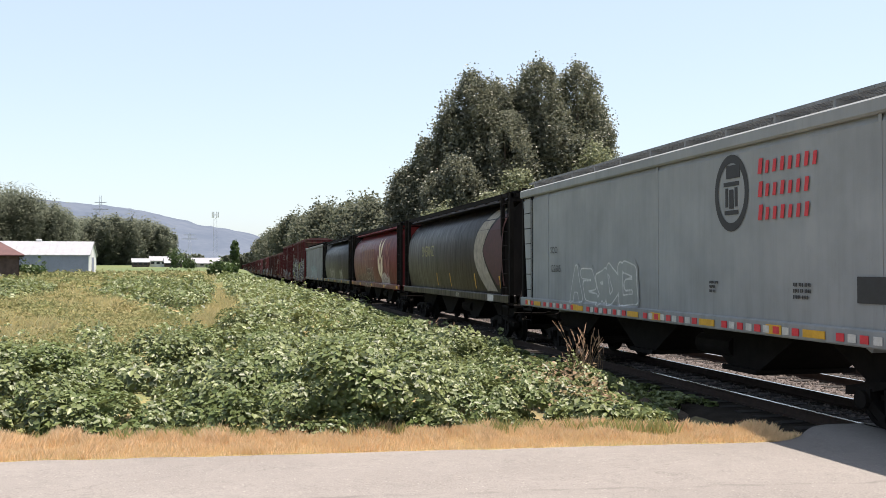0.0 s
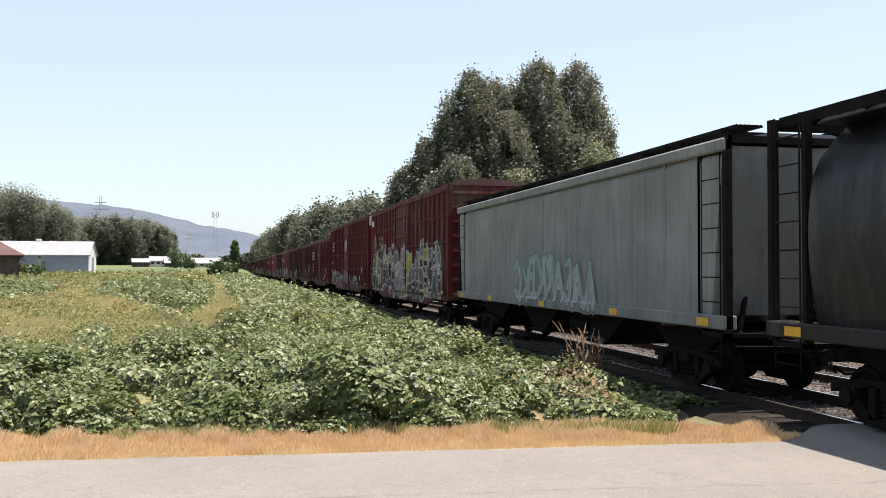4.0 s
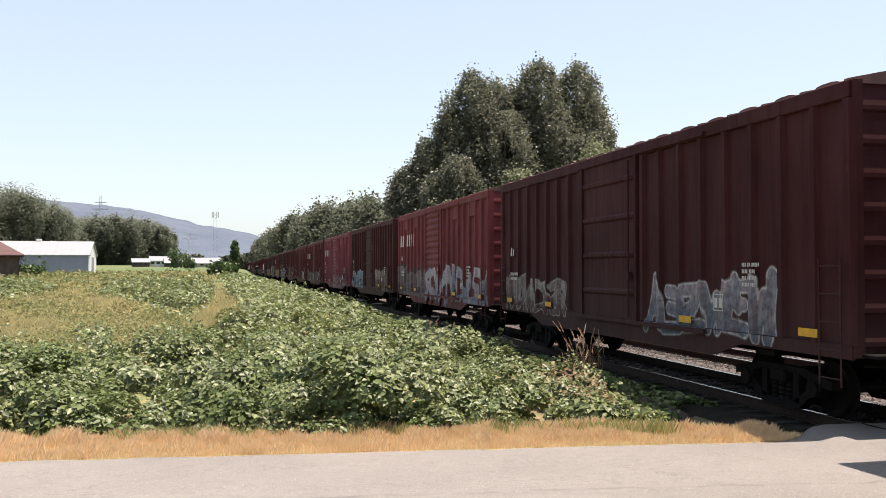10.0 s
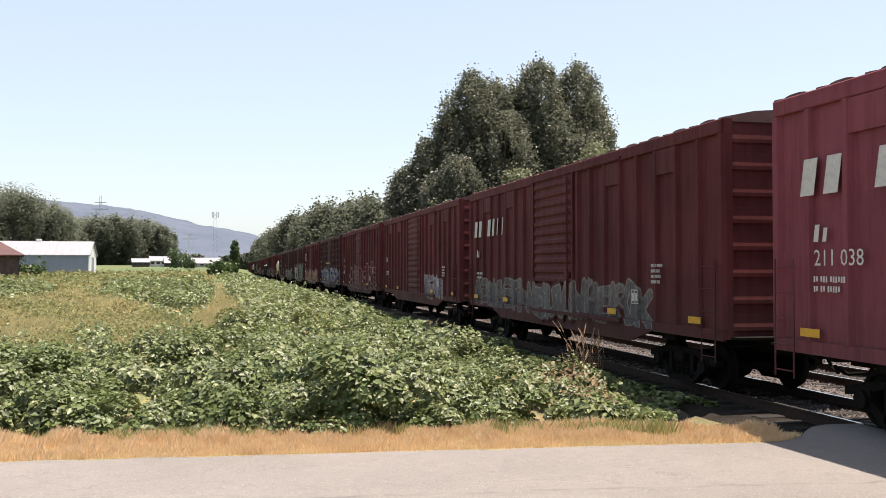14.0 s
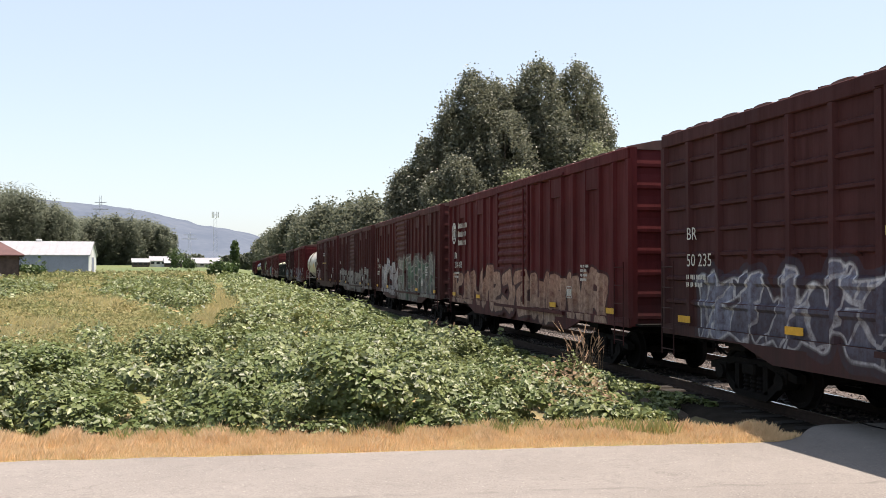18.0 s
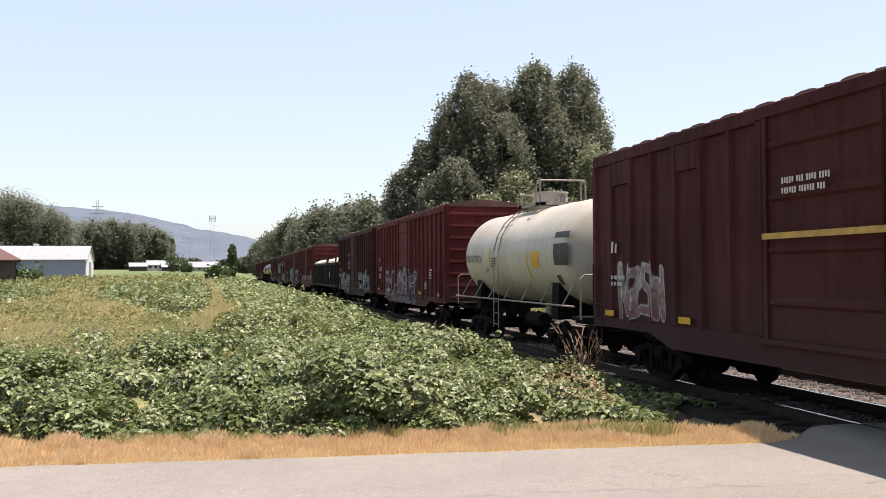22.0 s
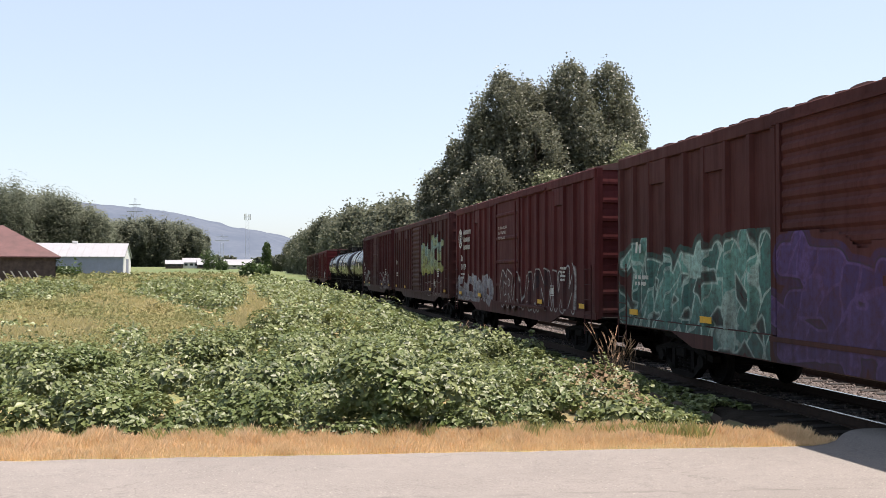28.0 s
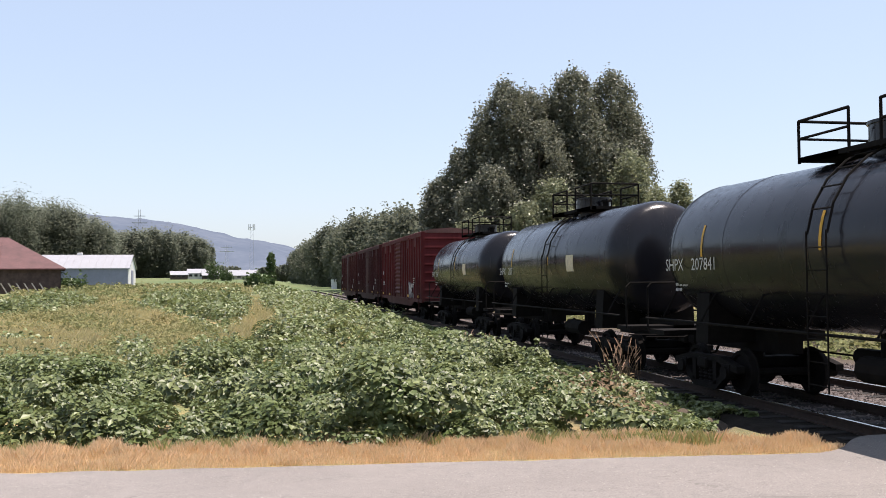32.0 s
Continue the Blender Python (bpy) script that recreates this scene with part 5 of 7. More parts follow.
def grasses():
    rnd = np.random.default_rng(5)
    # verge of dead grass along the road
    n = 120000
    x = rnd.uniform(-5.5, 7.55, n)
    back = rnd.random(n) ** 1.1
    y = np.array([road_edge(min(v, 6.9)) for v in x]) + 0.01 + 1.75 * back
    off = (y > np.array([road_edge(v) for v in x])) & (y - np.array([road_edge(min(v, 6.9)) for v in x]) < np.array([1.75 - 0.8 * soft(5.2, 6.4, v) for v in x]))
    x, y, back = x[off], y[off], back[off]
    n = len(x)
    tuft = 0.75 + 0.7 * field_noise(x, y, 2.6, 1.0)
    me = blades("verge_grass", np.stack([x, y, GZ(x, y)], 1), rnd.uniform(0.05, 0.26, n) * tuft * (0.3 + 0.8 * back ** 0.6), rnd.uniform(0.003, 0.0065, n), 0.42, rnd)
    single("verge_grass", me, STRAW, "short dry straw-coloured grass along the road edge", "grass", kind="stuff")
    # fresh green tufts where the verge meets the brambles
    n = 7500
    x = rnd.uniform(-5, 5.9, n)
    y = np.array([road_edge(v) - 0.7 * soft(4.2, 6.2, v) for v in x]) + rnd.uniform(1.0, 2.1, n)
    keep = field_noise(x, y, 0.9, 7.0) + 0.5 * field_noise(x, y, 3.0, 8.0) > 0.0
    x, y = x[keep], y[keep]
    me = blades("green_tufts", np.stack([x, y, GZ(x, y)], 1), rnd.uniform(0.08, 0.27, len(x)), rnd.uniform(0.003, 0.007, len(x)), 0.4, rnd)
    single("green_tufts", me, FRESH, "fresh green grass tufts at the foot of the brambles", "grass", kind="stuff")
    # meadow: fine golden grass, and leafy weeds in soft patches
    P, H, W, C, N, S = [], [], [], [], [], []
    for y0, y1, dens, w, leaf in ((20, 28, 420, 0.006, 0.035), (28, 45, 230, 0.009, 0.05), (45, 80, 80, 0.018, 0.085), (80, 130, 18, 0.035, 0.17)):
        m = int((y1 - y0) * 38 * dens)
        x, y = rnd.uniform(-32, 6.2, m), rnd.uniform(y0, y1, m)
        keep = (x > -0.24 * y - 1.5) & (x < 0.06 * y + 3)
        x, y = x[keep], y[keep]
        b = np.array([bramble_height(a, c) for a, c in zip(x, y)])
        x, y = x[b < 0.2], y[b < 0.2]
        q = 0.75 * field_noise(x, y, 0.14, 3.0) + 0.45 * field_noise(x, y, 0.5, 4.0) + rnd.normal(0, 0.2, len(x))
        q += 1.0 * np.exp(-((x + 0.4 + 0.012 * (y - 40)) / 1.0) ** 2) * (y > 36)
        for gx, gy, ra, rb in ((-12, 80, 2.6, 12), (-7.3, 37, 1.6, 5), (-6.6, 30.5, 1.2, 2), (-2.7, 34.5, 1.0, 2.2), (-9, 62, 3, 8)):
            q += 0.6 * np.exp(-((x - gx) / ra) ** 2 - ((y - gy) / rb) ** 2)
        g = q > 0.16
        P.append(np.stack([x[g], y[g], GZ(x[g], y[g])], 1))
        H.append(rnd.uniform(0.15, 0.6, g.sum()) * (0.75 + 0.6 * np.clip(field_noise(x[g], y[g], 0.9, 21.0), -0.6, 0.8)))
        W.append(w * rnd.uniform(0.6, 1.5, g.sum()))
        x, y = x[~g], y[~g]
        z = GZ(x, y) + (0.12 + 0.75 * np.clip(0.35 + field_noise(x, y, 0.7, 12.0), 0, 1)) * rnd.random(len(x)) ** 0.6
        C.append(np.stack([x, y, z], 1))
        nn = rnd.normal(0, 0.6, (len(x), 3)) + np.array([0, -0.2, 0.8])
        N.append(nn / np.linalg.norm(nn, axis=1, keepdims=True))
        S.append(leaf * rnd.uniform(0.6, 1.5, len(x)))
    me = blades("meadow_grass", np.concatenate(P), np.concatenate(H), np.concatenate(W), 0.55, rnd)
    single("meadow_grass", me, DRY, "tall dry golden meadow grass", "grass", kind="stuff")
    me = leaf_mesh("meadow_weeds", np.concatenate(C), np.concatenate(N), np.concatenate(S), rnd, 0.2, 2.6)
    single("meadow_weeds", me, WEEDS, "soft yellow-green weeds among dry meadow grass", "weeds", kind="stuff")


STRAW = leaf_mat("straw", ((0.54, 0.345, 0.19), (0.88, 0.635, 0.41), (0.73, 0.51, 0.3)), 0.3, 0.8, 3.0, 0.15)
FRESH = leaf_mat("fresh_grass", ((0.16, 0.19, 0.06), (0.36, 0.37, 0.15), (0.36, 0.3, 0.13)), 0.5, 0.55, 1.0)
grasses()


def seed_grass(x, y, n, h, seed):
    """A tuft of tall brown grass with drooping seed heads."""
    rnd = random.Random(seed)
    t = thing("seed_grass", (x, y, ground_z(x, y)), "tuft of tall brown grass with seed heads", "grass")
    st, hd = Geo(), Geo()
    for i in range(n):
        a, r = rnd.uniform(0, 6.28), rnd.uniform(0, 0.35)
        b = Vector((r * math.cos(a), r * math.sin(a), 0))
        d = Vector((rnd.uniform(-0.3, 0.3), rnd.uniform(-0.3, 0.3), 0))
        k = h * rnd.uniform(0.65, 1.1)
        p = [b + d * (q ** 2) * k + Vector((0, 0, q * k)) for q in (0, 0.4, 0.75, 1.0)]
        st.pipe(p, 0.0032, 3)
        hd.rod(p[3] - (p[3] - p[2]) * 0.5, p[3] + Vector((d.x * 0.2, d.y * 0.2, 0.02)), 0.011, 5, 0.003)
    part("stalks", st, SEED_STALK, t)
    part("seed_heads", hd, SEED_HEAD, t)


SEED_STALK = plain("dry_stalk", (0.2, 0.13, 0.075), 0.8, 0, 0.3, 20)
SEED_HEAD = plain("seed_head", (0.32, 0.2, 0.13), 0.8, 0, 0.3, 20)
for x, y, n, h, k in ((6.6, 16.7, 20, 1.35, 1), (6.95, 17.2, 16, 1.2, 2), (6.3, 16.4, 9, 0.95, 3), (6.7, 27.0, 12, 0.8, 4), (6.5, 29.5, 10, 0.8, 5)):
    seed_grass(x, y, n, h, k)


# ---- trees ----
BARK = plain("grey_bark", (0.13, 0.11, 0.09), 0.95, 0, 0.35, 5, 0.02)
POPLAR = leaf_mat("poplar_leaves", ((0.035, 0.043, 0.027), (0.19, 0.2, 0.15), (0.09, 0.1, 0.065)), 0.3, 0.42, 0.15, 0.42)
ROWLEAF = leaf_mat("row_tree_leaves", ((0.05, 0.06, 0.042), (0.15, 0.16, 0.115), (0.085, 0.096, 0.065)), 0.4, 0.6, 0.1, 0.25)
# far leaves: greyed and paled in their colour to stand in for haze
FARLEAF = leaf_mat("haze_greyed_leaves", ((0.098, 0.112, 0.084), (0.125, 0.138, 0.104), (0.112, 0.126, 0.094)), 0.65, 0.8, 0.05, 0.1)


def crown_points(rnd, h, rx, low, nclump, per, spread, bulge=0.25, loose=1.0):
    """Leaf places: clumps on upswept branches inside an uneven crown."""
    C, N = [], []
    for i in range(nclump):
        q = rnd.random() ** 0.85
        z = h * low + (h * (1 - low) - 2.2 * spread) * q
        prof = max(0.0, 1 - ((q - 0.45) / 0.55) ** 3.6) ** 0.5 if q > 0.45 else 0.7 + 0.3 * q / 0.45
        a = rnd.random() * 2 * math.pi
        r = rx * prof * math.sqrt(rnd.uniform(0.2, 1.0)) * (1 + bulge * math.sin(3 * a + 7 * q) + 0.45 * noise.noise((2.2 * math.cos(a), 2.2 * math.sin(a), 5 * q + h * 3.7)))
        m, tall = int(per * rnd.uniform(0.6, 1.4)), 2.3
        if q > 0.3 and i % 7 == 0:
            # a shoot that stands out of the crown
            r, z, m, tall = r * rnd.uniform(1.08, 1.28), z + rnd.uniform(0.5, 2.2) * spread, m // 2, 2.6
        c = np.array([r * math.cos(a), r * math.sin(a), z])
        up = np.clip(rnd.normal(size=(m, 3)), -1.7, 1.7) * np.array([spread, spread, spread * tall]) * (1.0 if tall < 2 else 0.6)
        C.append(c + up)
        nn = up / spread * 0.5 + loose * rnd.normal(size=(m, 3)) + np.array([0, 0, 0.35])
        N.append(nn / np.linalg.norm(nn, axis=1, keepdims=True))
    return np.concatenate(C), np.concatenate(N)


def tree(name, x, y, h, rx, seed, nclump, per, leaf, label, z=None, mat=None, low=0.08, spread=None, group=""):
    rnd = np.random.default_rng(seed)
    z = ground_z(x, y) if z is None else z
    t = thing(name, (x, y, z - 0.1), label, "tree", group)
    g = Geo()
    r0 = h * 0.016
    g.rod((0, 0, -0.3), (0.1, 0, h * 0.45), r0 * 1.3, 9, r0 * 0.8)
    g.rod((0.1, 0, h * 0.45), (0, 0.1, h * 0.9), r0 * 0.8, 7, r0 * 0.2)
    for i in range(12):
        a, q = i * 2.4, 0.12 + 0.065 * i
        e = rx * 0.75 * (1 - 0.6 * q)
        g.rod((0.05, 0, h * q), (e * math.cos(a), e * math.sin(a), h * q + e * 1.3), r0 * 0.4 * (1.1 - q), 5, r0 * 0.1)
    part("trunk", g, BARK, t)
    C, N = crown_points(rnd, h, rx, low, nclump, per, spread or rx * 0.13)
    part("crown", leaf_mesh("crown", C, N, leaf * rnd.uniform(0.6, 1.4, len(C)), rnd), mat or POPLAR, t)
    return t


# the tall poplars behind the train
POP = "tall dark-green poplar with silvery sunlit leaves beyond the tracks"
for i, (az, y, h, r) in enumerate(((10.9, 97, 13.4, 2.0), (12.2, 96, 16.4, 2.2), (13.7, 95, 19.8, 2.7), (15.0, 94, 23.5, 3.4), (16.4, 96, 23.1, 3.2), (18.0, 96, 22.6, 3.0), (19.1, 94, 25.1, 3.7), (21.5, 94, 25.1, 3.6), (22.3, 96, 22.0, 2.7), (14.1, 91, 14.0, 3.0), (17.0, 92, 19.0, 4.0), (19.9, 92, 20.0, 4.0), (21.6, 92, 18.0, 3.4))):
    tree("poplar_tree", y * math.tan(radians(az)), y, h, r, 100 + i, 1050, 27, 0.2, POP, 0.0, group="poplars beyond the tracks", spread=0.4)
YOUNG = leaf_mat("young_poplar_leaves", ((0.06, 0.075, 0.04), (0.25, 0.27, 0.17), (0.14, 0.16, 0.085)), 0.34, 0.4, 0.3, 0.5)
for i, (az, y, h, r) in enumerate(((16.0, 87, 9.8, 2.2), (17.9, 87, 12.4, 2.6), (20.2, 86, 10.5, 2.6), (22.7, 87, 15.3, 2.5), (24.2, 87, 11.6, 1.7), (25.6, 87, 12.4, 1.4), (13.2, 87, 8.6, 2.0), (27.5, 90, 9.0, 1.8))):
    tree("young_tree", y * math.tan(radians(az)), y, h, r, 140 + i, 330, 26, 0.2, "young pale green poplar before the tall ones", 0.0, YOUNG, spread=0.36)
# the row that follows the railway into the distance
rr = random.Random(3)
for i in range(22):
    y = 112 + i * 22 + rr.uniform(-6, 6)
    x = 20.5 + rr.uniform(-1.2, 2.5)
    h = float(np.interp(y, (110, 147, 200, 272, 453, 600), (11.4, 15.0, 16.8, 18.6, 20.5, 19.0))) * rr.uniform(0.9, 1.04)
    tree("row_tree", x, y, h, h * 0.32, 200 + i, 260, 42, 0.3 + y * 0.0008, "broad green tree in a row along the railway", 0.0, ROWLEAF, 0.02, h * 0.055, group="trees along the railway")


def woods():
    """Far woods as one mass of crowns."""
    rnd = np.random.default_rng(21)
    C, N, S = [], [], []

    def mass(az0, az1, d0, d1, h0, h1, n, base):
        for i in range(n):
            a = math.radians(rnd.uniform(az0, az1))
            d = rnd.uniform(d0, d1)
            q = (math.degrees(a) - az0) / (az1 - az0)
            h = (h0 + (h1 - h0) * q) * rnd.uniform(0.82, 1.05)
            h *= 1.12
            c, m = crown_points(rnd, h, h * 0.3, 0.0, 120, 46, h * 0.055, 0.25, 0.35)
            C.append(c + np.array([d * math.sin(a), d * math.cos(a), base]))
            N.append(m)
            S.append(rnd.uniform(0.6, 1.5, len(c)) * d * 0.0013)
    mass(-24, -11.8, 300, 350, 29, 22.8, 95, 2.5)
    mass(-11.8, -9.4, 310, 350, 22.8, 17.5, 26, 2.5)
    mass(-9.8, -3.7, 400, 460, 20.5, 17.5, 85, 3.0)
    mass(-3.4, 3.0, 560, 700, 8, 9, 30, 3.0)
    me = leaf_mesh("far_woods", np.concatenate(C), np.concatenate(N), np.concatenate(S), rnd)
    single("far_woods", me, FARLEAF, "distant dark green belt of broadleaved woods", "woods", kind="stuff")


woods()


def mountain():
    """A forested ridge on the horizon."""
    prof = [(-40, 165), (-30, 190), (-24, 215), (-14, 196), (-11, 187), (-8, 176), (-6, 167), (-4.5, 156), (-3, 138), (-1.5, 122), (0, 112), (1.3, 99), (2.2, 84), (4, 70), (9, 40), (20, 15)]
    xs, ys = [p[0] for p in prof], [p[1] for p in prof]
    rows = []
    D = 2700
    for k in range(9):
        row = []
        for i in range(220):
            a = -40 + 60 * i / 219
            q = k / 8
            h = float(np.interp(a, xs, ys)) * (math.sin(q * math.pi / 2) ** 0.8)
            h += (6 * noise.noise((a * 1.3, q * 3, 0)) + 3.5 * noise.noise((a * 6, q * 8, 2))) * q
            d = D - 900 * (1 - q)
            row.append((d * math.sin(radians(a)), d * math.cos(radians(a)), h + 1))
        rows.append(row)
    m = Nodes("haze_tinted_forest", 1.0, spec=0.0)
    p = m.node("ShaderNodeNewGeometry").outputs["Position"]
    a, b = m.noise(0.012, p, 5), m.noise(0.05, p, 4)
    # haze of distance is put into the base colour as blue-grey
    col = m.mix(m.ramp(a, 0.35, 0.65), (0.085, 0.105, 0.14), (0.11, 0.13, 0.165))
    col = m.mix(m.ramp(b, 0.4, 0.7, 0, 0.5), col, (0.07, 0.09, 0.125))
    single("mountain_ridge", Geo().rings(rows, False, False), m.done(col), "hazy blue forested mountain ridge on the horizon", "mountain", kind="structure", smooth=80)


mountain()


# ---- buildings and masts in the fields ----
def bearing(az, d):
    return d * math.sin(radians(az)), d * math.cos(radians(az))


METAL_WHITE = plain("white_metal_roof", (0.27, 0.272, 0.29), 0.45, 0, 0.06, 0.6)
METAL_GREY = plain("pale_blue_grey_cladding", (0.22, 0.235, 0.31), 0.6, 0, 0.1, 0.8)
WHITE_WALL = plain("white_cladding", (0.68, 0.68, 0.67), 0.6, 0, 0.06, 0.8)
RED_ROOF = plain("faded_red_metal_roof", (0.085, 0.036, 0.035), 0.65, 0, 0.25, 0.9)
DARK_BOARDS = plain("weathered_and_shaded_boards", (0.075, 0.052, 0.045), 0.9, 0, 0.35, 2.0, 0.01)
GREY_BOARD = plain("bleached_boards", (0.36, 0.33, 0.29), 0.9, 0, 0.3, 3.0)
DARK_GLASS = plain("dark_window", (0.03, 0.035, 0.04), 0.15, 0, 0.2, 1.0)
GALV = plain("galvanised_mast", (0.42, 0.43, 0.44), 0.5, 0.5, 0.15, 2.0)


def barn(name, at, turn, length, width, eave, ridge, wall, roof, gable, label, hip=0.0, ribs=0, over=0.5):
    """A long building: x runs along it, its origin is the near corner of its far end."""
    t = thing(name, at, label, "barn")
    t.rotation_euler = (0, 0, radians(turn))
    part("side_wall", Geo().box(-length, 0, -0.1, 0.1, -1.0, eave), wall, t)
    part("side_wall", Geo().box(-length, 0, width - 0.1, width + 0.1, -1.0, eave), wall, t)
    for x in (-length, 0):
        top = [(0.1, -1.0), (width - 0.1, -1.0), (width - 0.1, eave)] + ([] if hip else [(width / 2, ridge)]) + [(0.1, eave)]
        part("gable_wall", Geo().prism(top, "x", x - 0.08, x + 0.08), gable, t)
    g = Geo()
    o = over
    k = (ridge - eave) / (width / 2)
    for s in (-1, 1):
        e = -o if s < 0 else width + o
        lo = eave - o * k
        pts = [(-length - o, e, lo), (o, e, lo), (o - hip, width / 2, ridge), (-length - o + hip, width / 2, ridge)]
        up = [(x, y, z + 0.12) for x, y, z in pts]
        g.add(pts + up, [(0, 1, 2, 3), (4, 5, 6, 7), (0, 1, 5, 4), (1, 2, 6, 5), (2, 3, 7, 6), (3, 0, 4, 7)])
    if hip:
        for x, h2 in ((o, o - hip), (-length - o, -length - o + hip)):
            g.add([(x, -o, eave - o * k + 0.06), (x, width + o, eave - o * k + 0.06), (h2, width / 2, ridge + 0.06)], [(0, 1, 2)])
    rf = part("roof", g, roof, t)
    for i in range(ribs):
        x = -length - o + hip + (length + 2 * o - 2 * hip) * (i + 0.5) / ribs
        part("roof_seam", Geo().prism([(-o, eave - o * k + 0.12), (width / 2, ridge + 0.12), (width / 2, ridge + 0.17), (-o, eave - o * k + 0.17)], "x", x - 0.03, x + 0.03), roof, rf)
    return t


x, y = bearing(-8.05, 150)
b1 = barn("metal_barn", (x, y, ground_z(x, y)), 2.0, 20, 11, 2.9, 5.0, METAL_GREY, METAL_WHITE, WHITE_WALL, "long pale metal barn with a white roof", ribs=18, over=0.3)
part("roof_vent", Geo().box(-8.2, -7.4, 5.3, 5.7, 5.0, 5.45, 0.05), WHITE_WALL, b1)
part("barn_door", Geo().box(0.09, 0.14, 4.0, 7.0, -0.6, 2.6), METAL_GREY, b1)
for i in range(20):
    part("cladding_rib", Geo().box(-i - 0.55, -i - 0.45, -0.13, -0.1, -1.0, 2.9), METAL_GREY, b1)
x, y = bearing(-11.75, 108)
b2 = barn("old_barn", (x, y, ground_z(x, y)), 12.0, 26, 13, 2.9, 6.2, DARK_BOARDS, RED_ROOF, DARK_BOARDS, "old wooden barn with a faded red metal roof", hip=6.0, ribs=14, over=0.6)
for i in range(40):
    part("board", Geo().box(-i * 0.65 - 0.62, -i * 0.65 - 0.03, -0.13 - 0.01 * (i % 3), -0.1, -1.0, 2.85), DARK_BOARDS, b2)
pl = thing("leaning_boards", (x, y, ground_z(x, y)), "bleached grey boards leaning against the old barn", "lumber")
pl.rotation_euler = (0, 0, radians(12))
for i in range(9):
    q = -1.2 - i * 0.75
    part("board", Geo().prism([(q, -0.4), (q + 0.16, -0.4), (q - 0.75, 1.15), (q - 0.9, 1.15)], "y", -1.0, -0.95), GREY_BOARD, pl)

# farmstead beyond the field
# the two sheds get dark walls in place of tree shadows on them
for az, d, turn, ln, wd, ev, rg, w, r, lab in ((-4.66, 300, 8, 4.8, 7, 1.5, 2.6, DARK_BOARDS, METAL_WHITE, "low farm shed with a white roof"), (-3.63, 305, 4, 5.2, 6, 2.0, 3.3, WHITE_WALL, METAL_WHITE, "white two-storey farmhouse beyond the field"), (-2.79, 300, 6, 5.0, 8, 1.3, 2.9, DARK_BOARDS, METAL_WHITE, "grey farm shed with a white roof"), (-0.74, 290, -12, 8.5, 8, 1.3, 2.9, GREY_BOARD, METAL_WHITE, "grey barn with a white gabled roof")):
    x, y = bearing(az, d)
    b = barn("farm_building", (x, y, ground_z(x, y)), turn, ln, wd, ev, rg, w, r, w, lab, over=0.4)
    for i in range(3):
        part("window", Geo().box(-ln * (i + 0.7) / 3.2 - 0.5, -ln * (i + 0.7) / 3.2 + 0.5, -0.16, -0.1, ev * 0.45, ev * 0.8), DARK_GLASS, b)


def lattice(name, az, d, h, w0, w1, label, heads, category):
    x, y = bearing(az, d)
    t = thing(name, (x, y, ground_z(x, y)), label, category)
    g = Geo()
    n = 12
    for sx in (-1, 1):
        for sy in (-1, 1):
            g.rod((sx * w0, sy * w0, 0), (sx * w1, sy * w1, h), 0.05, 4)
    for i in range(n):
        a, b = w0 + (w1 - w0) * i / n, w0 + (w1 - w0) * (i + 1) / n
        for s in (-1, 1):
            g.rod((-a, s * a, h * i / n), (b, s * b, h * (i + 1) / n), 0.02, 4)
            g.rod((s * a, -a, h * i / n), (s * b, b, h * (i + 1) / n), 0.02, 4)
    part("lattice", g, GALV, t)
    for k in heads:
        part(k[0], Geo().box(*k[1:]), GALV, t)
    return t


tw = lattice("cell_tower", -0.85, 480, 27.5, 1.1, 0.7, "grey lattice telephone mast with antenna panels", [], "mast")
for i in range(6):
    a = i * math.pi / 3
    part("antenna_panel", Geo().box(1.5 * math.cos(a) - 0.22, 1.5 * math.cos(a) + 0.22, 1.5 * math.sin(a) - 0.22, 1.5 * math.sin(a) + 0.22, 24.6, 27.6), WHITE_WALL, tw)
part("antenna_ring", Geo().box(-1.5, 1.5, -0.1, 0.1, 25.9, 26.1).box(-0.1, 0.1, -1.5, 1.5, 25.9, 26.1), GALV, tw)
lattice("power_pylon", -7.4, 420, 30, 1.3, 0.35, "thin grey lattice power pylon", [("cross_arm", -3.2, 3.2, -0.15, 0.15, 24.0, 24.4), ("cross_arm", -2.4, 2.4, -0.15, 0.15, 27.0, 27.3)], "pylon")
lattice("power_pylon", -2.35, 560, 20, 1.3, 0.5, "thin grey lattice power pylon", [("cross_arm", -4.2, 4.2, -0.15, 0.15, 16.0, 16.4), ("cross_arm", -3.2, 3.2, -0.15, 0.15, 18.4, 18.7)], "pylon")

# trackside cabinet
cb = thing("signal_cabinet", (17.6, 242, -0.3), "white metal signal cabinet beside the tracks", "cabinet")
part("cabinet_body", Geo().box(-0.7, 0.7, -0.6, 0.6, 0, 2.8, 0.04), WHITE_WALL, cb)
part("cabinet_roof", Geo().box(-0.8, 0.8, -0.7, 0.7, 2.8, 2.92, 0.03), METAL_GREY, cb)
part("cabinet_door", Geo().box(-0.6, 0.6, -0.64, -0.6, 0.2, 2.3), WHITE_WALL, cb)

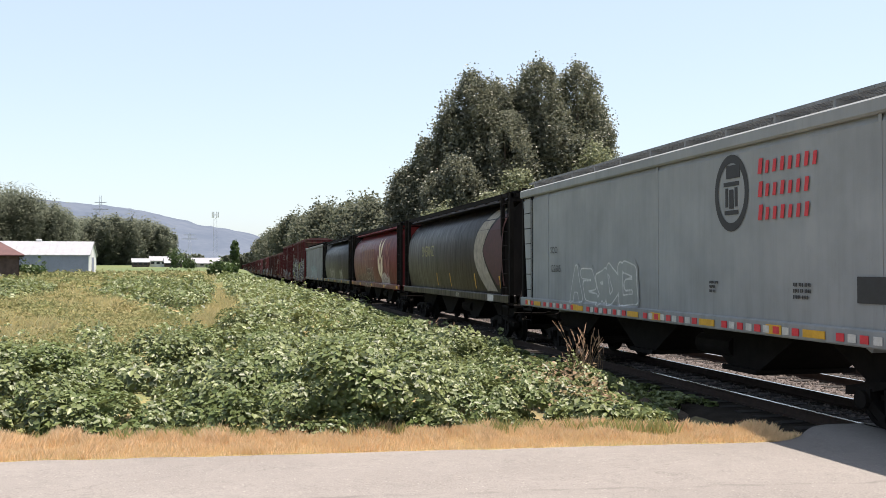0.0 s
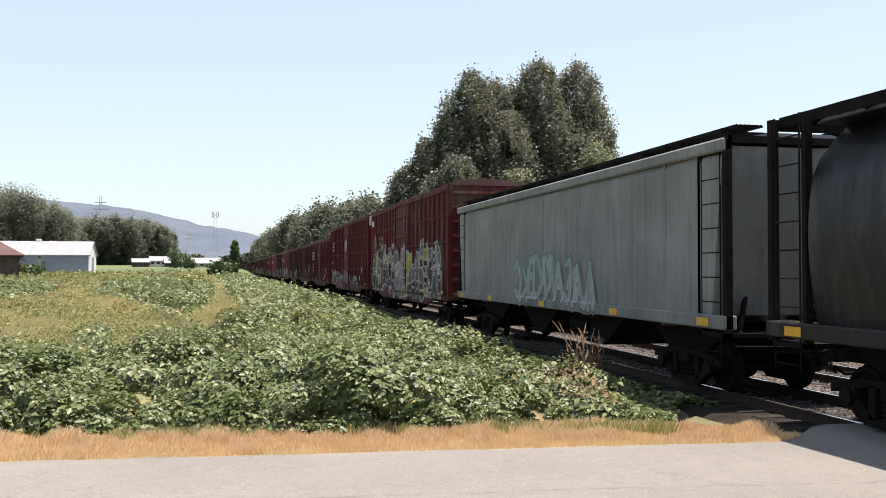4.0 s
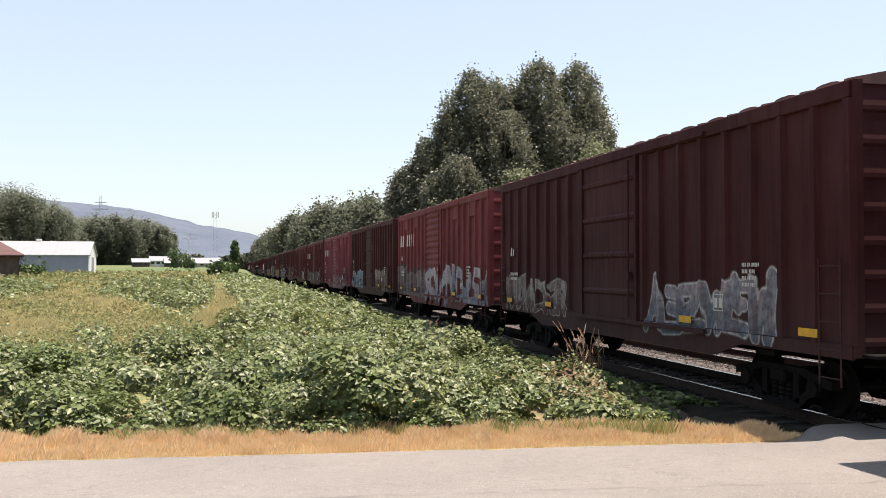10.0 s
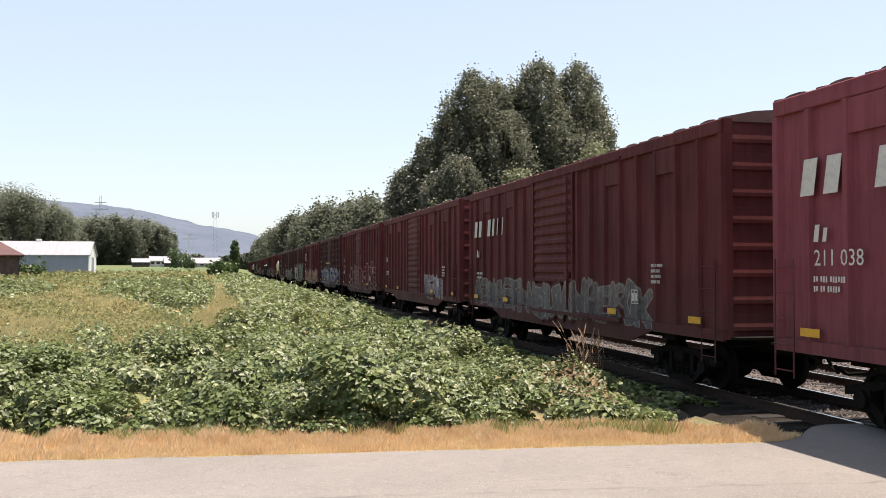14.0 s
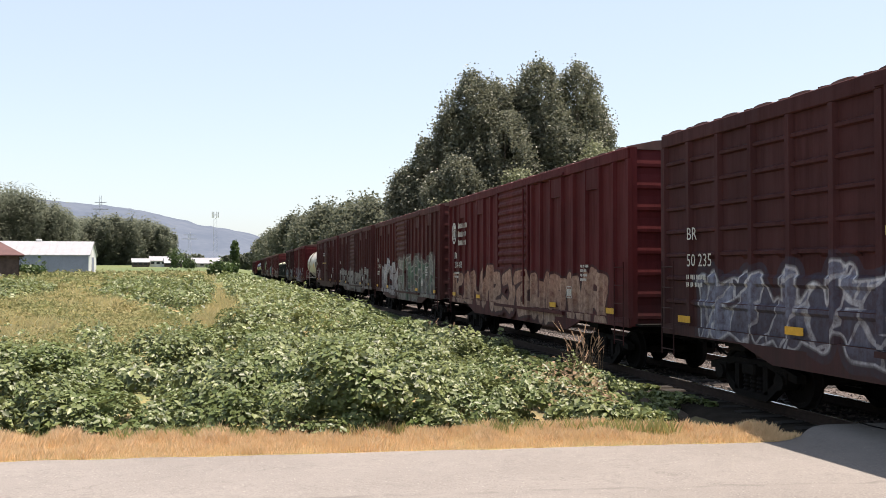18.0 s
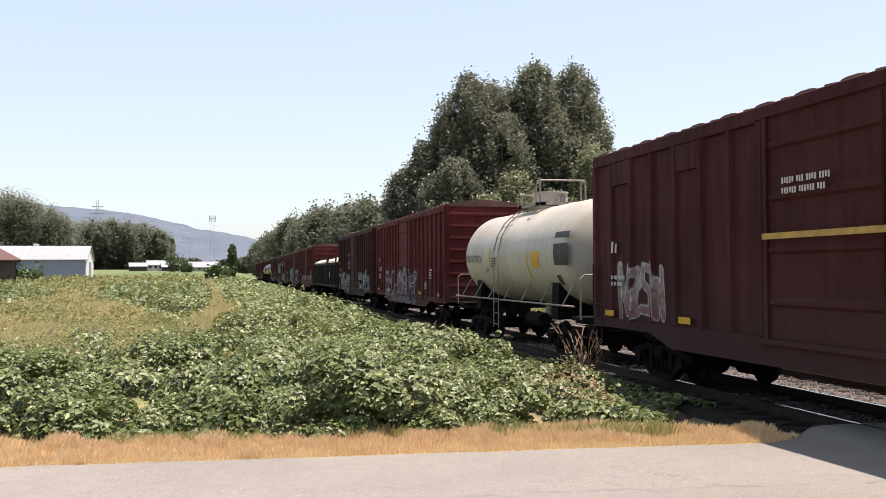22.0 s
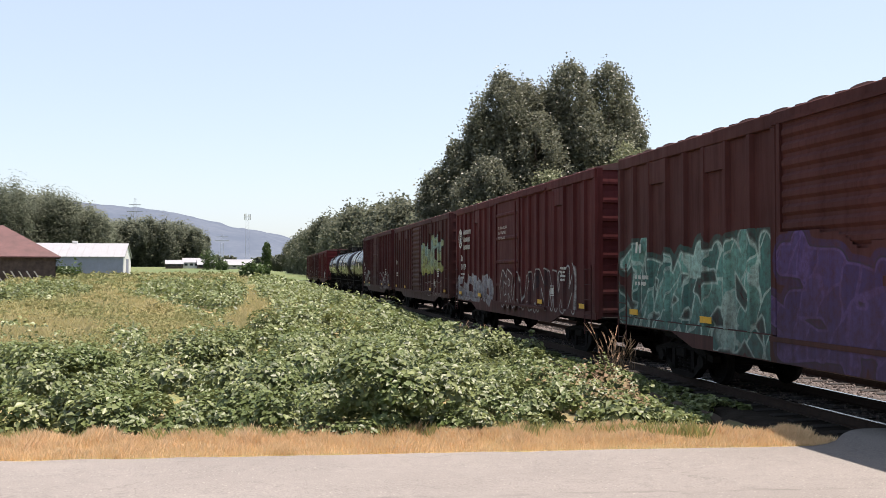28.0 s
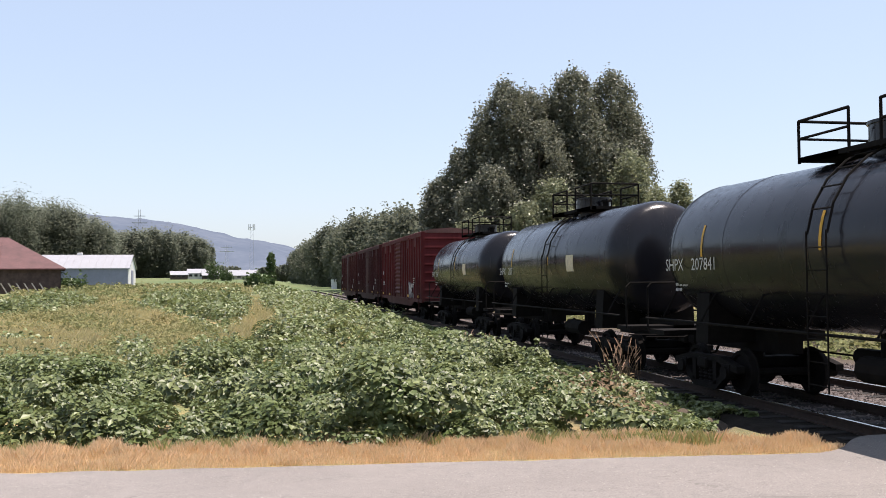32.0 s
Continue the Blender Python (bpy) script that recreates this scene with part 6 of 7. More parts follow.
# single bushes and the slim conifer at the end of the path
GREENBUSH = leaf_mat("bush_leaves", ((0.03, 0.055, 0.018), (0.07, 0.11, 0.035), (0.05, 0.08, 0.025)), 0.25, 0.5)
for az, d, h, r, n in ((-0.6, 118, 2.0, 1.2, 110), (0.0, 128, 1.9, 1.0, 90), (-11.4, 120, 1.4, 2.0, 110), (-12.7, 124, 1.2, 1.8, 90), (-3.1, 270, 6.0, 2.0, 60), (-2.4, 262, 3.0, 1.6, 50)):
    x, y = bearing(az, d)
    tree("bush", x, y, h, r, int(d * 7 + h), n, 24, 0.3, "rounded dark green bush in the meadow", None, GREENBUSH, 0.0, r * 0.25)
x, y = bearing(0.3, 160)
tree("slim_conifer", x, y, 6.2, 0.75, 77, 130, 26, 0.2, "slim dark green conifer at the end of the path", None, GREENBUSH, 0.02, 0.16)

# a few yellow leaves in the thicket
yl = Geo()
for i in range(9):
    a = (1.15 + 0.05 * (i % 4), 15.35 + 0.04 * (i % 3), 0.52 + 0.012 * i)
    yl.add([(a[0] - 0.05, a[1], a[2]), (a[0], a[1] - 0.03, a[2] + 0.01), (a[0] + 0.06, a[1], a[2]), (a[0], a[1] + 0.04, a[2] + 0.015)], [(0, 1, 2, 3)])
single("yellow_leaves", yl, plain("yellow_leaf", (0.62, 0.5, 0.05), 0.6, 0, 0.15, 20), "few bright yellow leaves among the brambles", "leaves", kind="stuff")


# ---- the cars, from the first to the last ----
SILVER, GREY, DARK, WHITE = (0.42, 0.43, 0.45), (0.2, 0.21, 0.23), (0.02, 0.02, 0.025), (0.62, 0.62, 0.62)
BLUE, TEAL, GREEN, YELLOW = (0.14, 0.25, 0.45), (0.12, 0.33, 0.30), (0.1, 0.3, 0.12), (0.5, 0.5, 0.12)
PURPLE, PEACH, REDG = (0.05, 0.032, 0.10), (0.45, 0.27, 0.20), (0.42, 0.05, 0.05)
OXIDE, BROWN, MAROON, PINK = (0.135, 0.0135, 0.017), (0.098, 0.0195, 0.0195), (0.078, 0.0135, 0.016), (0.33, 0.082, 0.107)
CARS = []
ROOF_RED = plain("red_car_roof", (0.11, 0.05, 0.045), 0.75, 0, 0.35, 1.2)


def add(made):
    CARS.append(made[0])
    return made


def stencils(car, half, number, seed=0, x=-1.556, mark=""):
    """Number and small stencilled data towards the far end, data panel at the near end."""
    y = half - 1.0
    if number:
        letter(car, number, y, 2.25, 0.32, WHITE_PAINT, x)
    if mark:
        letter(car, mark, y, 2.72, 0.32, WHITE_PAINT, x, "reporting_mark")
    else:
        blocks(car, y, 2.82, [(2, 0.24)], WHITE_PAINT, x, "reporting_mark")
    bars(car, y, 2.1, [((2, 3, 6), 0.09), ((2, 2, 5), 0.09)], WHITE_PAINT, x)
    y = -half + 2.6
    bars(car, y, 2.3, [((3, 2, 5), 0.07), ((4, 4), 0.07), ((3, 6), 0.07), ((5, 3), 0.07)], WHITE_PAINT, x)
    for a, b, c, d in ((0, 0.5, 0, 0.025), (0, 0.5, 0.42, 0.445), (0, 0.025, 0.025, 0.42), (0.475, 0.5, 0.025, 0.42), (0.24, 0.26, 0.025, 0.42), (0.06, 0.2, 0.08, 0.34), (0.3, 0.44, 0.08, 0.34)):
        a, b, c, d = (0.64 * q for q in (a, b, c, d))
        panel = once(("data_panel", a, b, c, d), lambda: Geo().box(-0.004, 0, -b, -a, c, d))
        part("data_panel", panel, WHITE_PAINT, car).location = (x, y + 0.9, 1.5)


def oval_emblem(car, y, z, r, m1, m2, x=-1.505):
    """A round emblem: ring, disc and plain inner shapes."""
    ring, inner = Geo(), Geo()
    ring.rings([[(x - 0.004, y + a * r * math.sin(i * math.pi / 16), z + 1.22 * a * r * math.cos(i * math.pi / 16)) for i in range(32)] for a in (1.0, 0.78)], True, False)
    for a, b, c, d in ((-0.45, 0.45, 0.2, 0.32), (-0.4, 0.4, -0.62, -0.5), (-0.12, 0.12, -0.45, 0.1), (-0.35, -0.2, -0.4, 0.15), (0.2, 0.35, -0.4, 0.15), (-0.5, 0.3, 0.42, 0.8), (-0.25, 0.25, -1.05, -0.9)):
        inner.box(x - 0.005, x, y + a * r, y + b * r, z + 1.1 * c * r, z + 1.1 * d * r)
    part("emblem_ring", ring, m1, car)
    part("emblem", inner, m2, car)


# grain hoppers
T_WHITE = [(0.9, 4.6, 1.45, 2.35, (0.27, 0.29, 0.28), (0.23, 0.25, 0.24), (0.66, 0.67, 0.66), 0.75)]
P_WHITE = car_paint("pale_grey_hopper_paint", (0.5, 0.53, 0.545), T_WHITE, 0.25, 0.12, 0.06, streaks=0.25)
c0, h0 = c, h = add(hopper(-193.73, 18.0, P_WHITE, "pale grey flat-sided grain hopper car with red lettering", False, deck_mat=plain("galvanised_grating", (0.16, 0.165, 0.17), 0.6, 0.2, 0.2)))
blocks(c, h - 11.9, 3.92, [(8, 0.24), (7, 0.24), (7, 0.24)], RED_PAINT, -1.52)
oval_emblem(c, h - 11.1, 3.45, 0.52, BLACK_PAINT, BLACK_PAINT)
letter(c, "122605", h - 2.4, 2.13, 0.25, BLACK_PAINT, -1.52)
letter(c, "SOO", h - 2.4, 2.6, 0.25, BLACK_PAINT, -1.52, "reporting_mark")
bars(c, h - 10.4, 2.0, [((5, 4), 0.05), ((6,), 0.05), ((3, 3), 0.05)], BLACK_PAINT, -1.52)
bars(c, h - 12.8, 2.0, [((3, 3, 4), 0.06), ((4, 2, 4), 0.06), ((5, 4), 0.06)], BLACK_PAINT, -1.52)
part("data_panel", Geo().box(-1.52, -1.512, h - 14.9, h - 14.2, 1.75, 2.1), BLACK_PAINT, c)
for i in range(22):
    y = h - 0.5 - i * 0.74
    m = YELLOW_PAINT if i % 4 == 1 else (RED_PAINT if i % 2 else WHITE_PAINT)
    for q in range(1 if i % 4 == 1 else 3):
        w = 0.5 if i % 4 == 1 else 0.16
        part("reflector", Geo().box(-1.566, -1.556, y - q * 0.24 - w, y - q * 0.24, 1.23, 1.34), (RED_PAINT, WHITE_PAINT)[(q + i) % 2] if i % 4 != 1 else m, c)

P_DARK = car_paint("dark_brown_hopper_paint", (0.017, 0.0145, 0.0135), (), 0.2, 0.15, 0.3, bare=(0.026, 0.022, 0.019), rough=0.42, spec=0.13)
c, h = add(hopper(-175.97, 17.76, P_DARK, "dark brown barrel-sided grain hopper car with beige emblem", refl=()))
T_RED = [(3.0, 6.4, 1.3, 1.95, (0.03, 0.02, 0.02), (0.05, 0.03, 0.03), (0.3, 0.26, 0.25), 0.5), (-0.4, 2.75, 1.2, 2.3, (0.02, 0.02, 0.02), (0.03, 0.03, 0.03), (0.5, 0.5, 0.48), 0.75), (-5.4, -2.9, 1.3, 1.95, SILVER, GREY, WHITE, 0.4)]
P_RED = car_paint("red_hopper_paint", (0.185, 0.019, 0.022), T_RED, 0.3, 0.15, 0.3, rough=0.42, spec=0.13)
c2, h2 = add(hopper(-157.12, 18.85, P_RED, "faded red barrel-sided grain hopper car with wheat emblem"))
T_GREY = [(1.2, 4.2, 1.4, 2.2, (0.3, 0.31, 0.31), (0.1, 0.1, 0.1), (0.42, 0.42, 0.42), 0.4), (-4.0, -2.2, 1.35, 2.1, (0.3, 0.31, 0.31), (0.1, 0.1, 0.1), (0.42, 0.42, 0.42), 0.35)]
P_GREY = car_paint("grey_black_hopper_paint", (0.018, 0.019, 0.021), T_GREY, 0.3, 0.15, 0.3, bare=(0.04, 0.04, 0.042), rough=0.42, spec=0.13)
c3, h3 = add(hopper(-138.46, 18.66, P_GREY, "dark grey barrel-sided grain hopper car with scrawled paint"))
T_WHITE2 = [(-3.5, 2.5, 1.3, 2.6, (0.16, 0.3, 0.3), (0.4, 0.42, 0.4), (0.1, 0.16, 0.2), 0.7)]
P_WHITE2 = car_paint("white_hopper_paint", (0.36, 0.38, 0.38), T_WHITE2, 0.4, 0.15, 0.2)
c4, h4 = add(hopper(-119.0, 19.4, P_WHITE2, "off-white flat-sided hopper car with teal sprayed paint", False))


def side_x(z, eave=4.38):
    pts = curved_side(1.35, eave, 0.22, 1.3)
    return -float(np.interp(z, [p[1] for p in pts], [p[0] for p in pts]))


FLAT = ([], lambda y, z: np.where(z < 1.42, 1.55, 1.51))
ROUND = ([], lambda y, z: np.where(z < 1.42, 1.552, -np.vectorize(side_x)(np.maximum(z, 1.36))))
spray(c0, h0, T_WHITE, P_WHITE, 21, FLAT, 1.2)
spray(c2, h2, T_RED, P_RED, 22, ROUND, 1.2)
spray(c3, h3, T_GREY, P_GREY, 23, ROUND, 1.2)
spray(c4, h4, T_WHITE2, P_WHITE2, 24, FLAT, 1.2)


def side_patch(car, outline, material, name, steps=8):
    """A painted emblem that follows the barrel side: outline(q) gives (y from, y to, z) for q from 0 to 1."""
    rows = []
    for i in range(steps + 1):
        a, b, z = outline(i / steps)
        rows.append([(side_x(z) - 0.012, a + (b - a) * k / 3, z) for k in range(4)])
    part(name, Geo().rings(rows, False, False), material, car)


side_patch(c, lambda q: (h - 13.7 - 3.4 * abs(q - 0.5) ** 1.3, h - 12.6 - 4.6 * abs(q - 0.5) ** 1.8, 1.5 + 2.6 * q), plain("dull_beige_emblem", (0.24, 0.215, 0.175), 0.75, 0, 0.3, 4), "emblem", 14)
side_patch(c, lambda q: (h - 15.9 - 0.02 * q, h - 13.75 - 3.4 * abs(q - 0.5) ** 1.3, 1.7 + 2.2 * q), plain("maroon_emblem", (0.05, 0.014, 0.015), 0.7, 0, 0.25, 6), "emblem", 14)
# two ears of wheat: four pointed leaves each
for y, m in ((-11.75, BEIGE_PAINT), (-13.9, plain("faded_red_emblem", (0.17, 0.055, 0.045), 0.7, 0, 0.25, 6))):
    for k in (-1, 1):
        side_patch(c2, lambda q: (h2 + y + k * (0.04 + 0.74 * q ** 3.6), h2 + y + k * (0.05 + 0.73 * math.sin(math.pi / 2 * min(1, q / 0.5)) ** 0.9), 1.72 + 1.25 * q), m, "emblem_leaf", 12)
        side_patch(c2, lambda q: (h2 + y + k * (0.05 + 0.6 * q ** 3.4), h2 + y + k * (0.06 + 0.6 * math.sin(math.pi * 0.5 * min(1, q * 1.25)) ** 1.1), 2.62 + 1.25 * q), m, "emblem_leaf", 12)
FADED = plain("faded_lettering", (0.25, 0.15, 0.11), 0.7, 0, 0.3, 4)
for k, ch in enumerate("Canada"):
    letter(c2, ch, 4.05 - (0, 1.0, 1.78, 2.62, 3.42, 4.3)[k], 2.72, 1.42, FADED, side_x(3.1) - 0.025, "lettering")
# a scrawled tag and slim upright reflectors on the dark car
letter(c, "SMERNZ", 4.2, 2.72, 0.62, plain("pale_yellow_scrawl", (0.3, 0.29, 0.16), 0.8, 0, 0.3, 9), side_x(2.95) - 0.02, "scrawl")
letter(c, "OLEY!", -1.9, 1.22, 0.2, WHITE_PAINT, -1.56, "scrawl")
for y in (1.45, -0.75, -4.3, -7.2):
    side_patch(c, lambda q: (y, y + 0.1, 1.55 + 0.5 * q), YELLOW_PAINT, "reflector", 4)
part("data_panel", Geo().box(-1.56, -1.552, -6.75, -6.1, 1.2, 1.4), WHITE_PAINT, c)

# tall boxcars
WORN_WHITE = plain("worn_white_paint", (0.16, 0.13, 0.115), 0.8, 0, 0.35, 5)
G1 = [(-7.9, 9.2, 0.95, 3.2, (0.24, 0.245, 0.25), (0.065, 0.068, 0.08), WHITE, 1.5, (0.42, 0.46, 0.16))]
P_TALL = car_paint("tall_car_paint", OXIDE, G1, 0.2, 0.3, 0.25, bare=(0.085, 0.075, 0.05))
c, h = add(boxcar(-98.45, 20.55, P_TALL, "tall rusty red boxcar covered in silver graffiti", 5.42, 9, "plain", 3.4, grid=3, roof_mat=ROOF_RED))
stencils(c, h, "")
blocks(c, 6.6, 3.95, [(8, 0.2), (7, 0.2), (7, 0.2)], WORN_WHITE, -1.552)
oval_emblem(c, 8.0, 3.6, 0.42, WORN_WHITE, WORN_WHITE, -1.548)
part("card_board", Geo().box(-1.56, -1.53, 8.5, 9.1, 4.6, 4.9), WHITE_PAINT, c)
spray(c, h, G1, P_TALL, 3, box_side(h, 9, 3.4, (2.205, 3.23)))
G2 = [(2.4, 9.6, 0.8, 2.1, (0.36, 0.37, 0.38), (0.16, 0.06, 0.06), (0.45, 0.45, 0.46), 0.55), (-0.5, 0.8, 3.45, 4.25, WHITE, SILVER, OXIDE, 0.3), (-1.2, 1.3, 1.25, 2.2, SILVER, GREY, OXIDE, 0.28), (-5.6, -1.8, 0.85, 1.85, (0.42, 0.43, 0.47), PURPLE, DARK, 0.9)]
P_TALL2 = car_paint("tall_car_paint_two", OXIDE, G2, 0.2, 0.25, 0.15)
c, h = add(boxcar(-76.8, 21.65, P_TALL2, "tall dark red boxcar with a white end band", 5.42, 9, "plain", 3.6, grid=3, end_band=WHITE_PAINT, roof_mat=ROOF_RED))
stencils(c, h, "")
spray(c, h, G2, P_TALL2, 4, box_side(h, 9, 3.6, (2.205, 3.23)))
blocks(c, h - 1.6, 4.3, [(8, 0.18), (7, 0.18), (7, 0.18)], WHITE_PAINT)

SPEC = [
    # far end, pitch, colour, tags, label, door kind, number, other
    (-59.51, 17.29, OXIDE, [(-5.8, -1.8, 1.3, 2.2, OXIDE, (0.14, 0.05, 0.05), (0.35, 0.2, 0.2), 0.7)], "dark red boxcar with white stencils", "corrugated", "21 4554", {"caps": (2, 5), "brand": 1}),
    (-41.26, 18.25, BROWN, [(-2.5, -1.0, 1.4, 2.2, BROWN, BROWN, WHITE, 0.4), (-6.5, -5.2, 2.0, 2.6, BROWN, BROWN, WHITE, 0.4)], "brown boxcar with scrawled white marks", "plain", "", {"caps": (), "posts": 7}),
    (-23.79, 17.47, MAROON, [(2.6, 7.6, 1.02, 2.1, (0.42, 0.4, 0.38), MAROON, (0.5, 0.48, 0.45), 0.6), (-6.2, -1.8, 1.02, 2.15, (0.36, 0.33, 0.36), (0.12, 0.2, 0.26), WHITE, 0.7)], "dark maroon boxcar with worn pale graffiti", "plain", "", {"caps": ()}),
    (-6.42, 17.37, (0.27, 0.055, 0.062), [(1.8, 8.0, 1.02, 2.2, (0.2, 0.19, 0.19), (0.09, 0.09, 0.1), (0.3, 0.26, 0.25), 0.9, True), (-8.0, 1.5, 0.9, 2.4, (0.5, 0.52, 0.54), (0.2, 0.33, 0.45), (0.05, 0.05, 0.06), 1.2)], "faded red boxcar with silver-blue graffiti", "corrugated", "", {"brand": 2}),
    (11.15, 17.57, (0.078, 0.0175, 0.017), [(2.6, 7.8, 1.02, 2.25, (0.3, 0.42, 0.5), BLUE, (0.55, 0.6, 0.62), 0.8), (-6.0, -1.8, 1.02, 2.3, (0.34, 0.31, 0.27), (0.07, 0.03, 0.026), (0.4, 0.37, 0.33), 0.7)], "dark brown boxcar with blue and grey graffiti", "plain", "22", {"caps": ()}),
    (29.14, 17.99, PINK, [(-6.2, 1.0, 0.75, 1.7, (0.16, 0.15, 0.15), (0.3, 0.29, 0.28), (0.5, 0.48, 0.46), 0.5)], "faded pinkish red boxcar with white lettering", "corrugated", "211 038", {"brand": 2}),
    (47.11, 17.97, (0.16, 0.03, 0.032), [(-5.5, 7.5, 1.02, 2.0, (0.2, 0.22, 0.2), (0.1, 0.14, 0.16), (0.36, 0.36, 0.33), 0.7)], "dull red boxcar with faint lettering and graffiti", "corrugated", "", {"brand": 2}),
    (65.0, 17.89, (0.16, 0.03, 0.032), [(-5.5, -2.0, 1.02, 2.0, (0.4, 0.4, 0.42), (0.28, 0.28, 0.36), WHITE, 0.6)], "dull red boxcar with white graffiti", "corrugated", "", {}),
    (83.36, 18.36, (0.14, 0.024, 0.026), [(-7.0, 4.4, 0.95, 2.6, (0.14, 0.038, 0.036), (0.16, 0.05, 0.05), (0.45, 0.36, 0.36), 0.9)], "dark red boxcar with outlined graffiti", "plain", "61 695", {"mark": "HS", "caps": (), "posts": 7}),
    (100.16, 16.8, (0.088, 0.024, 0.026), [(-7.6, 6.4, 1.02, 2.2, (0.2, 0.22, 0.3), (0.06, 0.06, 0.09), (0.55, 0.56, 0.6), 1.3, True)], "purplish brown boxcar with closely ribbed sides", "plain", "50 235", {"mark": "BR", "grid": 7, "posts": 6}),
    (117.52, 17.36, OXIDE, [(-6.8, 7.4, 0.8, 2.3, PEACH, (0.5, 0.36, 0.28), (0.05, 0.03, 0.03), 1.3)], "dark red boxcar with peach-coloured graffiti", "corrugated", "214 458", {"brand": 1}),
    (135.31, 17.79, BROWN, [(0.5, 6.0, 0.75, 2.65, (0.5, 0.51, 0.53), (0.42, 0.43, 0.46), DARK, 1.1, False, (0, 1, 2, 3)), (-7.0, 0.4, 0.8, 2.6, (0.09, 0.16, 0.12), (0.2, 0.2, 0.19), (0.36, 0.36, 0.33), 1.2, True)], "brown boxcar with big silver graffiti letters", "corrugated", "215 411", {}),
    (152.95, 17.64, (0.092, 0.024, 0.024), [(-8.0, 8.0, 0.8, 2.3, (0.36, 0.36, 0.34), (0.24, 0.25, 0.24), (0.06, 0.06, 0.06), 1.25)], "brown boxcar with grey graffiti along its lower half", "corrugated", "", {}),
    (170.93, 17.98, (0.088, 0.016, 0.018), [(5.0, 7.0, 1.2, 2.5, (0.45, 0.45, 0.45), (0.3, 0.1, 0.1), WHITE, 0.5)], "dark red boxcar with a yellow door stripe", "plain", "", {"caps": (2, 5), "posts": 7}),
    (201.56, 17.66, OXIDE, [(-2.2, 5.4, 0.82, 2.2, (0.1, 0.02, 0.024), (0.12, 0.1, 0.16), (0.45, 0.5, 0.56), 1.1, True)], "red boxcar with white outlined graffiti", "plain", "61 075", {"mark": "HS", "caps": (), "posts": 8}),
    (219.24, 17.68, (0.06, 0.011, 0.013), [(1.7, 6.4, 0.8, 2.3, (0.36, 0.41, 0.45), (0.12, 0.18, 0.24), (0.04, 0.045, 0.05), 1.15), (-6.6, -1.8, 1.1, 2.2, (0.3, 0.34, 0.38), (0.14, 0.2, 0.26), (0.5, 0.5, 0.5), 1.0)], "dark maroon boxcar with blue-grey graffiti", "plain", "62 331", {"mark": "HS", "caps": ()}),
    (255.32, 17.36, (0.12, 0.018, 0.021), [(-7.0, 7.0, 1.02, 2.0, (0.3, 0.3, 0.28), (0.12, 0.03, 0.03), (0.4, 0.4, 0.38), 0.6)], "dark red boxcar with streaked graffiti", "corrugated", "", {"caps": ()}),
    (273.05, 17.73, (0.115, 0.032, 0.03), [(1.9, 8.0, 0.75, 2.6, (0.14, 0.32, 0.28), (0.05, 0.14, 0.13), (0.42, 0.55, 0.5), 1.3, (0.3, 0.46, 0.42)), (-1.45, 1.5, 0.8, 2.5, PURPLE, (0.07, 0.045, 0.13), (0.1, 0.06, 0.17), 1.2, True), (-6.8, -1.6, 0.75, 2.5, REDG, PURPLE, (0.6, 0.5, 0.46), 1.4, (0.5, 0.36, 0.28))], "brown boxcar with teal, purple and red graffiti", "corrugated", "", {}),
    (290.82, 17.77, (0.12, 0.018, 0.02), [(2.2, 8.0, 1.02, 2.1, (0.36, 0.38, 0.42), (0.3, 0.32, 0.36), (0.45, 0.46, 0.48), 0.8), (-6.5, 0.8, 1.02, 2.3, DARK, (0.1, 0.03, 0.03), (0.55, 0.55, 0.55), 0.8)], "dark red boxcar with grey and black graffiti", "plain", "20 129", {"brand": 1, "caps": (3,)}),
    (308.95, 18.13, (0.085, 0.022, 0.022), [(-6.6, -1.5, 2.0, 3.9, (0.26, 0.4, 0.36), (0.36, 0.38, 0.1), (0.02, 0.02, 0.02), 1.0, False, (6, 7, 3, 4)), (-6.4, -2.2, 1.02, 1.7, (0.085, 0.03, 0.028), (0.06, 0.03, 0.03), (0.4, 0.36, 0.34), 0.8)], "dark brown boxcar with green and yellow graffiti", "corrugated", "", {}),
    (326.45, 17.5, MAROON, [(3.4, 7.0, 1.02, 2.2, (0.4, 0.4, 0.4), (0.1, 0.2, 0.1), (0.36, 0.36, 0.36), 0.7), (-6.6, -2.2, 1.02, 2.1, MAROON, (0.3, 0.29, 0.3), (0.42, 0.42, 0.42), 0.6)], "dark maroon boxcar with pale graffiti", "plain", "61 507", {"caps": (), "eave": 4.78}),
    (385.0, 18.1, OXIDE, [(-5.5, -3.5, 1.2, 2.1, WHITE, GREY, GREY, 0.6)], "dull red boxcar near the end of the train", "corrugated", "", {}),
    (402.4, 17.4, MAROON, [], "dark maroon boxcar near the end of the train", "plain", "", {}),
    (419.71, 17.3, BROWN, [], "brown boxcar, the last of the train", "corrugated", "", {}),
]


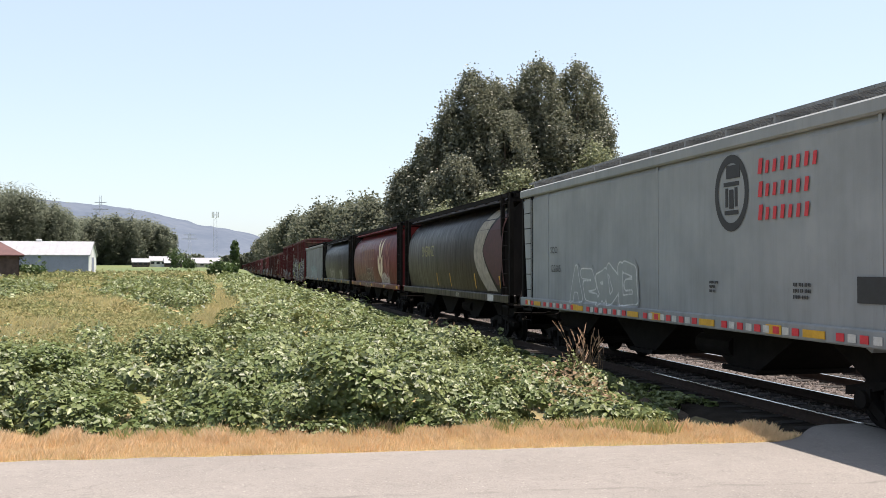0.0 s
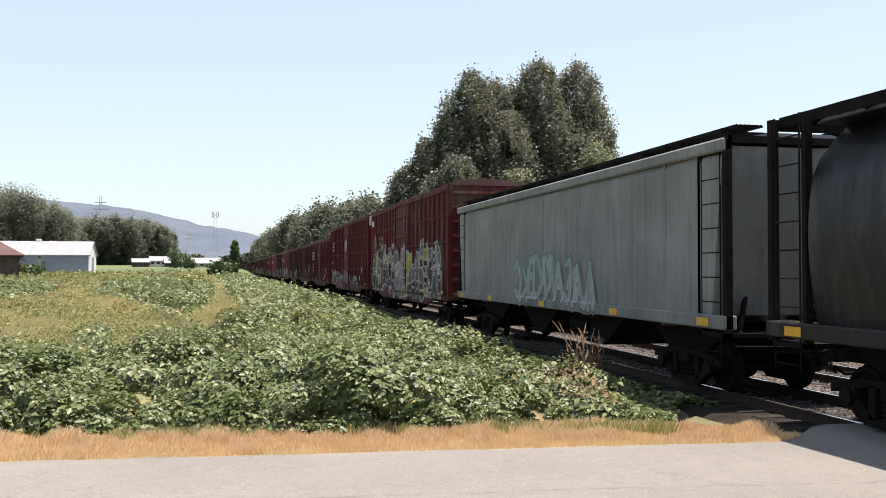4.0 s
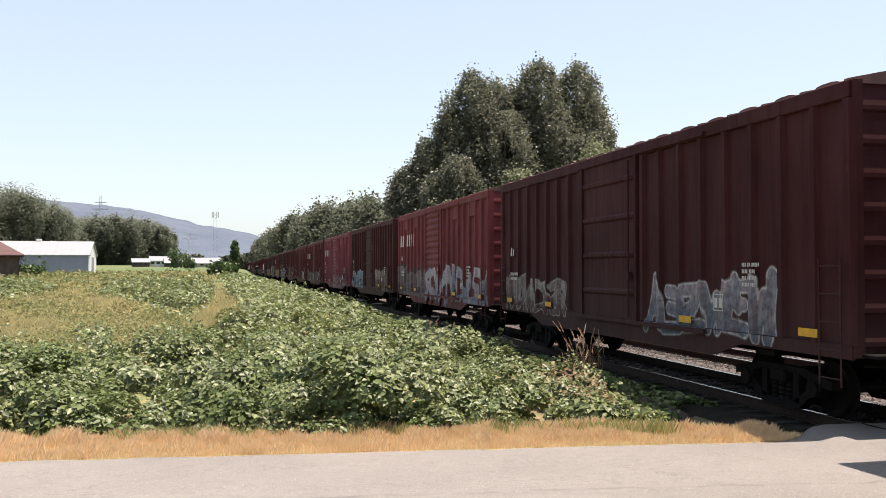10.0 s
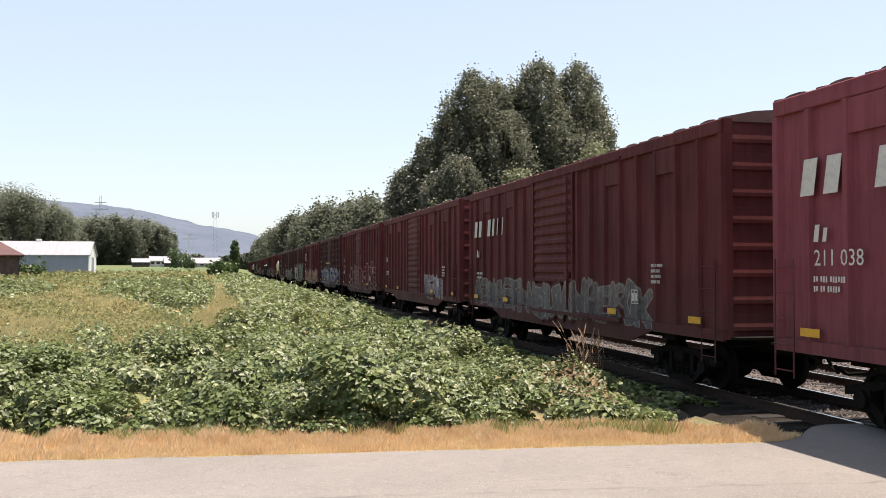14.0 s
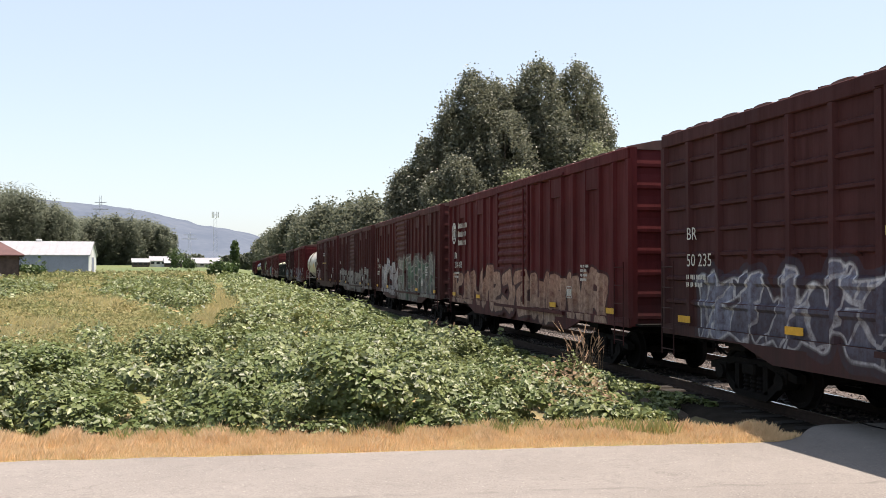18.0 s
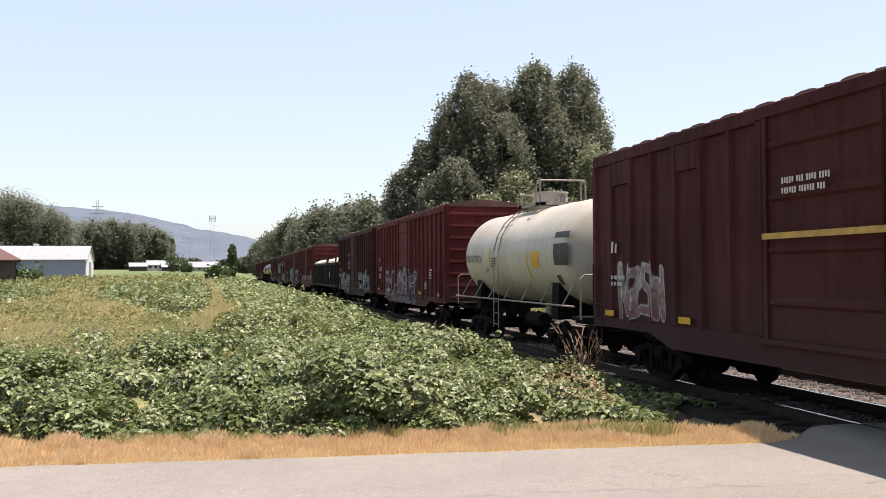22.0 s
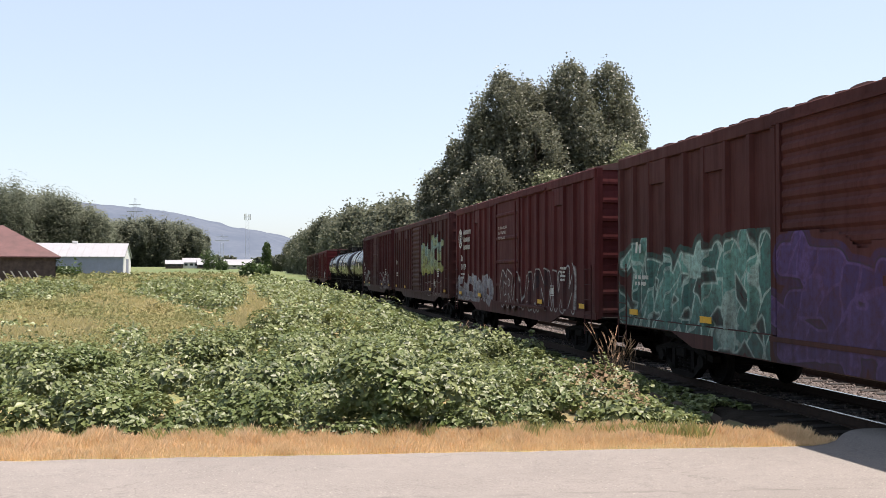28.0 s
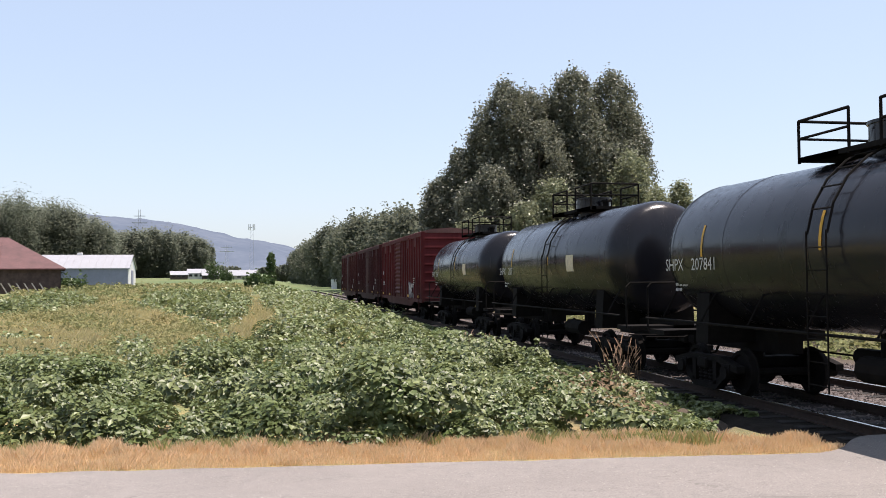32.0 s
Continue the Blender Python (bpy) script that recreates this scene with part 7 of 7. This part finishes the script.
def box_from(i, s, p, col, tags, label, door, number, o):
    paint = car_paint("car_paint", col, tags, 0.6, 0.28, 0.25, seed=1.7 * i)
    c, h = add(boxcar(s, p, paint, label, o.get("eave", 4.73), o.get("posts", 8), door, 3.0, grid=o.get("grid", False), caps=o.get("caps", (2, 5)), roof_mat=ROOF_RED))
    stencils(c, h, number, i, mark=o.get("mark", ""))
    spray(c, h, tags, paint, i + 1, box_side(h, o.get("posts", 8), 3.0, (1.6, 2.02, 2.44) if o.get("grid") else ()))
    if o.get("brand") == 1:
        blocks(c, h - 1.5, 3.85, [(8, 0.2), (7, 0.2), (7, 0.2)], WHITE_PAINT, -1.556)
        oval_emblem(c, h - 0.9, 3.5, 0.32, WHITE_PAINT, WHITE_PAINT, -1.552)
    elif o.get("brand") == 2:
        for k, w in enumerate((0.44, 0.44, 0.0, 0.44, 0.3, 0.12, 0.12)):
            if w:
                g = Geo().prism([(0, 0), (-w * 0.7, 0), (-w * 0.7 - 0.1, 0.52), (-0.1, 0.52)], "x", -0.004, 0)
                part("lettering", g, WHITE_PAINT, c).location = (-1.556, h - 0.7 - k * 0.52, 3.24)
    return c, h


MADE = {}
for i, row in enumerate(SPEC):
    MADE[row[0]] = box_from(i, *row)
c, h = MADE[100.16]
part("door_stripe", Geo().box(-1.66, -1.63, -1.4, 1.4, 2.62, 2.74), plain("dull_yellow_stripe", (0.3, 0.25, 0.1), 0.7, 0, 0.3, 5), c)
c, h = MADE[170.93]
part("door_stripe", Geo().box(-1.66, -1.63, -1.4, 1.4, 2.66, 2.75), plain("dirty_yellow_stripe", (0.36, 0.23, 0.06), 0.7, 0, 0.3, 5), c)
bars(c, 0.9, 3.55, [((5, 3, 4, 4), 0.1), ((6, 6, 3), 0.1)], WHITE_PAINT, -1.64)
c, h = MADE[219.24]
for k, line in enumerate(("SECURE", "BOTH HASPS", "BEFORE", "MOVING CAR")):
    letter(c, line, 2.3 - 0.1 * (k % 2 == 0), 2.86 - 0.11 * k - (0.05 if k > 1 else 0), 0.1, WHITE_PAINT, -1.556, "notice")
for a, b, lo, hi in ((2.38, 1.68, 2.96, 2.975), (2.38, 1.68, 2.44, 2.455), (2.38, 2.365, 2.455, 2.96), (1.695, 1.68, 2.455, 2.96)):
    part("notice_frame", Geo().box(-1.56, -1.556, b, a, lo, hi), WHITE_PAINT, c)
bars(c, 2.3, 3.42, [((6, 4), 0.06), ((4,), 0.06)], WHITE_PAINT, -1.556)
for s, y in ((290.82, 0.8), (-59.51, 0.8)):
    c, h = MADE[s]
    for k, line in enumerate(("CLOSE AND LOCK", "DOORS BEFORE", "MOVING CAR")):
        letter(c, line, y, 3.6 - 0.17 * k, 0.13, WHITE_PAINT, -1.64, "notice")

P_TANK = car_paint("cream_tank_paint", (0.82, 0.76, 0.65), (), 0.45, 0.15, 0.06, rough=0.4, spec=0.3, streaks=0.3)
c, h = add(tank(183.9, 12.97, P_TANK, "cream-white tank car with rusty stains", rail_mat=plain("pale_rusty_rail", (0.24, 0.2, 0.18), 0.7, 0, 0.3), radius=1.42, deck=(-1.15, 1.0), lad=0.6, hoops=True))
letter(c, "70726", h - 2.4, 2.5, 0.34, BLACK_PAINT, on_tank(2.6) - 0.02)
letter(c, "UNVX", h - 1.35, 2.5, 0.34, BLACK_PAINT, on_tank(2.6) - 0.02, "reporting_mark")
tank_plate(c, h - 4.25, h - 4.15, 2.3, 2.95, YELLOW_PAINT, "reflector")
bars(c, h - 4.45, 2.62, [((9, 4), 0.05), ((7, 6), 0.05), ((10, 3), 0.05), ((6, 5), 0.05)], BLACK_PAINT, on_tank(2.6) - 0.012)
tank_plate(c, -2.97, -2.3, 2.3, 2.75, YELLOW_PAINT)
tank_plate(c, -5.1, -4.1, 2.35, 2.9, BLACK_PAINT)
tank_plate(c, -5.1, -4.1, 3.05, 3.2, BLACK_PAINT)
tank_plate(c, -4.3, -4.0, 1.85, 2.1, BLACK_PAINT)
tank_plate(c, -2.0, -1.9, 2.0, 2.7, YELLOW_PAINT, "reflector")
bars(c, h - 3.9, 2.3, [((6, 4), 0.035), ((5, 5), 0.035), ((3, 6), 0.035)], BLACK_PAINT, on_tank(2.6) - 0.012)
P_BLACK = car_paint("black_tank_paint", (0.013, 0.013, 0.018), (), 0.08, 0.05, 0.3, rough=0.22, spec=0.28)
for s, p, num in ((339.74, 13.29, "207841"), (353.43, 13.69, ""), (366.86, 13.43, "")):
    c, h = add(tank(s, p, P_BLACK, "glossy black tank car with white stencils", radius=1.42, deck=(-2.1, 1.3), lad=-0.43))
    letter(c, num or "207", h - 2.2, 2.35, 0.34, WHITE_PAINT, on_tank(2.5) - 0.02)
    letter(c, "SHPX", h - 1.05, 2.35, 0.34, WHITE_PAINT, on_tank(2.5) - 0.02, "reporting_mark")
    bars(c, h - 1.2, 2.1, [((4, 2, 5), 0.07), ((3, 3), 0.07)], WHITE_PAINT, on_tank(2.0) - 0.03)
    tank_plate(c, -2.6, -2.0, 2.4, 2.85, BEIGE_PAINT, radius=1.42)
    for y in (h - 2.6, -0.3):
        tank_plate(c, y - 0.07, y, 2.6, 3.2, YELLOW_PAINT, "reflector", radius=1.42)
P_GON = car_paint("dark_green_gondola_paint", (0.010, 0.0125, 0.013), (), 0.2, 0.2, 0.3)
c, h = add(gondola(237.96, 18.72, P_GON, "dark greenish-black gondola car under cream covers", plain("cream_cover", (0.72, 0.64, 0.48), 0.6, 0, 0.12, 1.5)))
letter(c, "122", h - 1.0, 1.9, 0.3, WHITE_PAINT, -1.565)
part("placard", Geo().prism([(-4.4, 2.0), (-4.15, 2.25), (-3.9, 2.0), (-4.15, 1.75)], "x", -1.575, -1.566), WHITE_PAINT, c)

# ---- movement ----
ALONG = [(0, -218.41), (4, -151.01), (8, -83.89), (12, -16.79), (16, 50.44), (20, 117.9), (24, 185.55), (28, 253.3), (32, 320.96)]


def motions():
    for car in CARS:
        walk(car, [(t, pose(TRACK_X, car["s"] - d, 0)) for t, d in ALONG])
    # wheels roll without slipping; those at one place in their bogie share one action
    ts, ds = zip(*ALONG)
    acts = {}
    for w in WHEELSETS:
        k = round(w.location.y, 2)
        if k not in acts:
            rows = []
            for i in range(961):
                d = float(np.interp(i / 30, ts, ds)) - ds[0]
                rows.append((i / 30, pose(0, k, WHEEL_R) @ Matrix.Rotation(d / WHEEL_R, 4, "X")))
            walk(w, rows)
            acts[k] = w
        else:
            a = acts[k].animation_data
            w.rotation_mode = "QUATERNION"
            w.animation_data_create()
            w.animation_data.action = a.action
            w.animation_data.action_slot = a.action_slot


motions()
